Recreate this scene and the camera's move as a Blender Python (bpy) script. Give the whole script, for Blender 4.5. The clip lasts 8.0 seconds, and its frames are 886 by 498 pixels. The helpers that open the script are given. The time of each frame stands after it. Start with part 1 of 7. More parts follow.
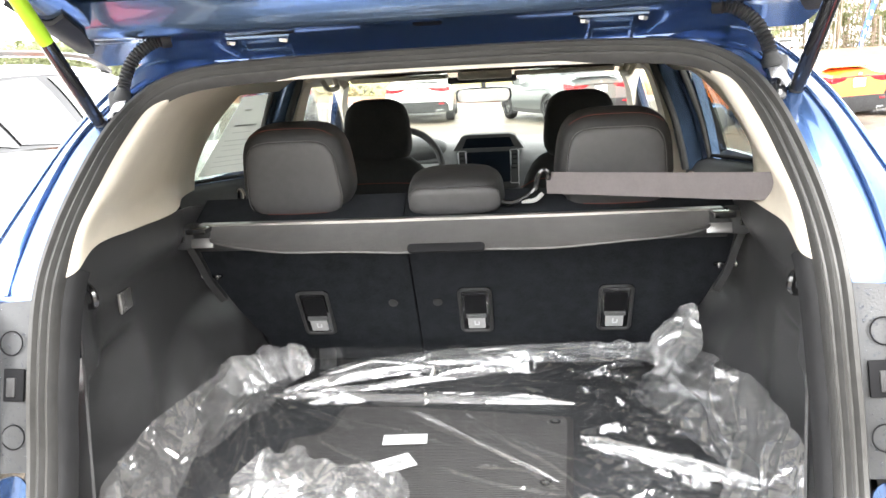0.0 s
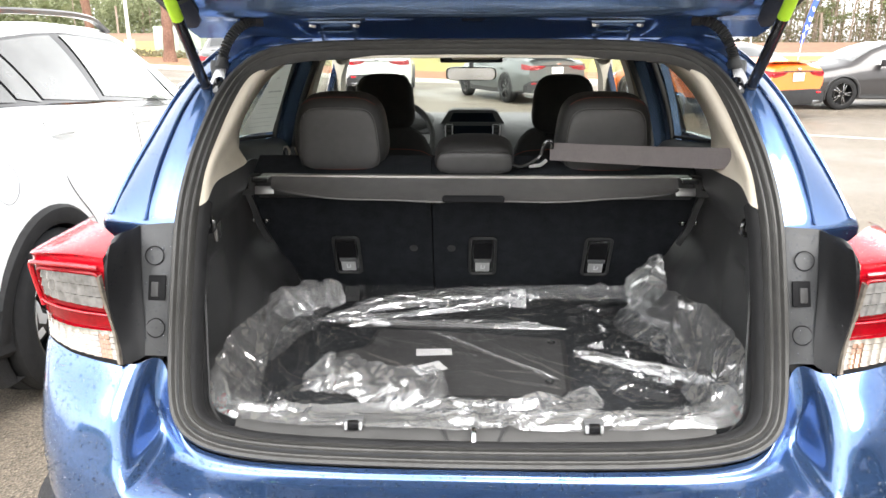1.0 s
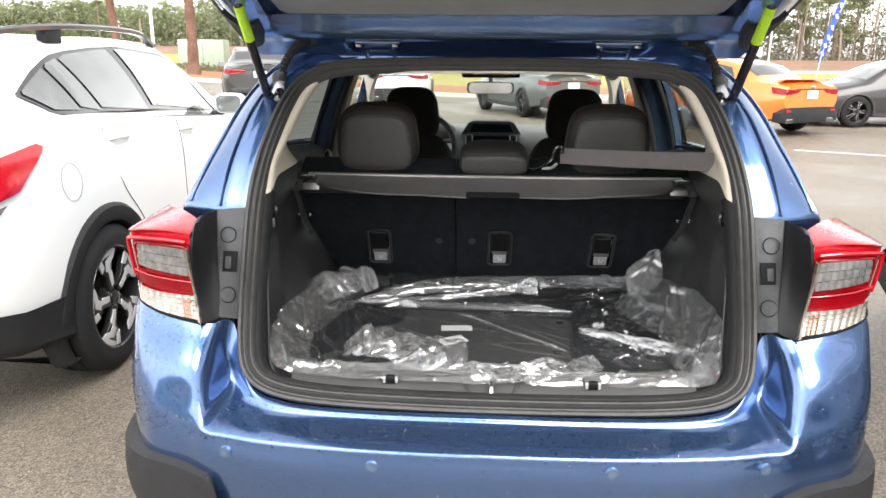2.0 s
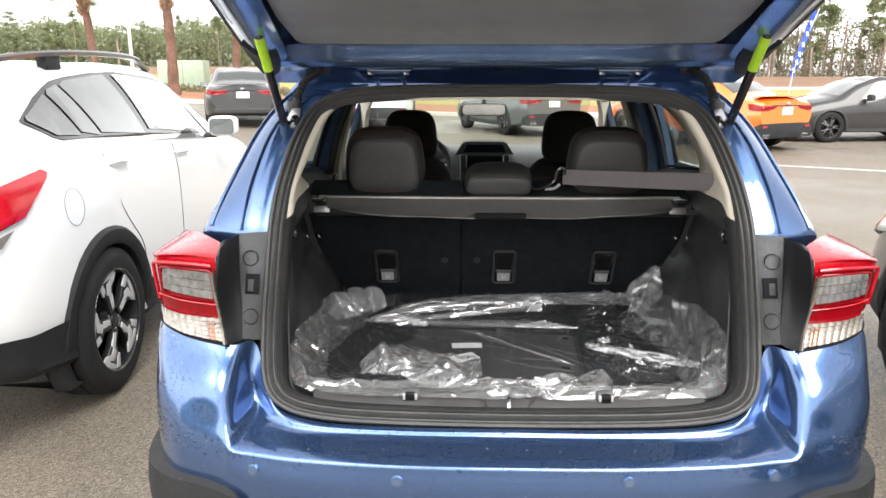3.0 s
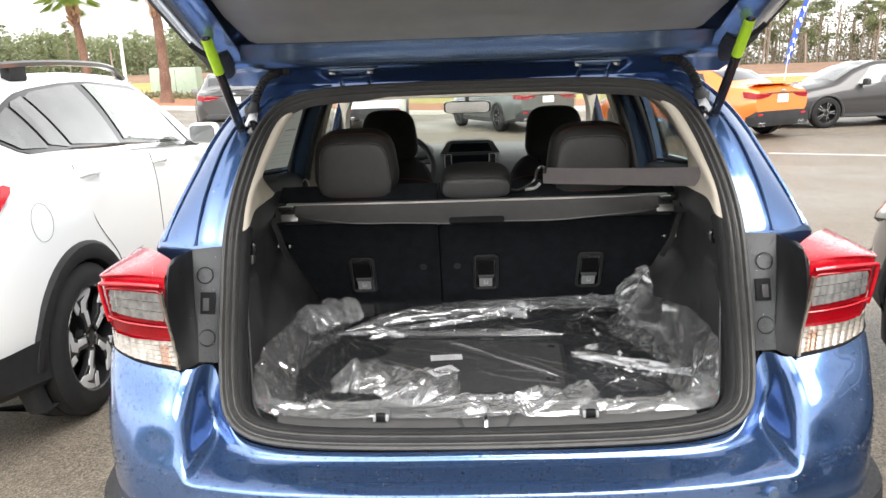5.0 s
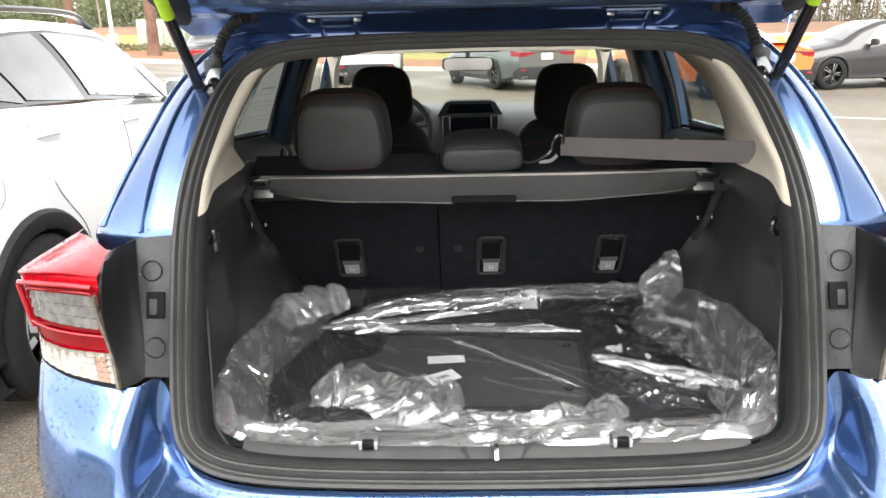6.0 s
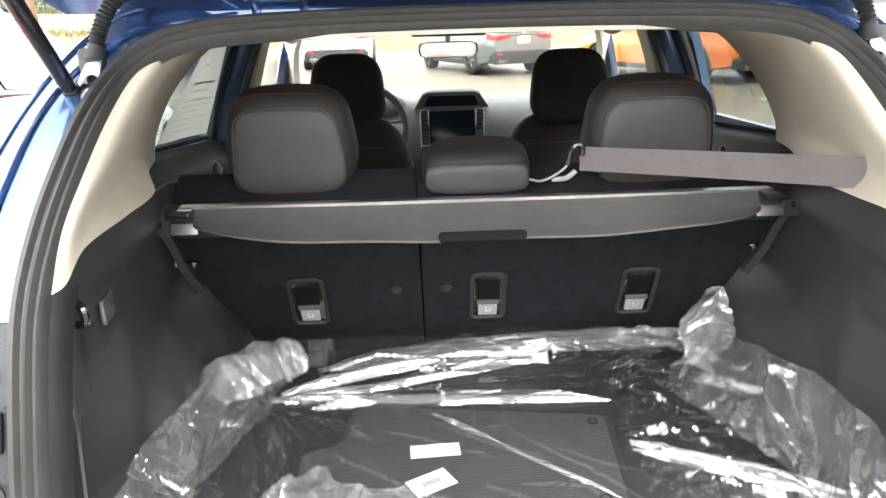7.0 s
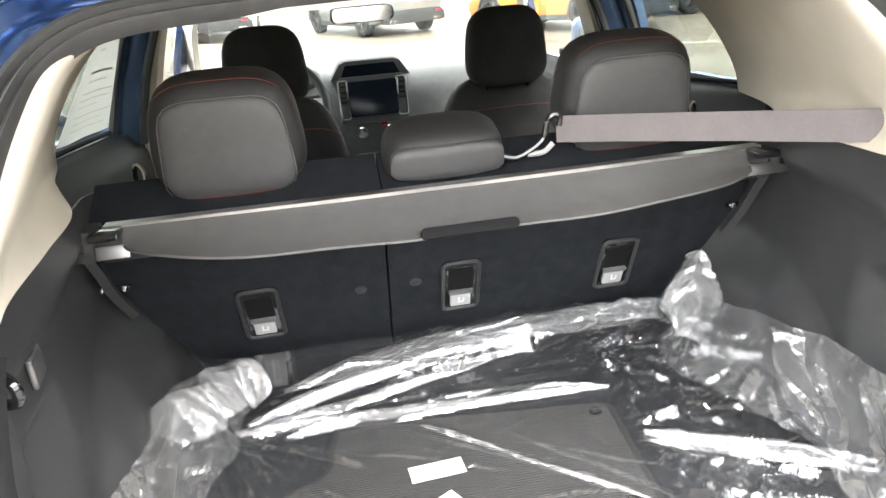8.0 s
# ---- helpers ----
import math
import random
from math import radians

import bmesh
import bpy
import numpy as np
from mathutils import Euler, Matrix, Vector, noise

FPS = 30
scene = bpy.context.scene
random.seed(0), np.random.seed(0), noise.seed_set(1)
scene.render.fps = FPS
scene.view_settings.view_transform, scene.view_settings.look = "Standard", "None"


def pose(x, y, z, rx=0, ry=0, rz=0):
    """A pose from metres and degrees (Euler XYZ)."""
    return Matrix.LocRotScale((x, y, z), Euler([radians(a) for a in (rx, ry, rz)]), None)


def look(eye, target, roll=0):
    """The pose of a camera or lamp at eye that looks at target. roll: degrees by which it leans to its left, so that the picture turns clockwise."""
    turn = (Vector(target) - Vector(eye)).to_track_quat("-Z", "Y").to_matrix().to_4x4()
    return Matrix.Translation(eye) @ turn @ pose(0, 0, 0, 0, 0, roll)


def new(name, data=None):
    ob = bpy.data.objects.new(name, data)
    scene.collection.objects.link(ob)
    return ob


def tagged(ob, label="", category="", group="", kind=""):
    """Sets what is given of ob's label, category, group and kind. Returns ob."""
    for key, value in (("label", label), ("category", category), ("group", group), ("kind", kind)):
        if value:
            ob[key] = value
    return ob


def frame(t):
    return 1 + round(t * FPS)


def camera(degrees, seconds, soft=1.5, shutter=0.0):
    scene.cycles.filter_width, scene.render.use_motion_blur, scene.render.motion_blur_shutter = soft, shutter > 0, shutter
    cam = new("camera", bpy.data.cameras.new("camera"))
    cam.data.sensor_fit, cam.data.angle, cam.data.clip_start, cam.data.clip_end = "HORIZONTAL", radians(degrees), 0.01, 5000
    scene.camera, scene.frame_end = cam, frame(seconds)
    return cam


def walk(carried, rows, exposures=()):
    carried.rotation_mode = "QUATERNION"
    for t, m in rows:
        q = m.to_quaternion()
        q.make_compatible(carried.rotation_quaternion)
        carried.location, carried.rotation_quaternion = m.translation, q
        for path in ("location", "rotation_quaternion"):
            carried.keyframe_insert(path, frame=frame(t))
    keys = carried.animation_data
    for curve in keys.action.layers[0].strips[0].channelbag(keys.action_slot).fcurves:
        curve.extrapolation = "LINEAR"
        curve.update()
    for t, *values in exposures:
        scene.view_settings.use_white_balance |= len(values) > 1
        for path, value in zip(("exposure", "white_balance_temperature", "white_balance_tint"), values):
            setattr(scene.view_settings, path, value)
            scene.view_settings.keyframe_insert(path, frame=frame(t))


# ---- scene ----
cam = camera(64.1, 8.0)
PATH = [
    (0, (0.144, -0.628, 1.421), (-0.073, 1.299, 0.93), -3.2),
    (0.5, (-0.025, -0.815, 1.458), (-0.166, 1.107, 0.921), -0.6),
    (1, (-0.015, -0.988, 1.453), (-0.082, 0.93, 0.891), -0.1),
    (1.5, (0.001, -1.156, 1.453), (-0.12, 0.762, 0.9), 0.3),
    (3, (-0.107, -1.324, 1.483), (-0.164, 0.617, 1.006), 0.0),
    (3.5, (-0.082, -1.317, 1.478), (-0.131, 0.623, 0.994), -1.1),
    (4, (-0.068, -1.307, 1.474), (-0.094, 0.633, 0.989), -1.0),
    (4.5, (-0.036, -1.283, 1.478), (-0.095, 0.658, 1.002), -2.0),
    (6, (-0.061, -0.905, 1.465), (-0.104, 1.004, 0.871), -1.3),
    (6.5, (-0.093, -0.693, 1.438), (-0.057, 1.186, 0.755), -0.3),
    (7, (-0.082, -0.451, 1.45), (-0.06, 1.445, 0.815), -1.7),
    (7.5, (-0.159, -0.324, 1.478), (-0.06, 1.592, 0.912), -6.7),
    (8, (-0.193, -0.284, 1.458), (0.083, 1.551, 0.712), -4.6),
]
STOPS = [(0, 3.30), (0.5, 2.80), (1, 2.30), (1.5, 2.07), (3, 1.80), (4.5, 1.80), (6, 2.05), (6.5, 2.36), (7, 3.06), (7.5, 3.50), (8, 3.58)]
walk(cam, [(t, look(eye, target, roll)) for t, eye, target, roll in PATH], STOPS)

# ---- sky, sun, exposure ----
scene.view_settings.exposure = 1.5
world = bpy.data.worlds.new("overcast_sky")
scene.world = world
world.use_nodes = True
wn, wl = world.node_tree.nodes, world.node_tree.links
sky = wn.new("ShaderNodeTexSky")
sky.sky_type = "NISHITA"
sky.sun_disc = False
sky.sun_elevation, sky.sun_rotation = radians(52), radians(213.5)
sky.air_density, sky.dust_density = 1.0, 1.5
grey = wn.new("ShaderNodeHueSaturation")
grey.inputs["Saturation"].default_value = 0.03
grey.inputs["Value"].default_value = 1.0
wl.new(sky.outputs["Color"], grey.inputs["Color"])
wl.new(grey.outputs["Color"], wn["Background"].inputs["Color"])
wn["Background"].inputs["Strength"].default_value = 0.15
sun = new("sun", bpy.data.lights.new("sun", "SUN"))
sun.data.energy, sun.data.angle, sun.data.color = 1.5, radians(40), (1.0, 0.97, 0.93)
# behind the camera, to its right, and high
sun.matrix_world = look((0, 0, 30), (-0.55 * 30 * 0.78, 0.83 * 30 * 0.78, 0))


# ---- materials ----
def material(name, colour, rough=0.5, metal=0.0, spots=0.0, scale=40.0, bump=0.0, bump_scale=200.0, coat=0.0,
             second=None, specular=0.5):
    """A principled surface: base colour varied at two scales, roughness varied, fine relief."""
    m = bpy.data.materials.new(name)
    m.use_nodes = True
    n, l = m.node_tree.nodes, m.node_tree.links
    p = n["Principled BSDF"]
    p.inputs["Metallic"].default_value = metal
    p.inputs["Roughness"].default_value = rough
    p.inputs["Coat Weight"].default_value = coat
    p.inputs["Coat Roughness"].default_value = 0.03
    p.inputs["Specular IOR Level"].default_value = specular
    tc = n.new("ShaderNodeTexCoord")
    base = (*colour, 1)
    if spots or second:
        mix = n.new("ShaderNodeMix")
        mix.data_type = "RGBA"
        other = second or tuple(max(0, c * (1 - spots)) for c in colour)
        mix.inputs["A"].default_value, mix.inputs["B"].default_value = base, (*other, 1)
        big, fine = n.new("ShaderNodeTexNoise"), n.new("ShaderNodeTexNoise")
        big.inputs["Scale"].default_value, fine.inputs["Scale"].default_value = scale * 0.12, scale
        big.inputs["Detail"].default_value = fine.inputs["Detail"].default_value = 4
        mul = n.new("ShaderNodeMath")
        mul.operation = "MULTIPLY"
        ramp = n.new("ShaderNodeMapRange")
        ramp.inputs["From Min"].default_value, ramp.inputs["From Max"].default_value = 0.15, 0.38
        l.new(tc.outputs["Object"], big.inputs["Vector"]), l.new(tc.outputs["Object"], fine.inputs["Vector"])
        l.new(big.outputs["Fac"], mul.inputs[0]), l.new(fine.outputs["Fac"], mul.inputs[1])
        l.new(mul.outputs[0], ramp.inputs["Value"]), l.new(ramp.outputs["Result"], mix.inputs["Factor"])
        out = mix.outputs["Result"]
        l.new(out, p.inputs["Base Color"])
        rr = n.new("ShaderNodeMapRange")
        rr.inputs["To Min"].default_value, rr.inputs["To Max"].default_value = max(0.0, rough - 0.06), min(1.0, rough + 0.08)
        l.new(big.outputs["Fac"], rr.inputs["Value"]), l.new(rr.outputs["Result"], p.inputs["Roughness"])
    else:
        p.inputs["Base Color"].default_value = base
    if bump:
        t = n.new("ShaderNodeTexNoise")
        t.inputs["Scale"].default_value, t.inputs["Detail"].default_value = bump_scale, 3
        b = n.new("ShaderNodeBump")
        b.inputs["Strength"].default_value, b.inputs["Distance"].default_value = bump, 0.004
        l.new(tc.outputs["Object"], t.inputs["Vector"]), l.new(t.outputs["Fac"], b.inputs["Height"])
        l.new(b.outputs["Normal"], p.inputs["Normal"])
    return m


def paint(name, colour, flake=0.0, metal=0.0, rough=0.35, gloss=1.65):
    """Car paint: pigment under clear coat, with faint flakes and an uneven gloss."""
    m = bpy.data.materials.new(name)
    m.use_nodes = True
    n, l = m.node_tree.nodes, m.node_tree.links
    p = n["Principled BSDF"]
    p.inputs["Metallic"].default_value, p.inputs["Roughness"].default_value = metal, rough
    p.inputs["Coat Weight"].default_value, p.inputs["Coat Roughness"].default_value = 1.0, 0.02
    p.inputs["Coat IOR"].default_value = gloss
    tc = n.new("ShaderNodeTexCoord")
    v = n.new("ShaderNodeTexNoise")
    v.inputs["Scale"].default_value, v.inputs["Detail"].default_value = 2200, 1
    w = n.new("ShaderNodeTexNoise")
    w.inputs["Scale"].default_value = 6
    hv = n.new("ShaderNodeMapRange")
    hv.inputs["From Min"].default_value, hv.inputs["From Max"].default_value = 0.3, 0.7
    hv.inputs["To Min"].default_value, hv.inputs["To Max"].default_value = 1 - flake, 1 + flake
    mix = n.new("ShaderNodeMix")
    mix.data_type, mix.blend_type = "RGBA", "MULTIPLY"
    mix.inputs["Factor"].default_value = 1
    mix.inputs["A"].default_value = (*colour, 1)
    l.new(tc.outputs["Object"], v.inputs["Vector"]), l.new(tc.outputs["Object"], w.inputs["Vector"])
    l.new(v.outputs["Fac"], hv.inputs["Value"]), l.new(hv.outputs["Result"], mix.inputs["B"])
    l.new(mix.outputs["Result"], p.inputs["Base Color"])
    cr = n.new("ShaderNodeMapRange")
    cr.inputs["To Min"].default_value, cr.inputs["To Max"].default_value = 0.0, 0.07
    l.new(w.outputs["Fac"], cr.inputs["Value"]), l.new(cr.outputs["Result"], p.inputs["Coat Roughness"])
    return m


def clear(name, tint=(1, 1, 1), gloss=0.08, haze=0.0, rough=0.02, haze_colour=(0.9, 0.9, 0.9), edge=0.75):
    """A thin pane or film: seen through, glossy at a slant, with a little haze."""
    m = bpy.data.materials.new(name)
    m.use_nodes = True
    n, l = m.node_tree.nodes, m.node_tree.links
    n.remove(n["Principled BSDF"])
    tr, gl, di = n.new("ShaderNodeBsdfTransparent"), n.new("ShaderNodeBsdfGlossy"), n.new("ShaderNodeBsdfDiffuse")
    tr.inputs["Color"].default_value = (*tint, 1)
    gl.inputs["Roughness"].default_value = rough
    di.inputs["Color"].default_value = (*haze_colour, 1)
    fr = n.new("ShaderNodeLayerWeight")
    fr.inputs["Blend"].default_value = 0.5
    slant = n.new("ShaderNodeMath")
    slant.operation, slant.inputs[1].default_value = "POWER", 4.0
    add = n.new("ShaderNodeMath")
    add.operation, add.inputs[1].default_value = "MULTIPLY_ADD", edge
    add.inputs[2].default_value = gloss
    add.use_clamp = True
    m1, m2 = n.new("ShaderNodeMixShader"), n.new("ShaderNodeMixShader")
    m1.inputs["Fac"].default_value = haze
    l.new(tr.outputs[0], m1.inputs[1]), l.new(di.outputs[0], m1.inputs[2])
    l.new(fr.outputs["Facing"], slant.inputs[0]), l.new(slant.outputs[0], add.inputs[0]), l.new(add.outputs[0], m2.inputs["Fac"])
    l.new(m1.outputs[0], m2.inputs[1]), l.new(gl.outputs[0], m2.inputs[2])
    l.new(m2.outputs[0], n["Material Output"].inputs["Surface"])
    return m


def foliage(name, colour, second, scale):
    """Leaves that let some light through, varied leaf by leaf."""
    m = bpy.data.materials.new(name)
    m.use_nodes = True
    n, l = m.node_tree.nodes, m.node_tree.links
    n.remove(n["Principled BSDF"])
    geo, tc, big = n.new("ShaderNodeNewGeometry"), n.new("ShaderNodeTexCoord"), n.new("ShaderNodeTexNoise")
    big.inputs["Scale"].default_value = scale
    l.new(tc.outputs["Object"], big.inputs["Vector"])
    add = n.new("ShaderNodeMath")
    add.operation = "MULTIPLY_ADD"
    add.inputs[1].default_value = 0.5
    l.new(geo.outputs["Random Per Island"], add.inputs[0]), l.new(big.outputs["Fac"], add.inputs[2])
    ramp = n.new("ShaderNodeMapRange")
    ramp.inputs["From Min"].default_value, ramp.inputs["From Max"].default_value = 0.45, 1.0
    mix = n.new("ShaderNodeMix")
    mix.data_type = "RGBA"
    mix.inputs["A"].default_value, mix.inputs["B"].default_value = (*colour, 1), (*second, 1)
    l.new(add.outputs[0], ramp.inputs["Value"]), l.new(ramp.outputs["Result"], mix.inputs["Factor"])
    di, tr, ms = n.new("ShaderNodeBsdfDiffuse"), n.new("ShaderNodeBsdfTranslucent"), n.new("ShaderNodeMixShader")
    l.new(mix.outputs["Result"], di.inputs["Color"]), l.new(mix.outputs["Result"], tr.inputs["Color"])
    l.new(di.outputs[0], ms.inputs[1]), l.new(tr.outputs[0], ms.inputs[2])
    l.new(ms.outputs[0], n["Material Output"].inputs["Surface"])
    return m


def thin_paper(name, colour):
    """Paper that glows through from behind."""
    m = bpy.data.materials.new(name)
    m.use_nodes = True
    n, l = m.node_tree.nodes, m.node_tree.links
    n.remove(n["Principled BSDF"])
    di, tr, ms = n.new("ShaderNodeBsdfDiffuse"), n.new("ShaderNodeBsdfTranslucent"), n.new("ShaderNodeMixShader")
    di.inputs["Color"].default_value = tr.inputs["Color"].default_value = (*colour, 1)
    l.new(di.outputs[0], ms.inputs[1]), l.new(tr.outputs[0], ms.inputs[2])
    l.new(ms.outputs[0], n["Material Output"].inputs["Surface"])
    return m


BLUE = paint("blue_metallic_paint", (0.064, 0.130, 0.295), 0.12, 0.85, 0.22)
# same body blue, lightened: the header's sky highlights are put into the colour
BLUE_HIGHLIT = paint("blue_paint_highlit", (0.135, 0.215, 0.36), 0.10, 0.75, 0.22)
WHITE = paint("white_pearl_paint", (0.80, 0.80, 0.78), 0.02, 0.0, 0.4)
ORANGE = paint("orange_paint", (0.85, 0.19, 0.02), 0.06, 0.2, 0.35)
SILVER = paint("grey_green_paint", (0.15, 0.165, 0.165), 0.1, 0.6, 0.35, 1.4)
GUNMETAL = paint("gunmetal_paint", (0.10, 0.097, 0.092), 0.12, 0.6, 0.35)
DARK = paint("dark_grey_paint", (0.022, 0.019, 0.019), 0.1, 0.2, 0.5, 1.35)
MIDGREY = paint("mid_grey_paint", (0.07, 0.068, 0.068), 0.1, 0.4, 0.4, 1.4)
BLACK_PLASTIC = material("black_grained_plastic", (0.036, 0.036, 0.037), 0.55, spots=0.3, scale=60, bump=0.25, bump_scale=900)
CLADDING = material("weathered_black_cladding", (0.024, 0.024, 0.025), 0.55, spots=0.3, scale=30, bump=0.3, bump_scale=700, specular=0.2)
CARGO_TRIM = material("grained_cargo_trim", (0.046, 0.0462, 0.0475), 0.34, spots=0.2, scale=30, bump=0.25, bump_scale=900)
CARPET = material("black_cargo_carpet", (0.019, 0.0215, 0.026), 0.95, spots=0.4, scale=250, bump=0.6, bump_scale=900, specular=0.2)
BAY = material("grey_black_body_primer", (0.034, 0.035, 0.037), 0.38, spots=0.25, scale=25, bump=0.1, bump_scale=300)
SILL = material("scuffed_sill_plastic", (0.050, 0.049, 0.048), 0.5, spots=0.3, scale=24, bump=0.25, bump_scale=800)
CHEEK = material("smooth_black_lamp_cheek", (0.011, 0.011, 0.012), 0.4, spots=0.3, scale=40, bump=0.05, bump_scale=400, specular=0.35)
RUBBER = material("black_rubber_seal", (0.045, 0.044, 0.042), 0.5, spots=0.3, scale=60, bump=0.15, bump_scale=500)
TYRE = material("tyre_rubber", (0.017, 0.017, 0.0175), 0.75, spots=0.3, scale=40, bump=0.3, bump_scale=120, specular=0.25)
IVORY = material("ivory_pillar_trim", (0.62, 0.56, 0.46), 0.6, spots=0.08, scale=12, bump=0.2, bump_scale=800)
HEADLINER = material("ivory_headliner_cloth", (0.60, 0.56, 0.48), 0.9, spots=0.08, scale=20, bump=0.4, bump_scale=900)
SEAT_CLOTH = material("black_seat_cloth", (0.020, 0.0198, 0.0205), 0.85, spots=0.3, scale=120, bump=0.35, bump_scale=1100)
HEADREST = material("dark_headrest_vinyl", (0.027, 0.0265, 0.027), 0.55, spots=0.25, scale=80, bump=0.25, bump_scale=1000)
SEAT_GREY = material("charcoal_seat_vinyl", (0.076, 0.074, 0.075), 0.5, spots=0.15, scale=60, bump=0.2, bump_scale=900)
COVER = material("charcoal_cover_vinyl", (0.115, 0.112, 0.110), 0.48, spots=0.15, scale=40, bump=0.25, bump_scale=900)
BELT = material("grey_belt_webbing", (0.17, 0.15, 0.15), 0.6, spots=0.12, scale=200, bump=0.35, bump_scale=1300)
THREAD = material("dark_red_stitching", (0.17, 0.040, 0.025), 0.8)
BLACK_WHEEL = material("black_wheel_enamel", (0.010, 0.010, 0.011), 0.3, specular=0.4)
DARK_STEEL = material("dark_brake_steel", (0.06, 0.058, 0.055), 0.5, 0.8)
CHROME = material("bright_chrome", (0.75, 0.75, 0.76), 0.12, 1.0)
ALU = material("brushed_aluminium_rail", (0.55, 0.54, 0.53), 0.35, 1.0, spots=0.15, scale=80)
STEEL = material("machined_alloy", (0.52, 0.52, 0.53), 0.25, 1.0, spots=0.1, scale=20)
ALLOY_FACE = material("bright_machined_spoke_face", (0.62, 0.62, 0.62), 0.38, 0.35, spots=0.12, scale=30)
BLACK_GLOSS = material("gloss_black", (0.012, 0.012, 0.013), 0.12, coat=0.6)
BLACK = material("matt_black", (0.008, 0.008, 0.009), 0.7, specular=0.12)
DASH = material("charcoal_dashboard", (0.11, 0.112, 0.115), 0.6, spots=0.2, scale=40, bump=0.3, bump_scale=700)
SILVER_TRIM = material("silver_trim", (0.72, 0.73, 0.74), 0.4, 0.6)
SCREEN = material("dark_display_glass", (0.004, 0.007, 0.012), 0.2, specular=0.2)
BEAD = clear("rain_bead", (0.78, 0.81, 0.86), 0.05, 0.0, 0.04, edge=0.12)
GREY_TAB = material("light_grey_plastic", (0.42, 0.42, 0.42), 0.5, spots=0.1, scale=80)
RED_LENS = material("red_lamp_lens", (0.50, 0.004, 0.014), 0.15, spots=0.3, scale=90, coat=0.5, specular=0.4)
DEEP_RED = material("deep_red_lamp_lens", (0.25, 0.0015, 0.006), 0.2, spots=0.3, scale=120, coat=0.12, specular=0.3)
CLEAR_LENS = material("clear_lamp_lens", (0.26, 0.255, 0.25), 0.2, 0.4, spots=0.6, scale=60, coat=1.0)
PALE_LENS = material("pale_reverse_lens", (0.29, 0.255, 0.215), 0.22, 0.45, spots=0.5, scale=70, coat=1.0)
AMBER = material("amber_lens", (0.70, 0.22, 0.04), 0.15, coat=1.0)
PALE_AMBER = material("amber_tinted_lens", (0.22, 0.11, 0.06), 0.2, 0.4, spots=0.3, scale=80, coat=1.0)
LIME = material("lime_green_label", (0.45, 0.75, 0.03), 0.5, spots=0.1, scale=60)
PAPER = material("white_paper_label", (0.80, 0.80, 0.79), 0.6, spots=0.04, scale=60)
INK = material("dark_print", (0.08, 0.08, 0.09), 0.6)
FAINT = material("faint_grey_print", (0.50, 0.50, 0.49), 0.7)
MAT_RUBBER = material("ribbed_floor_mat", (0.010, 0.010, 0.0105), 0.7, spots=0.3, scale=90)
TINTED = material("dark_tinted_glass", (0.012, 0.014, 0.014), 0.03, coat=1.0)
# opaque tinted pane, base lightened and mottled in place of sky reflections
GREY_GLASS = material("grey_glass_painted_sheen", (0.12, 0.125, 0.12), 0.03, spots=0.5, scale=9, coat=1.0, specular=0.9)
# opaque too; paler base imitates daylight seen through the car
PALE_GLASS = material("pale_glass_painted_daylight", (0.20, 0.22, 0.195), 0.03, spots=0.45, scale=16, coat=1.0, specular=0.9)
PANE = clear("window_pane", (0.92, 0.95, 0.92), 0.05)
PRIVACY = clear("privacy_window_pane", (0.62, 0.66, 0.62), 0.07)
FILM = clear("clear_plastic_film", (0.96, 0.96, 0.97), 0.15, 0.022, 0.04)
FILM_THICK = clear("bunched_plastic_film", (0.93, 0.94, 0.95), 0.19, 0.12, 0.06)
FILM_CLOUDY = clear("cloudy_plastic_film", (0.90, 0.91, 0.93), 0.22, 0.27, 0.06)
FILM_SIDE = clear("drawn_up_plastic_film", (0.94, 0.95, 0.96), 0.22, 0.10, 0.05)


# ---- building tools ----
def part(name, bm, mat, parent=None, label="", smooth=True):
    """Link a bmesh as one mesh object under a thing or a part."""
    me = bpy.data.meshes.new(name)
    bmesh.ops.recalc_face_normals(bm, faces=bm.faces)
    bm.to_mesh(me)
    bm.free()
    for m in mat if isinstance(mat, (list, tuple)) else (mat,):
        me.materials.append(m)
    if smooth:
        me.shade_smooth()
        me.set_sharp_from_angle(angle=radians(38))
    ob = new(name, me)
    ob.parent = parent
    if label:
        tagged(ob, label)
    return ob


def thing(name, label, category, m=None, group="", kind=""):
    """An empty at the base of a thing, to carry its parts."""
    ob = new(name)
    ob.empty_display_size = 0.1
    if m is not None:
        ob.matrix_world = m
    return tagged(ob, label, category, group, kind)


def spline(pts, n):
    """n points along a smooth curve through pts."""
    p = np.array(pts, float)
    if len(p) == 2:
        return p[0] + (p[1] - p[0]) * np.linspace(0, 1, n)[:, None]
    e = np.vstack([2 * p[0] - p[1], p, 2 * p[-1] - p[-2]])
    u = np.linspace(0, len(p) - 1, n)
    i = np.minimum(u.astype(int), len(p) - 2)
    t = (u - i)[:, None]
    a, b, c, d = e[i], e[i + 1], e[i + 2], e[i + 3]
    return 0.5 * (2 * b + (c - a) * t + (2 * a - 5 * b + 4 * c - d) * t ** 2 + (3 * b - a - 3 * c + d) * t ** 3)


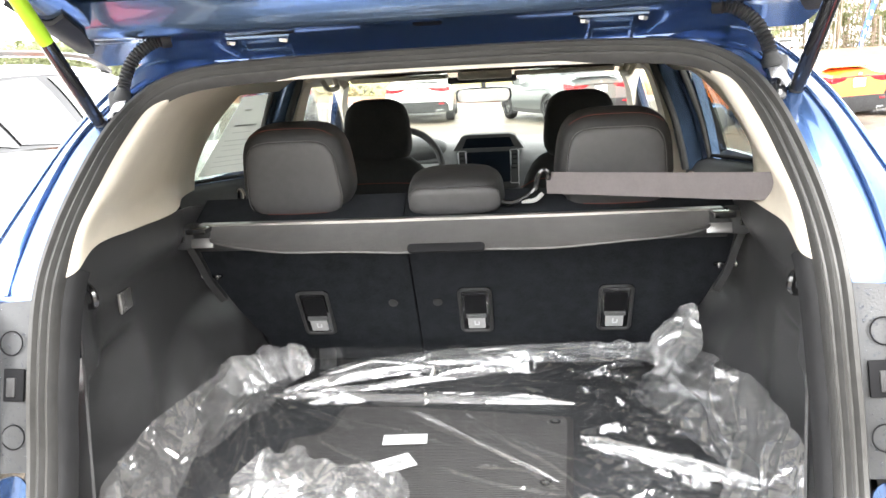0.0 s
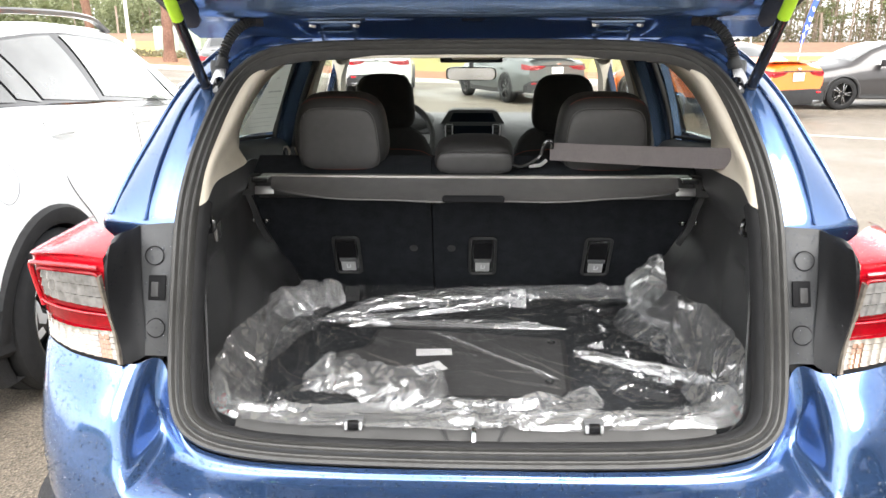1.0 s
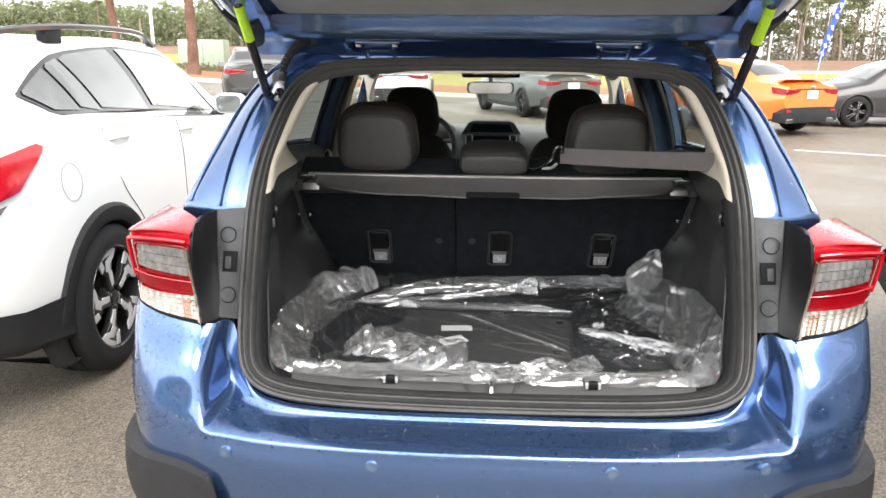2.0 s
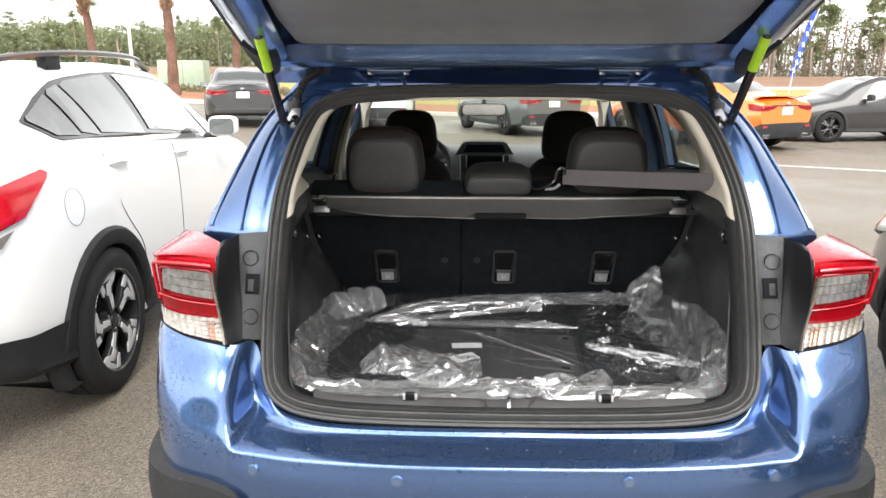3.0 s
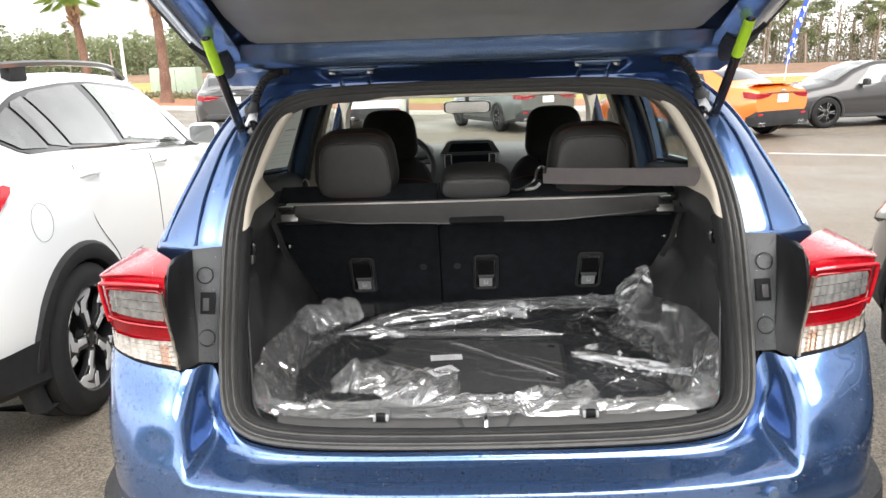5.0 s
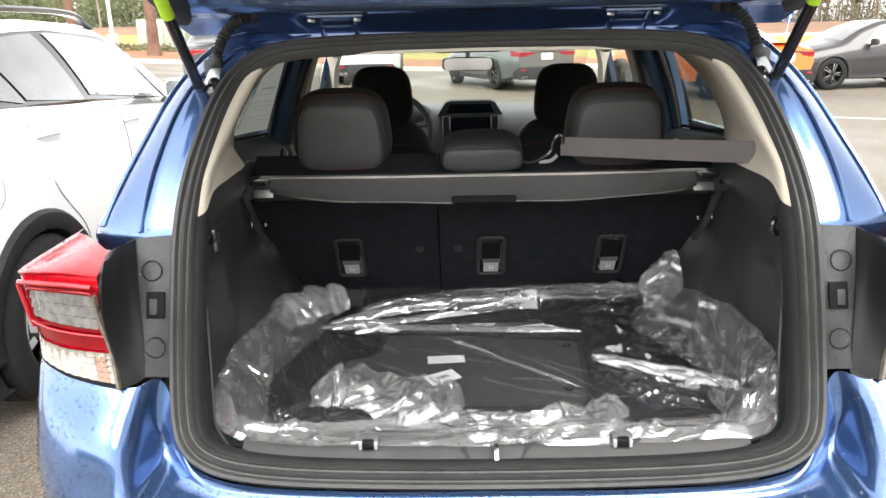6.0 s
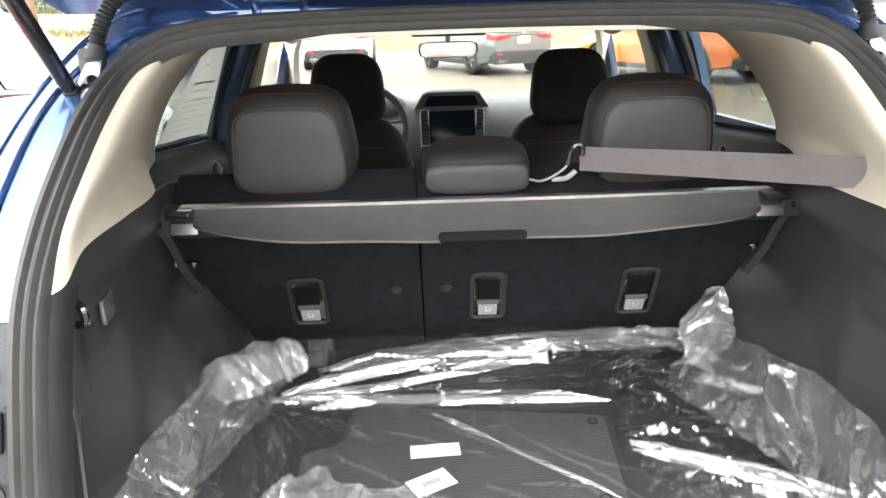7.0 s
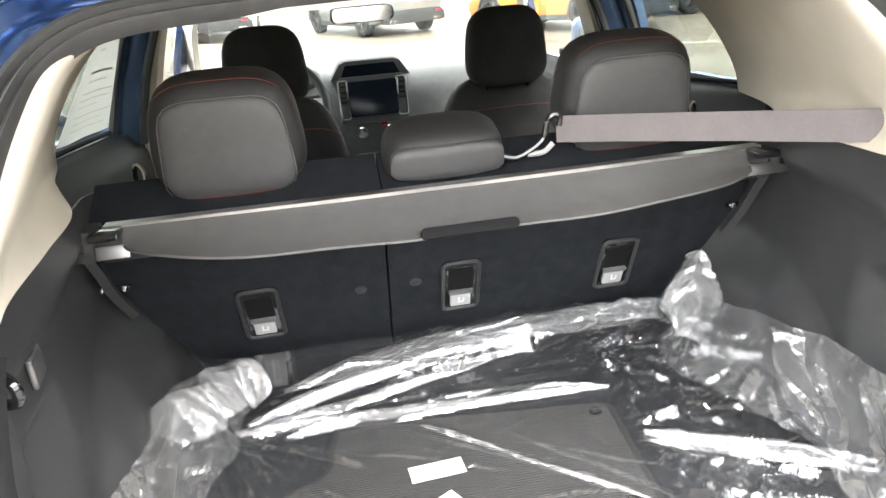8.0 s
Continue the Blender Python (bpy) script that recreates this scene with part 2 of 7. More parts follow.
def sheet(grid, thick=0.0, closed_u=False):
    """A bmesh from a grid of points [row][column], with thickness against its normals."""
    g = np.array(grid, float)
    rows, cols = g.shape[:2]
    bm = bmesh.new()
    v = [[bm.verts.new(g[r, c]) for c in range(cols)] for r in range(rows)]
    for r in range(rows - 1):
        for c in range(cols if closed_u else cols - 1):
            d = (c + 1) % cols
            bm.faces.new((v[r][c], v[r][d], v[r + 1][d], v[r + 1][c]))
    if thick:
        bmesh.ops.recalc_face_normals(bm, faces=bm.faces)
        bmesh.ops.solidify(bm, geom=bm.faces[:], thickness=thick)
    return bm


def surface(ctrl, nu, nv, thick=0.0):
    """A smooth sheet through a coarse grid of control points."""
    c = np.array(ctrl, float)
    rows = np.array([spline(r, nu) for r in c])
    g = np.array([spline(rows[:, k], nv) for k in range(nu)]).transpose(1, 0, 2)
    return sheet(g, thick)


def sweep(path, profile, closed=False, up=(0, 0, 1)):
    """A tube: the profile [(a, b)] carried along a path; a points along up x way, b along up."""
    p = np.array(path, float)
    n = len(p)
    way = np.roll(p, -1, 0) - np.roll(p, 1, 0)
    if not closed:
        way[0], way[-1] = p[1] - p[0], p[-1] - p[-2]
    way /= np.linalg.norm(way, axis=1)[:, None]
    ring, q = [], None
    for k in range(n):
        w = way[k]
        if callable(up):
            q = np.array(up(p[k], w), float)
        elif q is None:
            q = np.array(up, float)
        q = q - w * (q @ w)
        q /= np.linalg.norm(q)
        s = np.cross(w, q)
        ring.append([p[k] + a * s + b * q for a, b in profile])
    bm = bmesh.new()
    v = [[bm.verts.new(x) for x in r] for r in ring]
    m = len(profile)
    for k in range(n if closed else n - 1):
        a, b = v[k], v[(k + 1) % n]
        for j in range(m):
            bm.faces.new((a[j], a[(j + 1) % m], b[(j + 1) % m], b[j]))
    if not closed:
        bm.faces.new(v[0]), bm.faces.new(v[-1])
    return bm


def circle(r, n=10):
    return [(r * math.cos(2 * math.pi * k / n), r * math.sin(2 * math.pi * k / n)) for k in range(n)]


def tube(path, r, n=10, closed=False):
    d = np.array(path[1], float) - np.array(path[0], float)
    return sweep(path, circle(r, n), closed, (0, 0, 1) if abs(d[2]) < 0.9 * np.linalg.norm(d) else (1, 0, 0))


def box(size, at=(0, 0, 0), bevel=0.004, seg=2, turn=(0, 0, 0), bm=None):
    """A bevelled box."""
    b = bmesh.new()
    bmesh.ops.create_cube(b, size=1)
    bmesh.ops.scale(b, vec=size, verts=b.verts)
    if bevel:
        bmesh.ops.bevel(b, geom=b.edges[:], offset=min(bevel, 0.45 * min(size)), segments=seg, profile=0.6, affect="EDGES")
    b.transform(pose(*at, *turn))
    return join(bm, b) if bm else b


def join(bm, other):
    """Adds other to bm."""
    me = bpy.data.meshes.new("joined")
    other.to_mesh(me)
    other.free()
    bm.from_mesh(me)
    bpy.data.meshes.remove(me)
    return bm


def lathe(profile, n=32, caps=True):
    """Turns [(along, radius)] round the x axis."""
    bm = bmesh.new()
    rings = []
    for a, r in profile:
        rings.append([bm.verts.new((a, r * math.cos(2 * math.pi * k / n), r * math.sin(2 * math.pi * k / n))) for k in range(n)])
    for p, q in zip(rings, rings[1:]):
        for k in range(n):
            bm.faces.new((p[k], p[(k + 1) % n], q[(k + 1) % n], q[k]))
    if caps:
        bm.faces.new(rings[0]), bm.faces.new(rings[-1])
    return bm


def slab(outline, thick, m=None, bevel=0.0, seg=2):
    """A flat outline [(a, b)] raised by thick along +z, its rim bevelled, then moved by m."""
    bm = bmesh.new()
    f = bm.faces.new([bm.verts.new((a, b, 0)) for a, b in outline])
    r = bmesh.ops.extrude_face_region(bm, geom=[f])
    vs = [g for g in r["geom"] if isinstance(g, bmesh.types.BMVert)]
    bmesh.ops.translate(bm, vec=(0, 0, thick), verts=vs)
    if bevel:
        top = [e for e in bm.edges if all(v in vs for v in e.verts)]
        bmesh.ops.bevel(bm, geom=top, offset=bevel, segments=seg, profile=0.6, affect="EDGES")
    if m is not None:
        bm.transform(m)
    return bm


def rounded(w, h, r, n=5):
    """The outline of a rounded rectangle."""
    out = []
    for cx, cy, a in ((w / 2 - r, h / 2 - r, 0), (-w / 2 + r, h / 2 - r, 90), (-w / 2 + r, -h / 2 + r, 180), (w / 2 - r, -h / 2 + r, 270)):
        for k in range(n + 1):
            t = radians(a + 90 * k / n)
            out.append((cx + r * math.cos(t), cy + r * math.sin(t)))
    return out


def pillow(w, d, h, at=(0, 0, 0), turn=(0, 0, 0), power=3.2, n=24, taper=0.0):
    """A stuffed form: a superellipsoid of width w (x), depth d (y), height h (z); taper narrows its top."""
    bm = bmesh.new()
    bmesh.ops.create_uvsphere(bm, u_segments=n * 2, v_segments=n, radius=1)
    for v in bm.verts:
        c = np.array(v.co)
        k = 1 / (np.sum(np.abs(c) ** power) ** (1 / power) + 1e-9)
        c = c * k
        s = 1 - taper * (c[2] + 1) / 2
        v.co = (c[0] * w / 2 * s, c[1] * d / 2, c[2] * h / 2)
    bm.transform(pose(*at, *turn))
    return bm


def carve(bm, cutters):
    """bm with the cutter meshes taken away."""
    me = bpy.data.meshes.new("carved")
    bmesh.ops.recalc_face_normals(bm, faces=bm.faces)
    bm.to_mesh(me)
    bm.free()
    ob, made = new("carved", me), []
    for c in cutters:
        cm = bpy.data.meshes.new("cutter")
        bmesh.ops.recalc_face_normals(c, faces=c.faces)
        c.to_mesh(cm)
        c.free()
        co = new("cutter", cm)
        made.append(co)
        mod = ob.modifiers.new("cut", "BOOLEAN")
        mod.operation, mod.object, mod.solver = "DIFFERENCE", co, "EXACT"
    bpy.context.view_layer.update()
    done = bmesh.new()
    done.from_mesh(ob.evaluated_get(bpy.context.evaluated_depsgraph_get()).to_mesh())
    for o in (ob, *made):
        data = o.data
        bpy.data.objects.remove(o)
        bpy.data.meshes.remove(data)
    return done


# ---- vehicles ----
# each form: distance from the tail, underside, half width low, half width at the waist, waist height,
# half width at the belt, belt height, half width of the roof, roof (or deck) height
CROSSOVER = [
    (0.00, 0.46, 0.60, 0.66, 0.66, 0.60, 0.98, 0.44, 1.04),
    (0.10, 0.38, 0.74, 0.78, 0.68, 0.73, 1.03, 0.50, 1.16),
    (0.30, 0.32, 0.84, 0.86, 0.72, 0.79, 1.10, 0.53, 1.35),
    (0.60, 0.28, 0.88, 0.89, 0.76, 0.83, 1.15, 0.56, 1.49),
    (1.00, 0.26, 0.89, 0.90, 0.78, 0.84, 1.15, 0.58, 1.54),
    (1.80, 0.25, 0.88, 0.89, 0.76, 0.84, 1.12, 0.60, 1.56),
    (2.40, 0.25, 0.88, 0.89, 0.74, 0.83, 1.08, 0.59, 1.54),
    (2.90, 0.25, 0.88, 0.89, 0.72, 0.82, 1.05, 0.60, 1.36),
    (3.35, 0.26, 0.89, 0.90, 0.72, 0.81, 1.00, 0.66, 1.09),
    (3.90, 0.29, 0.89, 0.89, 0.70, 0.78, 0.92, 0.62, 1.01),
    (4.28, 0.34, 0.80, 0.80, 0.66, 0.70, 0.82, 0.52, 0.90),
    (4.44, 0.42, 0.62, 0.64, 0.60, 0.58, 0.70, 0.42, 0.76),
]
SEDAN = [
    (0.00, 0.42, 0.64, 0.74, 0.70, 0.66, 0.93, 0.48, 1.00),
    (0.12, 0.34, 0.80, 0.85, 0.70, 0.77, 0.97, 0.60, 1.05),
    (0.45, 0.28, 0.88, 0.90, 0.72, 0.82, 0.99, 0.66, 1.07),
    (0.75, 0.26, 0.90, 0.915, 0.72, 0.84, 0.99, 0.62, 1.12),
    (1.20, 0.24, 0.90, 0.91, 0.70, 0.84, 0.97, 0.58, 1.34),
    (1.80, 0.22, 0.89, 0.90, 0.68, 0.84, 0.95, 0.58, 1.45),
    (2.40, 0.22, 0.89, 0.90, 0.68, 0.84, 0.93, 0.58, 1.45),
    (2.90, 0.22, 0.89, 0.90, 0.68, 0.83, 0.92, 0.58, 1.30),
    (3.45, 0.23, 0.90, 0.91, 0.68, 0.82, 0.90, 0.66, 1.02),
    (4.05, 0.25, 0.89, 0.90, 0.66, 0.78, 0.84, 0.62, 0.93),
    (4.50, 0.30, 0.80, 0.80, 0.60, 0.68, 0.72, 0.52, 0.80),
    (4.67, 0.40, 0.60, 0.62, 0.56, 0.54, 0.62, 0.42, 0.68),
]


def form_at(form, y):
    """The interpolated row of a form."""
    f = np.array(form)
    return np.array([np.interp(y, f[:, 0], f[:, k]) for k in range(f.shape[1])])


def smooth_form(form, step=0.09):
    """The form resampled along the car, softened between its rows."""
    f = np.array(form)
    ys = np.arange(f[0, 0], f[-1, 0] + 1e-6, step)
    rows = np.array([form_at(form, y) for y in ys])
    for _ in range(2):
        rows[1:-1, 1:] = 0.25 * rows[:-2, 1:] + 0.5 * rows[1:-1, 1:] + 0.25 * rows[2:, 1:]
    return rows


def half_section(row):
    """Eight points from the underside's middle up to the roof's middle."""
    y, zb, wl, ww, zw, wb, zbelt, wt, zt = row
    return np.array([(0, y, zb), (wl - 0.10, y, zb), (wl, y, zb + 0.10), (ww, y, zw), (wb, y, zbelt),
                     (wt + 0.03, y, zt - 0.05), (wt * 0.62, y, zt - 0.008), (0, y, zt + 0.012)])


def on_car(form, y, s, side=1, lift=0.0):
    """A point on a car's skin: y along it, s from 0 (underside) to 7 (roof's middle)."""
    def at(yy, ss):
        h = half_section(form_at(form, yy))
        k = min(int(ss), 6)
        e = np.vstack([2 * h[0] - h[1], h, h[-1] * (-1, 1, 1)])
        e[-1] = h[6] * np.array((-1, 1, 1))
        a, b, c, d = e[k], e[k + 1], e[k + 2], e[k + 3]
        t = ss - k
        return 0.5 * (2 * b + (c - a) * t + (2 * a - 5 * b + 4 * c - d) * t * t + (3 * b - a - 3 * c + d) * t ** 3)
    p = at(y, s)
    if lift:
        du, dv = at(y + 0.02, s) - at(y - 0.02, s), at(y, min(s + 0.05, 7)) - at(y, s - 0.05)
        n = np.cross(du, dv)
        n /= np.linalg.norm(n) + 1e-9
        if n[2] < 0 and s > 5 or n[0] < 0 and s <= 5:
            n = -n
        p = p + lift * n
    return p * np.array((side, 1, 1))


def patch(form, low, high, s0, s1, side=1, lift=0.004, nu=10, nv=6, thick=0.0):
    """A panel on a car's skin between two levels; low and high are its (rear, front) ends at each level."""
    g = []
    for j in range(nv + 1):
        v = j / nv
        a, b = low[0] + (high[0] - low[0]) * v, low[1] + (high[1] - low[1]) * v
        g.append([on_car(form, a + (b - a) * i / nu, s0 + (s1 - s0) * v, side, lift) for i in range(nu + 1)])
    return sheet(g, thick)


def shape_patch(form, outline, side=1, lift=0.004, nu=14, nv=12):
    """A panel on a car's skin inside an outline [(y, s)], row by row."""
    o = np.array(outline, float)
    lo, hi = o[:, 1].min(), o[:, 1].max()
    g = []
    for j in range(nv + 1):
        s = lo + (hi - lo) * (0.004 + 0.992 * j / nv)
        cuts = []
        for a, b in zip(o, np.roll(o, -1, 0)):
            if (a[1] - s) * (b[1] - s) <= 0 and a[1] != b[1]:
                cuts.append(a[0] + (b[0] - a[0]) * (s - a[1]) / (b[1] - a[1]))
        g.append([on_car(form, min(cuts) + (max(cuts) - min(cuts)) * i / nu, s, side, lift) for i in range(nu + 1)])
    return sheet(g)


def across(form, y0, y1, s0, lift=0.004, n=7, m=6, thick=0.0):
    """A panel across the roof, hood or glass between y0 and y1, from s0 on one flank to s0 on the other."""
    g = []
    for j in range(m + 1):
        y = y0 + (y1 - y0) * j / m
        right = [on_car(form, y, s0 + (7 - s0) * i / n, 1, lift) for i in range(n + 1)]
        left = [on_car(form, y, s0 + (7 - s0) * i / n, -1, lift) for i in range(n)]
        g.append(left + right[::-1])
    return sheet(g, thick)


def skin(form, wells=(), radius=0.37):
    """The closed body of a car with its wheel wells cut out."""
    rows = []
    for row in smooth_form(form):
        h = half_section(row)
        r = spline(h, 29)
        rows.append(np.vstack([r, (r * np.array((-1, 1, 1)))[-2:0:-1]]))
    bm = sheet(rows, closed_u=True)
    bm.verts.ensure_lookup_table()
    n = len(rows[0])
    bm.faces.new([bm.verts[k] for k in range(n)])
    bm.faces.new([bm.verts[k] for k in range(len(bm.verts) - n, len(bm.verts))])
    cutters = []
    for y in wells:
        for s in (1, -1):
            c = lathe([(0.60, radius), (1.05, radius)], 36)
            c.transform(pose(0, y, 0.345) @ Matrix.Diagonal((s, 1, 1, 1)))
            cutters.append(c)
    return carve(bm, cutters) if cutters else bm


def make_wheel(parent, at, side, style="mesh", radius=0.345):
    """A wheel with tyre, rim, spokes and hub, its face towards side."""
    m = pose(*at) @ Matrix.Diagonal((side, 1, 1, 1))
    w, r = 0.112, radius
    tyre = lathe([(-w, r - 0.10), (-w, r - 0.035), (-w + 0.022, r - 0.006), (-w + 0.05, r), (-0.045, r), (-0.042, r - 0.008), (-0.034, r - 0.008), (-0.031, r),
                  (0.031, r), (0.034, r - 0.008), (0.042, r - 0.008), (0.045, r), (w - 0.05, r), (w - 0.022, r - 0.006), (w - 0.004, r - 0.035),
                  (w + 0.004, r - 0.06), (w - 0.002, r - 0.105), (w - 0.03, r - 0.108), (-w + 0.03, r - 0.108)], 56)
    tyre.transform(m)
    wheel = part("wheel", tyre, TYRE, parent)
    ri = r - 0.104
    rim = lathe([(w - 0.012, ri + 0.004), (w - 0.004, ri - 0.004), (w - 0.010, ri - 0.014), (w - 0.05, ri - 0.022), (-0.07, ri - 0.03), (-0.075, 0.05), (-0.09, 0.05), (-0.09, ri - 0.02), (-0.08, ri)], 48, False)
    rim.transform(m)
    part("rim", rim, BLACK_WHEEL if style != "plain" else STEEL, wheel)
    lip = sweep([(w - 0.006, (ri - 0.004) * math.cos(a), (ri - 0.004) * math.sin(a)) for a in np.linspace(0, 2 * math.pi, 48, endpoint=False)], circle(0.006, 6), True, (1, 0, 0))
    lip.transform(m)
    part("rim_lip", lip, BLACK_GLOSS, wheel)
    disc = lathe([(-0.02, 0.15), (-0.012, 0.15), (-0.012, 0.08), (0.02, 0.078), (0.02, 0.02)], 32)
    disc.transform(m)
    part("brake_disc", disc, DARK_STEEL, wheel)
    count = 5
    for k in range(count):
        a = 360 / count * k + 18
        t = pose(0, 0, 0, a, 0, 0)
        if style == "hook":
            # dark spoke with a bent machined face
            to_face = Matrix(((0, 0, 1, w - 0.045), (1, 0, 0, 0), (0, 1, 0, 0), (0, 0, 0, 1)))
            b = slab([(-0.030, 0.045), (0.022, 0.045), (0.030, 0.12), (0.072, 0.175), (0.088, ri - 0.035), (0.040, ri - 0.012), (-0.052, ri - 0.014), (-0.048, 0.17), (-0.022, 0.12)], 0.030, None, 0.008)
            b.transform(m @ t @ to_face)
            part("spoke", b, BLACK_WHEEL, wheel)
            to_face = Matrix(((0, 0, 1, w - 0.021), (1, 0, 0, 0), (0, 1, 0, 0), (0, 0, 0, 1)))
            for out in ([(-0.018, 0.150), (0.018, 0.130), (0.036, 0.164), (0.080, 0.174), (0.112, ri - 0.052), (0.066, ri - 0.010), (-0.018, ri - 0.002), (-0.020, ri - 0.032), (0.040, ri - 0.044), (0.056, 0.196), (0.004, 0.196)],
                        [(-0.006, 0.062), (0.020, 0.062), (0.032, 0.128), (0.000, 0.142)],
                        [(-0.066, ri - 0.022), (-0.030, ri - 0.012), (-0.020, 0.176), (-0.050, 0.160)]):
                f = slab([(y, z) for y, z in out], 0.008, None, 0.001)
                f.transform(m @ t @ to_face)
                part("spoke_face", f, ALLOY_FACE, wheel)
        else:
            for d in (-9, 9):
                b = box((0.026, 0.020, ri - 0.05), (w - 0.036, 0, (ri + 0.035) / 2), 0.005, turn=(0, -5, 0))
                b.transform(m @ t @ pose(0, 0, 0, d, 0, 0))
                part("spoke", b, BLACK_GLOSS, wheel)
                f = box((0.006, 0.010, ri - 0.07), (w - 0.020, 0, (ri + 0.05) / 2), 0.002, turn=(0, -5, 0))
                f.transform(m @ t @ pose(0, 0, 0, d, 0, 0))
                part("spoke_face", f, STEEL, wheel)
    hub = lathe([(w - 0.06, 0.075), (w - 0.032, 0.07), (w - 0.026, 0.032), (w - 0.020, 0.030), (w - 0.018, 0.004)], 24)
    hub.transform(m)
    part("hub_cap", hub, BLACK_WHEEL, wheel)
    for k in range(5):
        b = lathe([(w - 0.035, 0.009), (w - 0.026, 0.008)], 8)
        b.transform(m @ pose(0, 0.052 * math.cos(radians(72 * k)), 0.052 * math.sin(radians(72 * k))))
        part("wheel_nut", b, CHROME, wheel)
    return wheel


def arch(parent, form, y, side, r0=0.362, r1=0.435, mat=None, a0=-18, a1=198):
    """The moulding round a wheel well."""
    g = []
    for r, off in ((r0, -0.07), (r0, 0.012), (r0 + 0.02, 0.024), (r1 - 0.015, 0.022), (r1, 0.006), (r1, -0.03)):
        ring = []
        for k in range(31):
            a = radians(a0 + (a1 - a0) * k / 30)
            yy, zz = y + r * math.cos(a), max(0.345 + r * math.sin(a), 0.17)
            row = form_at(form, yy)
            x = np.interp(zz, [row[1], row[1] + 0.1, row[4], row[6]], [row[2] - 0.04, row[2], row[3], row[5]])
            ring.append((side * (x + off), yy, zz))
        g.append(ring)
    return part("wheel_arch_moulding", sheet(g, 0.003), mat or CLADDING, parent)


def plate_slab(parent, at, turn, w, h, mat, name, r=0.02, thick=0.012, bevel=0.004, label=""):
    return part(name, slab(rounded(w, h, r), thick, pose(*at, *turn), bevel), mat, parent, label)


def make_mirror(parent, form, y, side, mat):
    """A door mirror: housing, glass and foot."""
    x = form_at(form, y)[5]
    b = pillow(0.20, 0.10, 0.14, (side * (x + 0.13), y, form_at(form, y)[6] + 0.08), power=4)
    mirror = part("door_mirror", b, mat, parent)
    part("mirror_glass", slab(rounded(0.165, 0.11, 0.03), 0.004, pose(side * (x + 0.13), y - 0.047, form_at(form, y)[6] + 0.08, 90, 0, 0)), GREY_GLASS, mirror)
    part("mirror_foot", box((0.10, 0.05, 0.03), (side * (x + 0.03), y + 0.01, form_at(form, y)[6] + 0.015), 0.01), BLACK_PLASTIC, mirror)


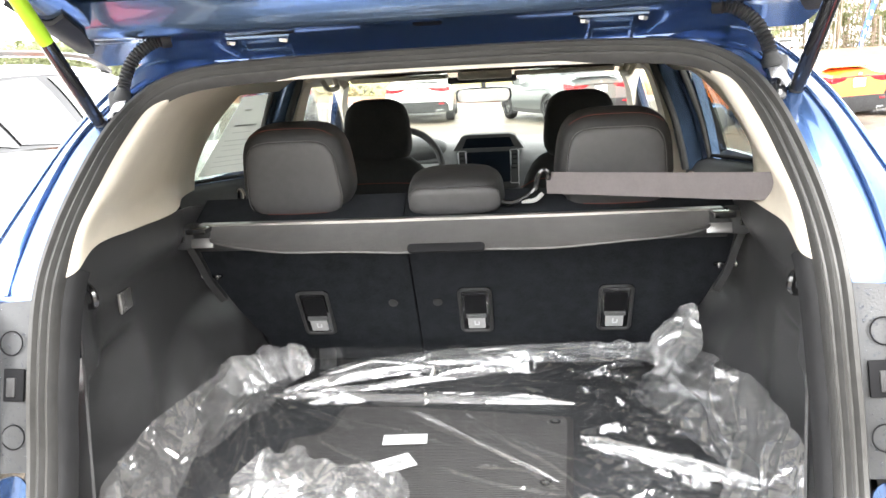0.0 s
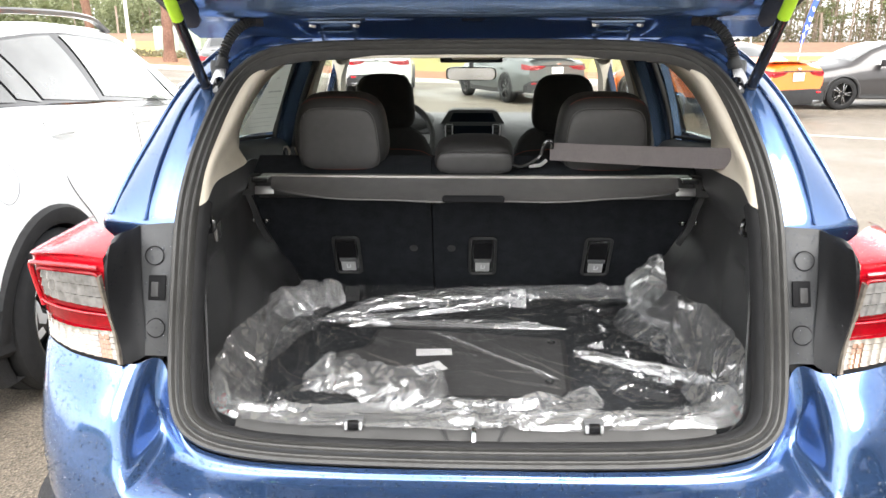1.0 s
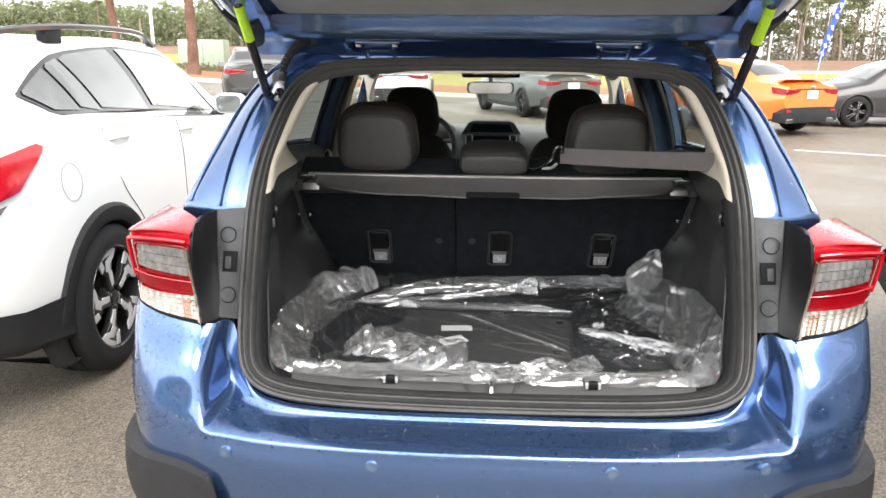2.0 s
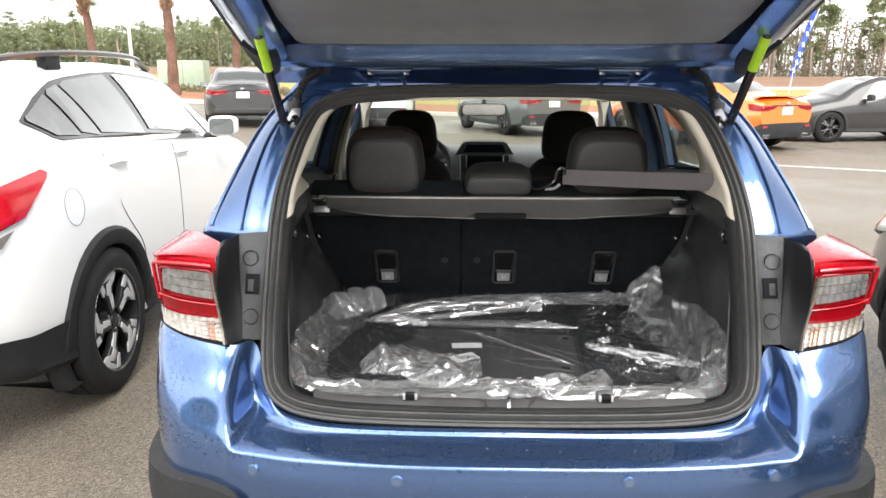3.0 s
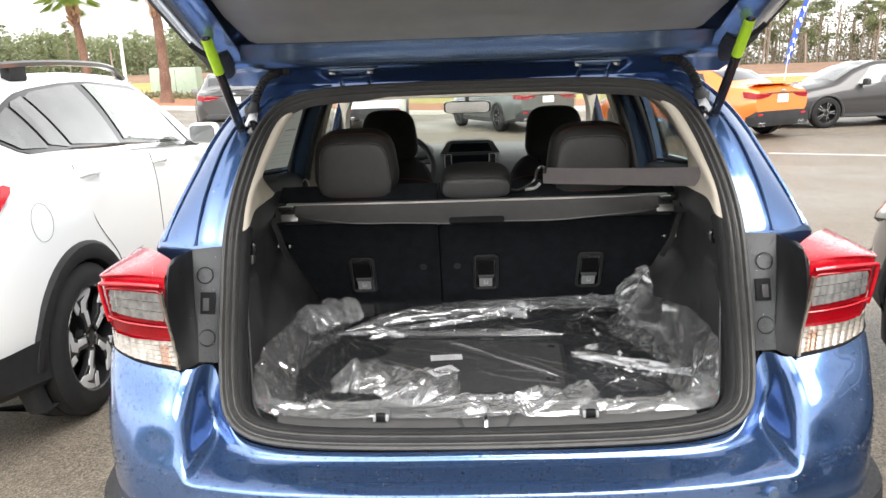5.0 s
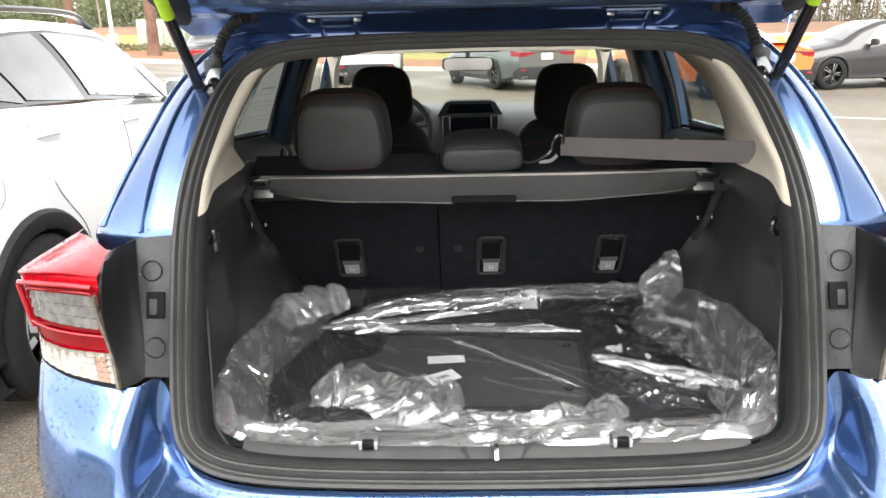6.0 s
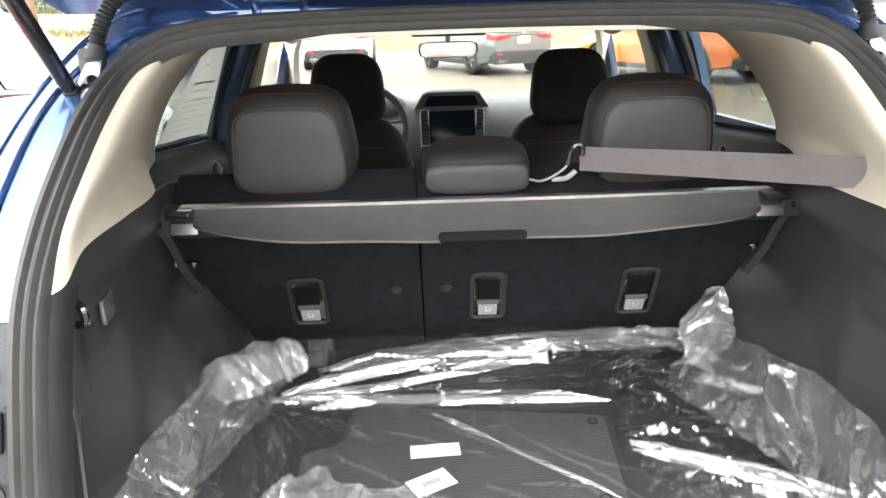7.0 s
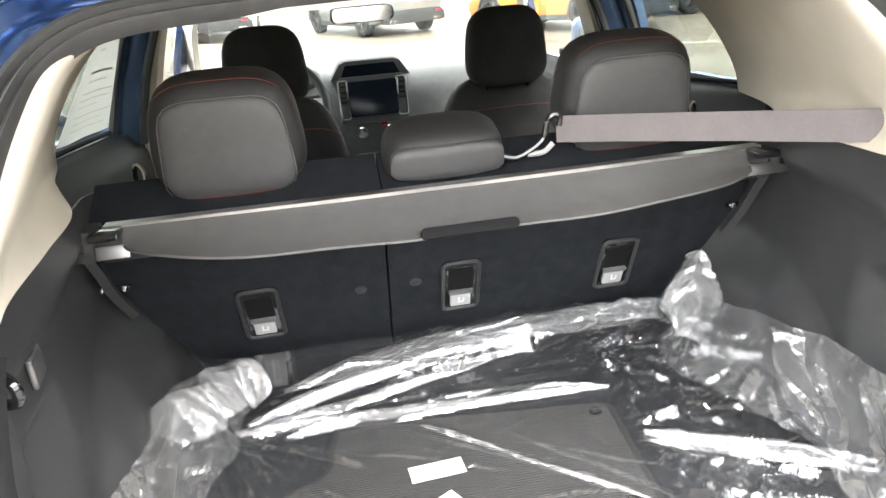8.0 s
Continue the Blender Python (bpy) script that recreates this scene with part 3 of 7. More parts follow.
def make_sedan(name, label, mat, m, style="mesh", sporty=True, spoiler=True, group=""):
    """A four-door saloon, tail at its origin, nose along +y."""
    car = thing(name, label, "car", m, group)
    F = SEDAN
    part("body", skin(F, (0.98, 3.65)), mat, car)
    for y in (0.98, 3.65):
        for s in (1, -1):
            make_wheel(car, (s * 0.80, y, 0.345), s, style)
            arch(car, F, y, s, mat=BLACK_PLASTIC if sporty else mat, r1=0.415 if sporty else 0.385)
    for s in (1, -1):
        part("rear_window_side", patch(F, (1.10, 1.86), (1.42, 1.84), 4.10, 4.86, s), TINTED, car)
        part("front_window_side", patch(F, (1.96, 2.95), (1.93, 2.55), 4.10, 4.86, s), GREY_GLASS, car)
        part("side_sill", patch(F, (1.35, 3.25), (1.35, 3.25), 1.2, 2.05, s, 0.010), BLACK_PLASTIC, car)
        make_mirror(car, F, 2.82, s, BLACK_PLASTIC if sporty else mat)
        part("door_handle", box((0.03, 0.16, 0.028), (s * 0.905, 2.08, 0.80), 0.01), mat, car)
        part("door_handle", box((0.03, 0.16, 0.028), (s * 0.905, 1.24, 0.83), 0.01), mat, car)
        # lamps
        lamp = part("tail_lamp", patch(F, (0.010, 0.20), (0.010, 0.26), 3.40, 3.80, s, 0.012, 12, 5), DEEP_RED, car, "red tail lamp")
        inner = [(0.30, 0.890), (0.40, 0.835), (0.60, 0.800), (0.715, 0.800), (0.735, 0.850), (0.70, 0.905), (0.50, 0.905)]
        if s < 0:
            inner = [(-a, b) for a, b in inner][::-1]
        part("lamp_blade", slab(inner, 0.026, pose(0, 0.020, 0, 90, 0, 0), 0.004), DEEP_RED, lamp)
        part("lamp_glow_strip", sweep([(s * a, -0.009, b) for a, b in ((0.34, 0.884), (0.50, 0.892), (0.68, 0.890), (0.715, 0.850), (0.69, 0.815), (0.58, 0.815), (0.43, 0.846))], circle(0.008, 6)), RED_LENS, lamp)
        part("headlamp", patch(F, (4.20, 4.62), (4.25, 4.55), 3.3, 3.9, s, 0.008), CLEAR_LENS, car)
    part("rear_screen", across(F, 0.80, 1.30, 5.25), TINTED, car)
    part("windscreen", across(F, 2.70, 3.38, 5.2), GREY_GLASS, car)
    part("number_plate", slab(rounded(0.305, 0.152, 0.012), 0.006, pose(0, -0.012, 0.80, 90, 0, 0)), PAPER, car, "white licence plate, blank")
    part("badge", slab([(0.055 * math.cos(t * 0.524), 0.026 * math.sin(t * 0.524)) for t in range(12)], 0.008, pose(0, -0.012, 0.945, 90, 0, 0), 0.002), CHROME, car)
    part("boot_strip", box((0.92, 0.018, 0.022), (0, -0.006, 0.905), 0.006), BLACK_GLOSS, car)
    if sporty:
        low = [(-0.80, 0.30), (-0.66, 0.27), (0.66, 0.27), (0.80, 0.30), (0.80, 0.46), (0.70, 0.56), (0.45, 0.57), (-0.45, 0.57), (-0.70, 0.56), (-0.80, 0.46)]
        part("rear_diffuser", slab(low, 0.20, pose(0, 0.18, 0, 90, 0, 0), 0.03), CLADDING, car)
        for s in (1, -1):
            for k in (0.52, 0.62):
                e = lathe([(-0.06, 0.040), (0.03, 0.042), (0.032, 0.034), (-0.03, 0.032)], 18)
                e.transform(pose(s * k, 0.0, 0.315, 0, 0, -90))
                part("exhaust_tip", e, CHROME, car)
            part("reflector", box((0.13, 0.012, 0.035), (s * 0.62, -0.024, 0.50), 0.005), RED_LENS, car)
    else:
        part("rear_bumper_strip", box((1.36, 0.05, 0.12), (0, 0.0, 0.42), 0.03), BLACK_PLASTIC, car)
    if spoiler:
        part("boot_spoiler", surface([[(x, y + abs(x) * 0.10, z) for x in (-0.60, -0.3, 0, 0.3, 0.60)] for y, z in ((0.30, 1.075), (0.12, 1.085), (0.02, 1.10))], 16, 7, 0.02), mat, car)
    else:
        part("boot_lip", box((1.1, 0.05, 0.02), (0, 0.08, 1.045), 0.008), mat, car)
    return car


def make_crossover(name, label, mat, m, style="hook", group=""):
    """A tall hatchback with black arch mouldings and roof rails, tail at its origin, nose along +y."""
    car = thing(name, label, "car", m, group)
    F = CROSSOVER
    part("body", skin(F, (0.93, 3.60), 0.375), mat, car)
    for y in (0.93, 3.60):
        for s in (1, -1):
            make_wheel(car, (s * 0.795, y, 0.352), s, style, 0.352)
            arch(car, F, y, s, 0.372, 0.455, a0=-38 if y > 2 else -14, a1=194 if y > 2 else 222)
    for s in (1, -1):
        part("side_sill", patch(F, (1.28, 3.24), (1.30, 3.24), 1.1, 2.25, s, 0.014), CLADDING, car)
        part("bumper_moulding", patch(F, (0.02, 0.58), (0.02, 0.56), 1.0, 2.35, s, 0.012, 12, 5), CLADDING, car)
        part("nose_moulding", patch(F, (3.98, 4.40), (4.0, 4.40), 1.0, 2.35, s, 0.012, 12, 5), CLADDING, car)
        # windows with their black surround
        part("window_surround", shape_patch(F, [(0.62, 4.45), (0.78, 4.17), (1.7, 4.08), (3.02, 4.05), (2.52, 4.86), (2.2, 4.95), (1.5, 4.96), (1.10, 4.88), (0.84, 4.68)], s, 0.004, 30, 16), BLACK_GLOSS, car)
        part("quarter_window", shape_patch(F, [(0.65, 4.45), (0.80, 4.20), (0.97, 4.18), (0.91, 4.68), (0.85, 4.63)], s, 0.009), GREY_GLASS, car)
        part("quarter_window", shape_patch(F, [(0.99, 4.18), (1.15, 4.16), (1.07, 4.78), (0.935, 4.71)], s, 0.009), GREY_GLASS, car)
        part("rear_door_window", shape_patch(F, [(1.175, 4.16), (1.66, 4.12), (1.60, 4.90), (1.30, 4.89), (1.09, 4.80)], s, 0.009), GREY_GLASS, car)
        part("front_door_window", shape_patch(F, [(1.74, 4.12), (2.74, 4.10), (2.44, 4.74), (2.15, 4.88), (1.69, 4.90)], s, 0.009), PALE_GLASS, car)
        part("mirror_quarter", shape_patch(F, [(2.79, 4.10), (2.96, 4.10), (2.52, 4.70)], s, 0.009, 6, 6), GREY_GLASS, car)
        part("belt_moulding", patch(F, (1.70, 3.0), (1.70, 3.0), 4.02, 4.08, s, 0.010, 24, 1, 0.006), CHROME, car)
        make_mirror(car, F, 2.72, s, mat)
        for y, z in ((2.10, 0.865), (1.20, 0.90)):
            part("door_handle", sweep(spline([on_car(F, y - 0.10, 3.80, s, -0.004), on_car(F, y - 0.07, 3.80, s, 0.020), on_car(F, y + 0.05, 3.80, s, 0.020), on_car(F, y + 0.09, 3.80, s, -0.004)], 12), circle(0.011, 8)), mat, car)
        seam = spline([on_car(F, 1.34, 2.3, s, 0.001), on_car(F, 1.31, 2.7, s, 0.001), on_car(F, 1.14, 3.2, s, 0.001), on_car(F, 1.08, 3.95, s, 0.001)], 20)
        part("door_seam", sweep(seam, circle(0.0018, 5)), BLACK, car)
        seam = [on_car(F, 1.92 + 0.004 * k, 2.3 + 0.083 * k, s, 0.001) for k in range(21)]
        part("door_seam", sweep(seam, circle(0.0018, 5)), BLACK, car)
        lamp = part("tail_lamp", shape_patch(F, [(0.03, 3.52), (0.34, 3.53), (0.58, 3.86), (0.54, 3.93), (0.03, 3.93)], s, 0.014, 14, 8), RED_LENS, car, "red tail lamp")
        part("clear_inset", patch(F, (0.05, 0.20), (0.05, 0.22), 3.60, 3.76, s, 0.020, 8, 3), CLEAR_LENS, lamp)
        part("reverse_lens", patch(F, (0.03, 0.24), (0.03, 0.30), 3.42, 3.51, s, 0.012, 10, 3), PALE_LENS, lamp)
        head = part("headlamp", patch(F, (4.04, 4.40), (3.92, 4.36), 3.25, 3.85, s, 0.010, 10, 5), CLEAR_LENS, car, "clear wrapped headlamp")
        part("marker", patch(F, (3.98, 4.06), (3.92, 4.02), 3.30, 3.70, s, 0.013, 3, 3), AMBER, head)
        flap = [on_car(F, 0.70 + 0.076 * math.cos(a), 3.44 + 0.20 * math.sin(a), s, 0.0015) for a in np.linspace(0.3, 6.5, 36)]
        part("fuel_flap_seam", sweep(flap, circle(0.0009, 5)), MIDGREY, car)
        rail = spline([on_car(F, 0.66, 5.25, s, 0.0), on_car(F, 0.84, 5.22, s, 0.055), on_car(F, 1.4, 5.2, s, 0.065), on_car(F, 2.1, 5.2, s, 0.058), on_car(F, 2.42, 5.2, s, 0.0)], 36)
        bar = part("roof_rail", sweep(rail, [(-0.016, -0.012), (0.016, -0.012), (0.018, 0.006), (0.008, 0.016), (-0.008, 0.016), (-0.018, 0.006)]), MIDGREY, car, "grey roof rail")
        part("rail_foot", box((0.05, 0.14, 0.075), tuple(on_car(F, 1.22, 5.2, s, 0.024)), 0.012), CLADDING, bar)
    part("rear_screen", across(F, 0.20, 0.52, 5.3, 0.006), TINTED, car)
    part("windscreen", across(F, 2.55, 3.28, 5.2), GREY_GLASS, car)
    part("roof_spoiler", surface([[(x, y + 0.25 * x * x, z) for x in (-0.52, -0.26, 0, 0.26, 0.52)] for y, z in ((0.62, 1.50), (0.46, 1.495), (0.36, 1.475))], 16, 7, 0.025), mat, car)
    part("number_plate", slab(rounded(0.305, 0.152, 0.012), 0.006, pose(0, -0.008, 0.80, 90, 0, 0)), PAPER, car)
    part("grille", slab(rounded(0.80, 0.26, 0.08), 0.03, pose(0, 4.46, 0.62, 90, 0, 180), 0.01), BLACK_GLOSS, car)
    part("reflector", box((0.16, 0.012, 0.05), (0.55, -0.002, 0.52), 0.006), RED_LENS, car)
    part("reflector", box((0.16, 0.012, 0.05), (-0.55, -0.002, 0.52), 0.006), RED_LENS, car)
    return car


# ---- the blue crossover: outside ----
hero = thing("crossover", "blue metallic crossover with its tailgate open, wet with rain beads", "car")

# the tailgate opening: outer edge of its rubber seal, from the sill's middle up to the roof's middle
OPEN = [(0, 0.128, 0.712), (0.2, 0.13, 0.713), (0.36, 0.136, 0.716), (0.465, 0.147, 0.724), (0.525, 0.161, 0.741), (0.559, 0.178, 0.771),
        (0.575, 0.205, 0.816), (0.579, 0.24, 0.906), (0.571, 0.262, 1.018), (0.566, 0.302, 1.133), (0.562, 0.362, 1.212), (0.552, 0.428, 1.281),
        (0.537, 0.491, 1.342), (0.515, 0.549, 1.389), (0.481, 0.579, 1.42), (0.433, 0.6, 1.44), (0.354, 0.62, 1.45), (0.203, 0.635, 1.455), (0, 0.643, 1.456)]
OPEN_RING = np.array(OPEN + [(-x, y, z) for x, y, z in OPEN[-2:0:-1]])
LEAN = np.array((0, -0.86, 0.51))


def inset(points, d, along=0.0):
    """A ring drawn in towards the opening's middle by d and moved along the opening's normal."""
    p = np.array(points, float)
    way = np.roll(p, -1, 0) - np.roll(p, 1, 0)
    way /= np.linalg.norm(way, axis=1)[:, None]
    inward = np.cross(np.tile(LEAN, (len(p), 1)), way)
    inward /= np.linalg.norm(inward, axis=1)[:, None]
    mid = p.mean(0)
    flip = np.sign(np.sum((mid - p) * inward, axis=1))[:, None]
    return p + inward * flip * d + LEAN * along


def ring_curve(points, n=140):
    p = np.array(points)
    q = np.vstack([p[-3:], p, p[:3]])
    return spline(q, (n * len(q)) // len(p))


def closed_spline(points, per=7):
    p = np.array(points)
    n = len(p)
    out = []
    for i in range(n):
        a, b, c, d = p[i - 1], p[i], p[(i + 1) % n], p[(i + 2) % n]
        for t in np.arange(per) / per:
            out.append(0.5 * (2 * b + (c - a) * t + (2 * a - 5 * b + 4 * c - d) * t * t + (3 * b - a - 3 * c + d) * t ** 3))
    return np.array(out)


RING = closed_spline(OPEN_RING)
seal_path = inset(RING, 0.0185, 0.004)
seal = part("tailgate_seal", sweep(seal_path, [(-0.019, -0.014), (0.019, -0.014), (0.020, 0.003), (0.016, 0.010), (0.010, 0.010), (0.006, 0.003), (0.003, 0.003), (-0.001, 0.009), (-0.005, 0.012), (-0.009, 0.004), (-0.012, 0.004), (-0.016, 0.009), (-0.019, 0.004)], True, tuple(LEAN)), RUBBER, hero,
            "black double-lipped rubber seal round the opening")

# rear wing and pillar: from the seal outwards, from the lamp up to the roof's middle
WING = [
    [(0.566, 0.311, 1.09), (0.576, 0.34, 1.07), (0.611, 0.342, 1.07), (0.646, 0.348, 1.072), (0.73, 0.375, 1.076), (0.778, 0.451, 1.058), (0.862, 0.8, 1.08)],
    [(0.566, 0.305, 1.135), (0.576, 0.334, 1.115), (0.611, 0.336, 1.115), (0.646, 0.342, 1.117), (0.73, 0.375, 1.121), (0.778, 0.451, 1.103), (0.862, 0.8, 1.1)],
    [(0.562, 0.362, 1.212), (0.572, 0.394, 1.194), (0.607, 0.396, 1.194), (0.642, 0.402, 1.196), (0.714, 0.436, 1.186), (0.752, 0.501, 1.161), (0.842, 0.85, 1.15)],
    [(0.552, 0.428, 1.281), (0.562, 0.46, 1.263), (0.597, 0.462, 1.263), (0.632, 0.468, 1.265), (0.688, 0.513, 1.262), (0.72, 0.576, 1.243), (0.8, 0.88, 1.205)],
    [(0.537, 0.491, 1.342), (0.547, 0.523, 1.324), (0.582, 0.525, 1.324), (0.617, 0.531, 1.326), (0.665, 0.579, 1.325), (0.692, 0.628, 1.301), (0.76, 0.93, 1.28)],
    [(0.515, 0.549, 1.389), (0.525, 0.581, 1.371), (0.56, 0.583, 1.371), (0.595, 0.589, 1.373), (0.636, 0.635, 1.378), (0.662, 0.684, 1.354), (0.715, 0.96, 1.35)],
    [(0.481, 0.579, 1.42), (0.491, 0.611, 1.402), (0.526, 0.613, 1.402), (0.561, 0.619, 1.404), (0.594, 0.68, 1.427), (0.624, 0.73, 1.408), (0.67, 0.99, 1.415)],
    [(0.433, 0.6, 1.44), (0.445, 0.629, 1.433), (0.472, 0.639, 1.434), (0.499, 0.645, 1.438), (0.53, 0.709, 1.467), (0.566, 0.76, 1.456), (0.62, 1.01, 1.47)],
    [(0.354, 0.62, 1.45), (0.358, 0.65, 1.449), (0.367, 0.688, 1.448), (0.38, 0.727, 1.455), (0.41, 0.748, 1.475), (0.43, 0.785, 1.493), (0.48, 1.01, 1.522)],
    [(0.203, 0.635, 1.455), (0.202, 0.664, 1.455), (0.203, 0.702, 1.455), (0.206, 0.743, 1.461), (0.215, 0.762, 1.478), (0.225, 0.798, 1.502), (0.25, 1.01, 1.535)],
    [(0, 0.643, 1.456), (0, 0.67, 1.457), (0, 0.706, 1.458), (0, 0.747, 1.464), (0, 0.765, 1.48), (0, 0.8, 1.504), (0, 1.01, 1.54)],
]


def ease(t):
    t = min(1.0, max(0.0, t))
    return t * t * (3 - 2 * t)


def flip(points, side):
    return [[(side * x, y, z) for x, y, z in row] for row in points]


def beads(source, parent, count, seed, small=0.0010, large=0.0032, toward=(0, -0.75, 0.66), least=0.25, keep=None):
    """Rain beads: low domes strewn over the outer faces of a panel, joined in one part."""
    r = random.Random(seed)
    w = Vector(toward)
    faces = [f for f in source.faces if f.normal.dot(w) > least and (keep is None or keep(f.calc_center_median()))]
    areas = np.cumsum([f.calc_area() for f in faces])
    verts, polys = [], []
    for k in range(count):
        f = faces[min(len(faces) - 1, int(np.searchsorted(areas, r.random() * areas[-1])))]
        c = [v.co for v in f.verts]
        s, t = r.random(), r.random()
        p = (c[0] * (1 - s) + c[1] * s) * (1 - t) + ((c[3] if len(c) > 3 else c[0]) * (1 - s) + c[2] * s) * t
        n = f.normal
        a = n.orthogonal().normalized()
        b = n.cross(a)
        rad = small + (large - small) * r.random() ** 2.5
        o = len(verts)
        for ring, lift in ((1.0, -0.05), (0.82, 0.38), (0.45, 0.58)):
            verts += [p + (a * math.cos(q) + b * math.sin(q)) * rad * ring + n * rad * lift for q in (0, 1.047, 2.094, 3.142, 4.189, 5.236)]
        verts.append(p + n * rad * 0.66)
        for ring in (0, 6):
            polys += [(o + ring + i, o + ring + (i + 1) % 6, o + ring + 6 + (i + 1) % 6, o + ring + 6 + i) for i in range(6)]
        polys += [(o + 12 + i, o + 12 + (i + 1) % 6, o + 18) for i in range(6)]
    me = bpy.data.meshes.new("rain_coat")
    me.from_pydata([tuple(v) for v in verts], [], polys)
    me.polygons.foreach_set("use_smooth", [True] * len(polys))
    me.materials.append(BEAD)
    ob = new("rain_coat", me)
    ob.parent = parent
    tagged(ob, kind="stuff")
    return ob


for side in (1, -1):
    panel = surface(flip(WING, side), 40, 60, 0.004)
    wing = part("rear_wing", panel.copy(), BLUE, hero, "wet blue rear pillar with a rain gutter")
    panel.normal_update()
    beads(panel, wing, 1000, 81 + side, 0.0008, 0.0026, (side * 0.3, -0.7, 0.65), 0.2)
    for col, r in ((3, 0.0045), (4, 0.005)):
        line = spline([WING[k][col] for k in range(1, 9)], 44) + np.array((0.0, -0.002, 0.001))
        part("gutter_bead", sweep([(side * x, y, z) for x, y, z in line], circle(r, 8)), BLUE, wing)
    plug = lathe([(-0.002, 0.0085), (0.0004, 0.008), (0.0008, 0.004)], 16)
    plug.transform(pose(side * 0.622, 0.372, 1.163, 0, 0, -90) @ pose(0, 0, 0, 0, -30, 0))
    part("body_plug", plug, BLUE_HIGHLIT, wing, "small round blue body plug")

# side panels, roof, bonnet and pillars on the same form as its neighbour
HF = [row if row[0] < 3.2 else (*row[:8], row[8] - 0.09) for row in CROSSOVER]
for side in (1, -1):
    wells = []
    for y in (0.93, 3.60):
        w = lathe([(0.40, 0.375), (1.10, 0.375)], 36)
        w.transform(pose(0, y, 0.352) @ Matrix.Diagonal((side, 1, 1, 1)))
        wells.append(w)
    part("body_side", carve(patch(HF, (0.46, 4.28), (0.88, 4.28), 1.0, 4.0, side, 0.0, 60, 24, 0.012), wells), BLUE, hero)
    for y in (0.93, 3.60):
        make_wheel(hero, (side * 0.795, y, 0.352), side, "hook", 0.352)
        arch(hero, HF, y, side, 0.372, 0.455, a0=-38 if y > 2 else -14, a1=194 if y > 2 else 222)
    part("side_sill", patch(HF, (1.28, 3.24), (1.30, 3.24), 1.1, 2.25, side, 0.014), CLADDING, hero)
    part("rear_pillar", patch(HF, (0.84, 1.16), (1.00, 1.30), 3.98, 5.10, side, 0.0, 8, 8, 0.012), BLUE, hero)
    part("middle_pillar", patch(HF, (1.84, 1.98), (1.78, 1.90), 3.98, 5.05, side, 0.002, 4, 8, 0.03), BLACK_GLOSS, hero)
    part("front_pillar", patch(HF, (2.98, 3.12), (2.44, 2.56), 3.98, 5.10, side, 0.0, 4, 8, 0.03), BLUE, hero)
    part("roof_side_rail", patch(HF, (1.0, 2.56), (1.0, 2.54), 4.86, 5.30, side, 0.0, 24, 4, 0.02), BLUE, hero)
    win = part("rear_door_window", patch(HF, (1.16, 1.84), (1.30, 1.78), 4.0, 4.88, side, -0.006, 8, 6, 0.004), PRIVACY, hero)
    win.visible_shadow = False
    win = part("front_door_window", patch(HF, (1.98, 2.98), (1.90, 2.44), 4.0, 4.88, side, -0.006, 8, 6, 0.004), PANE, hero)
    win.visible_shadow = False
    make_mirror(hero, HF, 2.62, side, BLUE)
    rail = spline([on_car(HF, 0.92, 5.25, side, 0.0), on_car(HF, 1.05, 5.22, side, 0.05), on_car(HF, 1.5, 5.2, side, 0.065), on_car(HF, 2.1, 5.2, side, 0.058), on_car(HF, 2.42, 5.2, side, 0.0)], 36)
    part("roof_rail", sweep(rail, [(-0.016, -0.012), (0.016, -0.012), (0.018, 0.006), (0.008, 0.016), (-0.008, 0.016), (-0.018, 0.006)]), MIDGREY, hero)
    head = part("headlamp", patch(HF, (4.04, 4.40), (3.92, 4.36), 3.25, 3.85, side, 0.010, 10, 5), CLEAR_LENS, hero)
part("roof", across(HF, 0.99, 2.54, 5.1, 0.0, 10, 18, 0.012), BLUE, hero)
part("bonnet", across(HF, 3.34, 4.42, 4.0, 0.0, 12, 16, 0.012), BLUE, hero)
screen = part("windscreen", across(HF, 2.54, 3.34, 5.05, -0.004, 10, 8, 0.005), PANE, hero)
screen.visible_shadow = False
part("nose", slab(rounded(1.26, 0.50, 0.16), 0.16, pose(0, 4.32, 0.58, 90, 0, 180), 0.05), BLUE, hero)
part("grille", slab(rounded(0.80, 0.24, 0.08), 0.03, pose(0, 4.47, 0.62, 90, 0, 180), 0.01), BLACK_GLOSS, hero)
part("underbody", slab([(-0.80, 0.30), (0.80, 0.30), (0.84, 1.6), (0.84, 3.0), (0.60, 3.2), (0.60, 4.2), (-0.60, 4.2), (-0.60, 3.2), (-0.84, 3.0), (-0.84, 1.6)], 0.05, pose(0, 0, 0.28)), BLACK, hero)

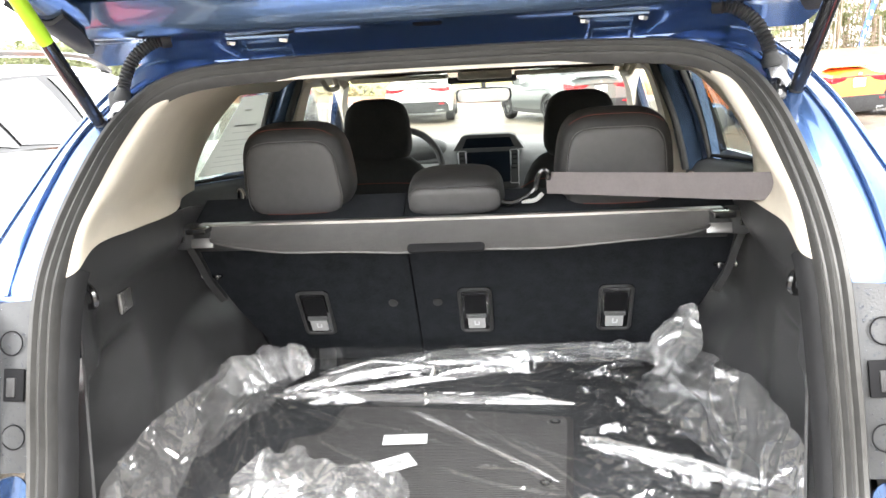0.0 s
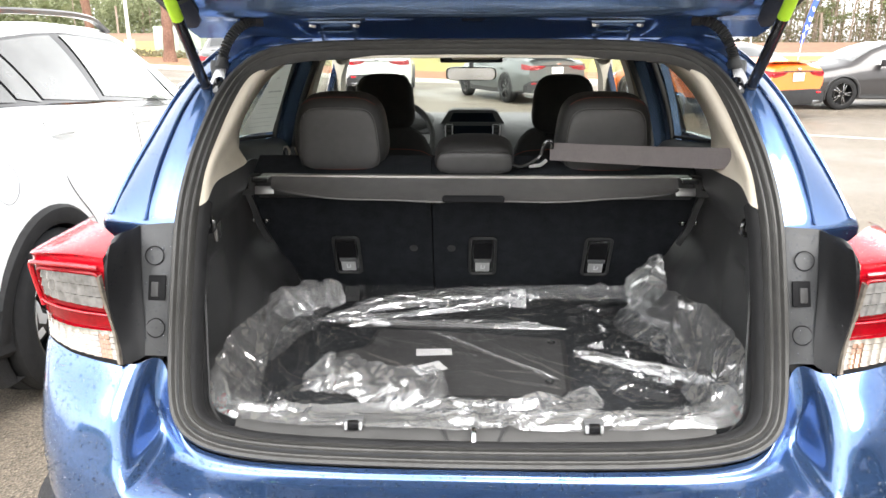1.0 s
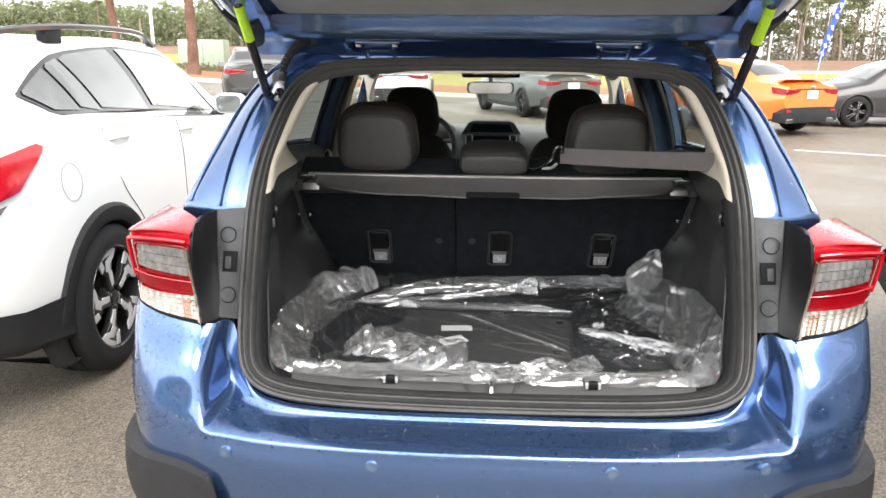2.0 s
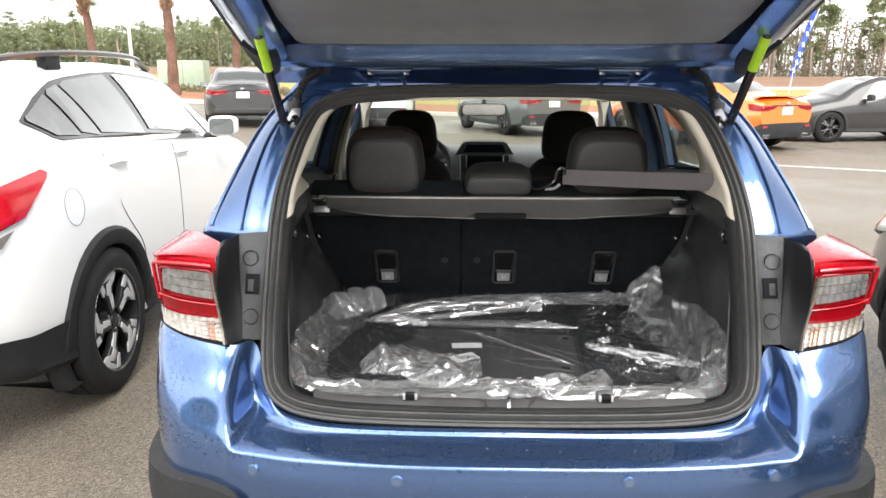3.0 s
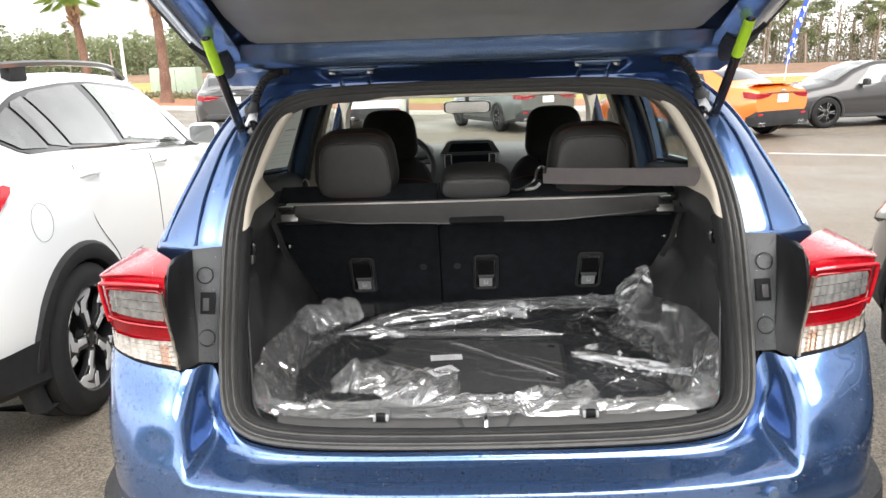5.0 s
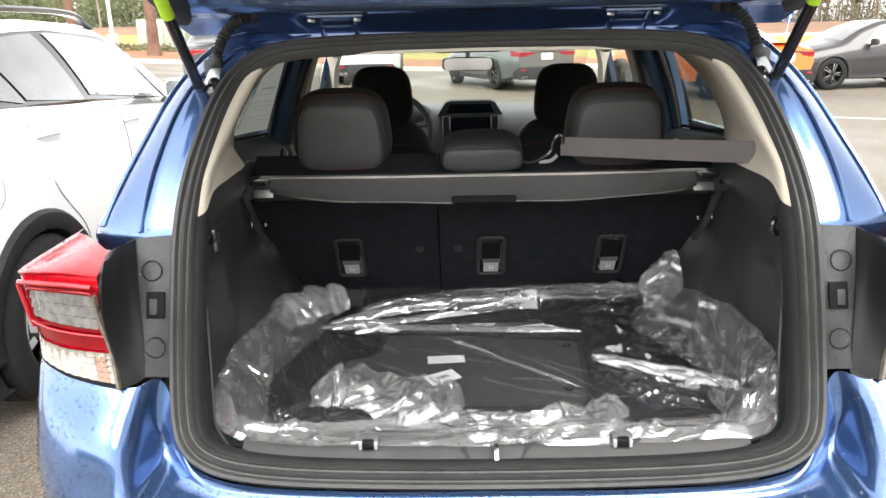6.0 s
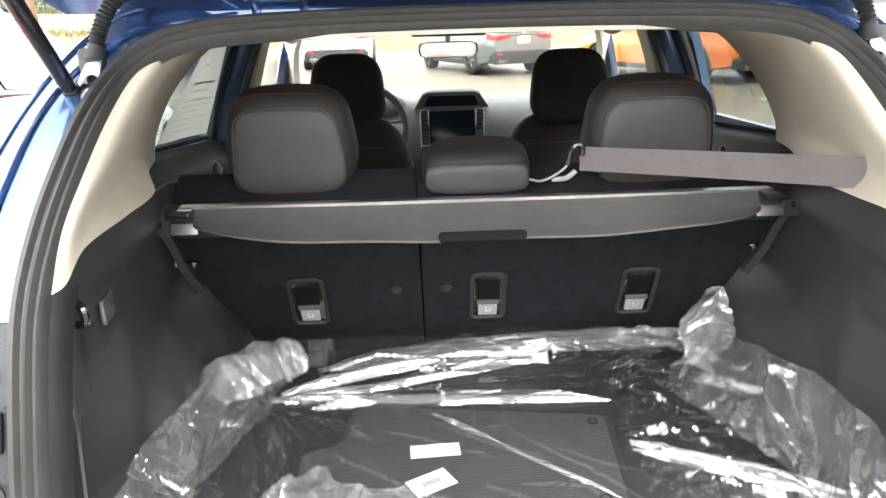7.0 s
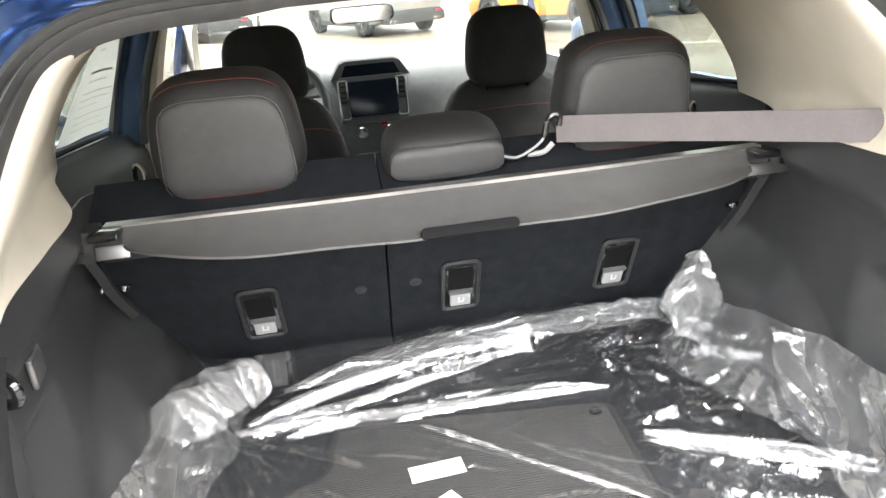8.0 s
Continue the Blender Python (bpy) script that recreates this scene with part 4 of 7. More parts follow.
# rear bumper: half of it, from the middle to the flank, from its lower edge to the lip under the seal
BUMPER = [
    [(0.0, 0.030, 0.42), (0.25, 0.034, 0.42), (0.45, 0.050, 0.42), (0.56, 0.070, 0.42), (0.62, 0.085, 0.42), (0.68, 0.105, 0.42), (0.77, 0.150, 0.42), (0.845, 0.27, 0.42), (0.885, 0.50, 0.42)],
    [(0.0, 0.002, 0.60), (0.25, 0.006, 0.60), (0.45, 0.022, 0.60), (0.56, 0.042, 0.60), (0.615, 0.055, 0.60), (0.665, 0.075, 0.60), (0.770, 0.120, 0.60), (0.845, 0.240, 0.60), (0.885, 0.50, 0.60)],
    [(0.0, 0.006, 0.665), (0.25, 0.010, 0.665), (0.45, 0.026, 0.665), (0.56, 0.046, 0.667), (0.612, 0.057, 0.670), (0.655, 0.078, 0.680), (0.762, 0.118, 0.690), (0.842, 0.230, 0.69), (0.885, 0.50, 0.69)],
    [(0.0, 0.020, 0.686), (0.25, 0.024, 0.686), (0.45, 0.040, 0.687), (0.56, 0.062, 0.690), (0.610, 0.074, 0.696), (0.648, 0.092, 0.730), (0.758, 0.128, 0.745), (0.840, 0.225, 0.75), (0.885, 0.50, 0.75)],
    [(0.0, 0.092, 0.700), (0.25, 0.094, 0.700), (0.45, 0.106, 0.703), (0.545, 0.140, 0.714), (0.598, 0.190, 0.744), (0.643, 0.120, 0.800), (0.752, 0.158, 0.815), (0.840, 0.245, 0.82), (0.885, 0.50, 0.82)],
    [(0.0, 0.108, 0.712), (0.25, 0.110, 0.712), (0.45, 0.122, 0.717), (0.530, 0.150, 0.733), (0.601, 0.211, 0.802), (0.640, 0.176, 0.858), (0.752, 0.200, 0.866), (0.846, 0.280, 0.878), (0.885, 0.50, 0.88)],
    [(0.0, 0.118, 0.716), (0.25, 0.120, 0.716), (0.45, 0.136, 0.721), (0.548, 0.172, 0.752), (0.594, 0.232, 0.866), (0.640, 0.194, 0.878), (0.752, 0.216, 0.890), (0.842, 0.300, 0.908), (0.885, 0.52, 0.925)],
]
bump_rows = [[(-x, y, z) for x, y, z in row[:0:-1]] + row for row in BUMPER]
bumper_shell = surface(bump_rows, 150, 40, 0.004)
bumper = part("rear_bumper", bumper_shell.copy(), BLUE, hero, "blue rear bumper covered in rain beads")
bumper_shell.normal_update()
for side in (1, -1):
    low = [[(0.596, 0.058, 0.540), (0.612, 0.066, 0.590), (0.690, 0.094, 0.606), (0.775, 0.136, 0.606), (0.850, 0.240, 0.596), (0.886, 0.42, 0.60), (0.890, 0.56, 0.62)],
           [(0.586, 0.040, 0.536), (0.604, 0.042, 0.582), (0.688, 0.066, 0.600), (0.782, 0.106, 0.600), (0.866, 0.215, 0.590), (0.902, 0.41, 0.594), (0.905, 0.56, 0.615)],
           [(0.584, 0.036, 0.530), (0.606, 0.037, 0.570), (0.692, 0.061, 0.586), (0.788, 0.101, 0.586), (0.872, 0.212, 0.576), (0.908, 0.41, 0.58), (0.910, 0.56, 0.60)],
           [(0.580, 0.038, 0.48), (0.61, 0.040, 0.48), (0.70, 0.062, 0.48), (0.79, 0.102, 0.48), (0.872, 0.210, 0.48), (0.908, 0.41, 0.48), (0.910, 0.56, 0.48)],
           [(0.56, 0.055, 0.36), (0.60, 0.058, 0.36), (0.66, 0.070, 0.36), (0.76, 0.13, 0.36), (0.84, 0.23, 0.36), (0.885, 0.42, 0.36), (0.888, 0.56, 0.36)]]
    guard = surface(flip(low, side), 30, 14, 0.006)
    clad = part("corner_cladding", guard.copy(), CLADDING, bumper, "black plastic corner cladding, wet on top")
    guard.normal_update()
    beads(guard, clad, 500, 91 + side, 0.0008, 0.0026, keep=lambda c: c.z > 0.53)
for x, y, z in ((-0.561, 0.040, 0.650), (-0.243, 0.004, 0.650), (0.243, 0.004, 0.656), (0.559, 0.040, 0.656)):
    s = lathe([(-0.004, 0.0135), (0.0025, 0.013), (0.003, 0.0105), (0.0015, 0.010), (0.0015, 0.0095), (0.003, 0.009), (0.0032, 0.002)], 24)
    s.transform(pose(x, y, z, 0, 0, -90 + 14 * x))
    part("parking_sensor", s, BLUE_HIGHLIT, bumper, "small round parking sensor")
part("lower_bumper", box((1.30, 0.10, 0.26), (0, 0.09, 0.35), 0.04), CLADDING, bumper)

# lamp bays and tail lamps
LAMP = [
    [(0.668, 0.266, 1.100), (0.716, 0.318, 1.106), (0.768, 0.380, 1.104), (0.816, 0.440, 1.094), (0.868, 0.560, 1.072)],
    [(0.660, 0.198, 1.089), (0.714, 0.204, 1.095), (0.770, 0.220, 1.093), (0.824, 0.262, 1.083), (0.874, 0.460, 1.058)],
    [(0.662, 0.192, 1.076), (0.718, 0.198, 1.081), (0.775, 0.215, 1.079), (0.829, 0.258, 1.070), (0.877, 0.455, 1.046)],
    [(0.664, 0.201, 1.018), (0.720, 0.207, 1.019), (0.778, 0.225, 1.020), (0.833, 0.272, 1.020), (0.880, 0.450, 1.008)],
    [(0.657, 0.211, 0.942), (0.716, 0.219, 0.943), (0.776, 0.239, 0.944), (0.834, 0.290, 0.948), (0.876, 0.425, 0.958)],
    [(0.646, 0.194, 0.880), (0.709, 0.206, 0.888), (0.768, 0.226, 0.898), (0.826, 0.272, 0.913), (0.866, 0.385, 0.928)],
]


LAMP_FINE = np.array([spline(r, 41) for r in LAMP])
LAMP_FINE = np.array([spline(LAMP_FINE[:, k], 41) for k in range(41)])


def lamp_point(u, v, lift=0.0):
    """A point on the lamp's face: u from inner edge to flank, v from top to bottom, both 0 to 1."""
    a, b = min(max(u, 0), 1) * 40, min(max(v, 0), 1) * 40
    i, j = min(int(a), 39), min(int(b), 39)
    f, g = a - i, b - j
    p = (LAMP_FINE[i, j] * (1 - f) + LAMP_FINE[i + 1, j] * f) * (1 - g) + (LAMP_FINE[i, j + 1] * (1 - f) + LAMP_FINE[i + 1, j + 1] * f) * g
    return p + (lift + 0.003) * np.array((0.30, -0.94, 0.10))


def lamp_panel(corners, side, lift, n=12, thick=0.0015):
    """A lens on the lamp: corners (u, v) top inner, top outer, bottom outer, bottom inner."""
    a, b, c, d = [np.array(k, float) for k in corners]
    g = []
    for j in range(n + 1):
        t = j / n
        g.append([lamp_point(*((a * (1 - t) + d * t) * (1 - s) + (b * (1 - t) + c * t) * s), lift) * np.array((side, 1, 1)) for s in np.linspace(0, 1, n + 3)])
    return sheet(g, thick)


def ribbed_lens(corners, side, lift, flutes, shelves, depth, nu=64, nv=30):
    """A lens with fluted segments behind its face."""
    a, b, c, d = [np.array(k, float) for k in corners]
    g = []
    for t in np.linspace(0, 1, nv):
        row = []
        for s in np.linspace(0, 1, nu):
            uv = (a * (1 - t) + d * t) * (1 - s) + (b * (1 - t) + c * t) * s
            k = abs(math.sin(math.pi * flutes * s)) * 0.6 + ((t * shelves) % 1.0) * 0.8
            row.append(lamp_point(uv[0], uv[1], lift + depth * k) * np.array((side, 1, 1)))
        g.append(row)
    return sheet(g, 0.002)


def rounded_path(u0, v0, u1, v1, k=0.25, n=9):
    """A loop with rounded corners in the lamp's own terms."""
    du, dv = (u1 - u0) * k * 0.45, (v1 - v0) * k
    out = []
    for cu, cv, a0 in ((u1 - du, v0 + dv, -90), (u1 - du, v1 - dv, 0), (u0 + du, v1 - dv, 90), (u0 + du, v0 + dv, 180)):
        out += [(cu + du * math.cos(radians(a0 + 90 * i / (n - 1))), cv + dv * math.sin(radians(a0 + 90 * i / (n - 1)))) for i in range(n)]
    return out + out[:1]


for side in (1, -1):
    shell = surface(flip(LAMP, side), 40, 40, 0.002)
    lamp = part("tail_lamp", shell.copy(), RED_LENS, hero, "red tail lamp with clear lenses, rain-spotted")
    shell.normal_update()
    mir = np.array((side, 1, 1))
    part("lens_recess", lamp_panel([(0.0, 0.470), (0.62, 0.470), (0.63, 0.680), (0.0, 0.715)], side, 0.002), DEEP_RED, lamp, "dark red recess round the clear lens")
    part("brake_lens", ribbed_lens([(0.035, 0.500), (0.565, 0.492), (0.590, 0.650), (0.030, 0.690)], side, 0.006, 8, 3, 0.0035), CLEAR_LENS, lamp, "clear ribbed lens")
    part("lens_rim", sweep([lamp_point(u, v, 0.007) * mir for u, v in rounded_path(0.025, 0.484, 0.590, 0.684, 0.16)], circle(0.0028, 6)), DEEP_RED, lamp)
    part("light_guide", sweep([lamp_point(u, v, 0.006) * mir for u, v in [(0.02 + 0.64 * t, 0.440) for t in np.linspace(0, 1, 14)] + [(0.69, 0.46 + 0.27 * t) for t in np.linspace(0, 1, 8)]], circle(0.0045, 6)), RED_LENS, lamp, "bright red light guide")
    part("red_bar", lamp_panel([(0.0, 0.725), (0.70, 0.690), (0.72, 0.770), (0.0, 0.795)], side, 0.004), DEEP_RED, lamp)
    part("bar_edge", sweep([lamp_point(u, 0.722 - 0.045 * u, 0.008) * mir for u in np.linspace(0.0, 0.66, 18)], circle(0.0022, 6)), RED_LENS, lamp)
    part("reverse_lens", ribbed_lens([(0.02, 0.812), (0.74, 0.802), (0.70, 0.985), (0.02, 0.985)], side, 0.003, 9, 5, 0.003), PALE_LENS, lamp, "pale clear reversing and indicator lens")
    part("indicator_lens", ribbed_lens([(0.08, 0.83), (0.17, 0.83), (0.16, 0.98), (0.07, 0.98)], side, 0.005, 2, 5, 0.003, 16), PALE_AMBER, lamp)
    part("lens_edge", lamp_panel([(0.0, 0.49), (0.022, 0.49), (0.022, 1.0), (0.0, 1.0)], side, 0.003, 12, 0.010), PALE_LENS, lamp, "pale clear inner edge of the lens")
    part("lamp_gasket", sweep([lamp_point(u, 1.0, 0.002) * mir for u in np.linspace(0, 0.9, 24)], circle(0.004, 6)), BLACK, lamp)
    beads(shell, lamp, 900, 31 + side, 0.0007, 0.0022, keep=lambda c: c.z > 1.075)
    beads(shell, lamp, 160, 41 + side, 0.0006, 0.0018)
    # black cheek between lamp and bay
    cheek = [[(0.648, 0.312, 1.114), (0.660, 0.286, 1.108), (0.668, 0.262, 1.100)], [(0.646, 0.300, 1.085), (0.660, 0.262, 1.086), (0.661, 0.198, 1.086)],
             [(0.638, 0.268, 1.0), (0.652, 0.246, 1.0), (0.668, 0.196, 1.0)], [(0.628, 0.238, 0.92), (0.642, 0.224, 0.92), (0.660, 0.201, 0.92)],
             [(0.626, 0.224, 0.882), (0.636, 0.212, 0.878), (0.650, 0.188, 0.879)]]
    face = surface(flip(cheek, side), 10, 14, 0.006)
    plain = part("lamp_cheek", face.copy(), CHEEK, hero, "black plastic cheek beside the lamp")
    face.normal_update()
    beads(face, plain, 110, 51 + side, 0.0007, 0.002, (-side * 0.9, -0.4, 0.2))
    bay_grid = [[(0.574, 0.316, 1.120), (0.610, 0.314, 1.118), (0.648, 0.312, 1.115)], [(0.575, 0.276, 1.004), (0.606, 0.268, 1.004), (0.639, 0.269, 1.0)],
                [(0.582, 0.243, 0.872), (0.606, 0.236, 0.877), (0.627, 0.225, 0.882)]]
    face = surface(flip(bay_grid, side), 12, 20, 0.006)
    bay = part("lamp_bay", face.copy(), BAY, hero, "grey-black painted bay beside the lamp, wet")
    face.normal_update()
    beads(face, bay, 260, 61 + side, 0.0008, 0.0024)
    for z, y, x in ((1.062, 0.2900, 0.611), (0.930, 0.2490, 0.607)):
        cap = pose(side * x, y - 0.0035, z, -18, 0, 0)
        ring = [cap @ Vector((0.0178 * math.cos(q), 0, 0.0178 * math.sin(q))) for q in np.linspace(0, 2 * math.pi, 29)]
        part("access_cap", sweep(ring, circle(0.0011, 5)), BLACK, bay, "round access cap")
    socket = box((0.034, 0.004, 0.048), (0, 0, 0), 0.002)
    socket.transform(pose(side * 0.604, 0.2660, 1.004, -18, 0, side * 4))
    part("catch_socket", socket, BLACK, bay, "black square bump-stop socket")
    block = box((0.015, 0.005, 0.028), (0, 0, 0), 0.002)
    block.transform(pose(side * 0.607, 0.2630, 1.002, -18, 0, side * 4))
    part("catch_block", block, BLACK_PLASTIC, bay)

beads(bumper_shell, bumper, 2400, 71, 0.0006, 0.0020, least=0.45)
beads(bumper_shell, bumper, 2000, 73, 0.0011, 0.0040, keep=lambda c: 0.668 < c.z < 0.72)
beads(bumper_shell, bumper, 1200, 72, 0.0009, 0.0034, keep=lambda c: abs(c.x) > 0.60 and c.z > 0.66)

# sill plate, striker and load hooks
sill_rows = []
for y, z in ((0.150, 0.704), (0.166, 0.704), (0.176, 0.712), (0.200, 0.728), (0.216, 0.738), (0.232, 0.744), (0.266, 0.744), (0.270, 0.680)):
    half = min(0.480, 0.455 + 0.1 * (y - 0.15))
    sill_rows.append([(x, y + 0.10 * max(0, abs(x) - 0.38) ** 1.0, z + 0.12 * max(0, abs(x) - 0.42)) for x in np.linspace(-half, half, 41)])
sill = part("sill_plate", sheet(sill_rows, 0.004), SILL, hero, "black plastic load sill plate")
well = surface([[(x * w, y, z - d * (1 - abs(x) ** 6)) for x in (-1, -0.93, -0.5, 0, 0.5, 0.93, 1)] for y, z, w, d in
                ((0.168, 0.7105, 0.034, 0.0), (0.176, 0.7165, 0.038, 0.006), (0.200, 0.7330, 0.053, 0.010), (0.222, 0.7450, 0.066, 0.006), (0.232, 0.7480, 0.069, 0.0))], 28, 16, 0.003)
part("striker_well", well, BLACK_PLASTIC, sill, "dished latch well in the sill")
part("striker", sweep(spline([(0.001, 0.176, 0.702), (0.001, 0.168, 0.722), (0.001, 0.176, 0.742), (0.001, 0.196, 0.752), (0.001, 0.208, 0.738)], 18), circle(0.0055, 8)), CHROME, sill, "bright steel latch loop")
for side in (1, -1):
    hook = part("load_hook", box((0.022, 0.014, 0.018), (side * 0.230, 0.214, 0.748), 0.004), BLACK_GLOSS, sill)
    part("hook_bracket", box((0.038, 0.020, 0.012), (side * 0.230, 0.226, 0.7515), 0.003), DASH, hook)
    for d in (-0.014, 0.014):
        part("hook_leg", box((0.006, 0.010, 0.014), (side * 0.230 + d, 0.213, 0.746), 0.002), SILVER_TRIM, hook)
    groove = [(0.075, 0.1815, 0.7190), (0.30, 0.1835, 0.7200), (0.42, 0.1895, 0.7240), (0.446, 0.198, 0.7290), (0.456, 0.214, 0.7400)]
    part("sill_groove", sweep(spline([(side * a, b, c) for a, b, c in groove[:5]], 40), circle(0.0018, 6)), BLACK, sill)

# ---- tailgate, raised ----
gate = part("tailgate", surface([[(0.66 * s, 0.720, 1.530), (0.665 * s, 0.60, 1.585), (0.66 * s, 0.42, 1.655), (0.64 * s, 0.10, 1.765), (0.60 * s, -0.16, 1.875), (0.55 * s, -0.30, 1.97)] for s in (1, 0.72, 0.36, 0, -0.36, -0.72, -1)], 40, 40, 0.03), BLUE_HIGHLIT, hero,
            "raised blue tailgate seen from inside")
frame_rows = []
for s in np.linspace(-1, 1, 61):
    e = max(0, abs(s) - 0.80) / 0.20
    frame_rows.append([(0.640 * s, 0.745 - 0.03 * abs(s), 1.464 + 0.004 * abs(s)), (0.650 * s, 0.712 - 0.03 * abs(s), 1.484), (0.652 * s, 0.672 - 0.02 * abs(s), 1.502), (0.645 * s, 0.640 - 0.02 * abs(s), 1.510), (0.640 * s, 0.615, 1.507), (0.632 * s, 0.585, 1.511), (0.62 * s, 0.568, 1.527 - 0.004 * e), (0.61 * s, 0.560, 1.545 - 0.01 * e), (0.60 * s, 0.545, 1.562)])
# lightened blue here stands in for the highlight band on the pressing
part("header_panel", sheet(frame_rows, 0.006), BLUE_HIGHLIT, gate, "blue pressed frame below the hinges")
for side in (1, -1):
    edge = [[(0.655, 0.690, 1.490), (0.660, 0.560, 1.545), (0.655, 0.36, 1.620), (0.635, 0.06, 1.725), (0.595, -0.16, 1.825)],
            [(0.625, 0.655, 1.498), (0.618, 0.545, 1.530), (0.610, 0.36, 1.592), (0.590, 0.06, 1.698), (0.555, -0.15, 1.800)],
            [(0.585, 0.600, 1.510), (0.560, 0.530, 1.545), (0.548, 0.36, 1.605), (0.528, 0.06, 1.708), (0.490, -0.13, 1.805)]]
    part("side_frame", surface(flip(edge, side), 30, 10, 0.006), BLUE_HIGHLIT, gate)
    part("edge_seal", sweep([(side * (x + 0.006), y, z + 0.012) for x, y, z in spline(edge[0], 30)], circle(0.015, 8)), CLADDING, gate)
    shell = [[np.array(p) + np.array((0, -0.002, -0.007)) for p in row] for row in (spline(edge[0], 21)[1:9:2], spline(edge[1], 21)[0:9:2][:4], (np.array(spline(edge[1], 21)[0:9:2][:4]) * 0.35 + np.array(spline(edge[2], 21)[0:9:2][:4]) * 0.65))]
    part("corner_cover", surface(flip(shell, side), 16, 10, 0.008), CLADDING, gate, "black plastic corner cover")
glass = []
for y, z, w in ((0.555, 1.552, 0.50), (0.540, 1.566, 0.535), (0.40, 1.610, 0.545), (0.20, 1.674, 0.535), (0.0, 1.742, 0.515), (-0.12, 1.785, 0.49)):
    glass.append([(w * t * (1 - 0.0 * t), y, z + 0.006 * abs(t) ** 3) for t in np.linspace(-1, 1, 33)])
part("inner_screen", sheet(glass, 0.004), material("dark_screen_surround", (0.29, 0.30, 0.30), 0.45, spots=0.15, scale=14, bump=0.05, bump_scale=300), gate, "dark rear screen with its shaded surround")
part("gate_lower_trim", surface([[(0.50 * s, -0.13, 1.790), (0.48 * s, -0.22, 1.84), (0.44 * s, -0.30, 1.91)] for s in np.linspace(-1, 1, 7)], 12, 24, 0.02), BLACK_PLASTIC, gate)
plug = part("header_plug", slab(rounded(0.052, 0.020, 0.009), 0.005, pose(-0.005, 0.650, 1.5045, 160, 0, 0), 0.002), BLACK, gate, "oval black rubber plug")
for x in (-0.313, 0.313):
    # black plate added as the shadow round the hinge bracket
    part("hinge_shadow", box((0.140, 0.034, 0.004), (x, 0.664, 1.5005), 0.002), BLACK, gate)
    hinge = part("hinge", box((0.118, 0.016, 0.008), (x, 0.660, 1.497), 0.003), BLUE_HIGHLIT, gate, "blue tailgate hinge")
    for d in (-0.036, 0.036):
        part("hinge_arm", sweep(spline([(x + d, 0.658, 1.496), (x + d, 0.690, 1.474), (x + d * 1.05, 0.722, 1.458), (x + d * 1.05, 0.745, 1.466)], 10), circle(0.0055, 6)), BLUE_HIGHLIT, hinge)
        b = lathe([(0, 0.009), (0.006, 0.008)], 6)
        b.transform(pose(x + d * 1.35, 0.656, 1.490, 0, 100, 0))
        part("bolt", b, STEEL, hinge)
    part("hinge_pin", sweep([(x - 0.045, 0.690, 1.474), (x + 0.045, 0.690, 1.474)], circle(0.0045, 8)), BLUE_HIGHLIT, hinge)
for k in range(3):
    part("header_rib", sweep([(t, 0.698 + 0.015 * k - 0.03 * t * t, 1.4865 - 0.0075 * k) for t in np.linspace(-0.50, 0.50, 24)], circle(0.0028, 6)), BLUE_HIGHLIT, gate)

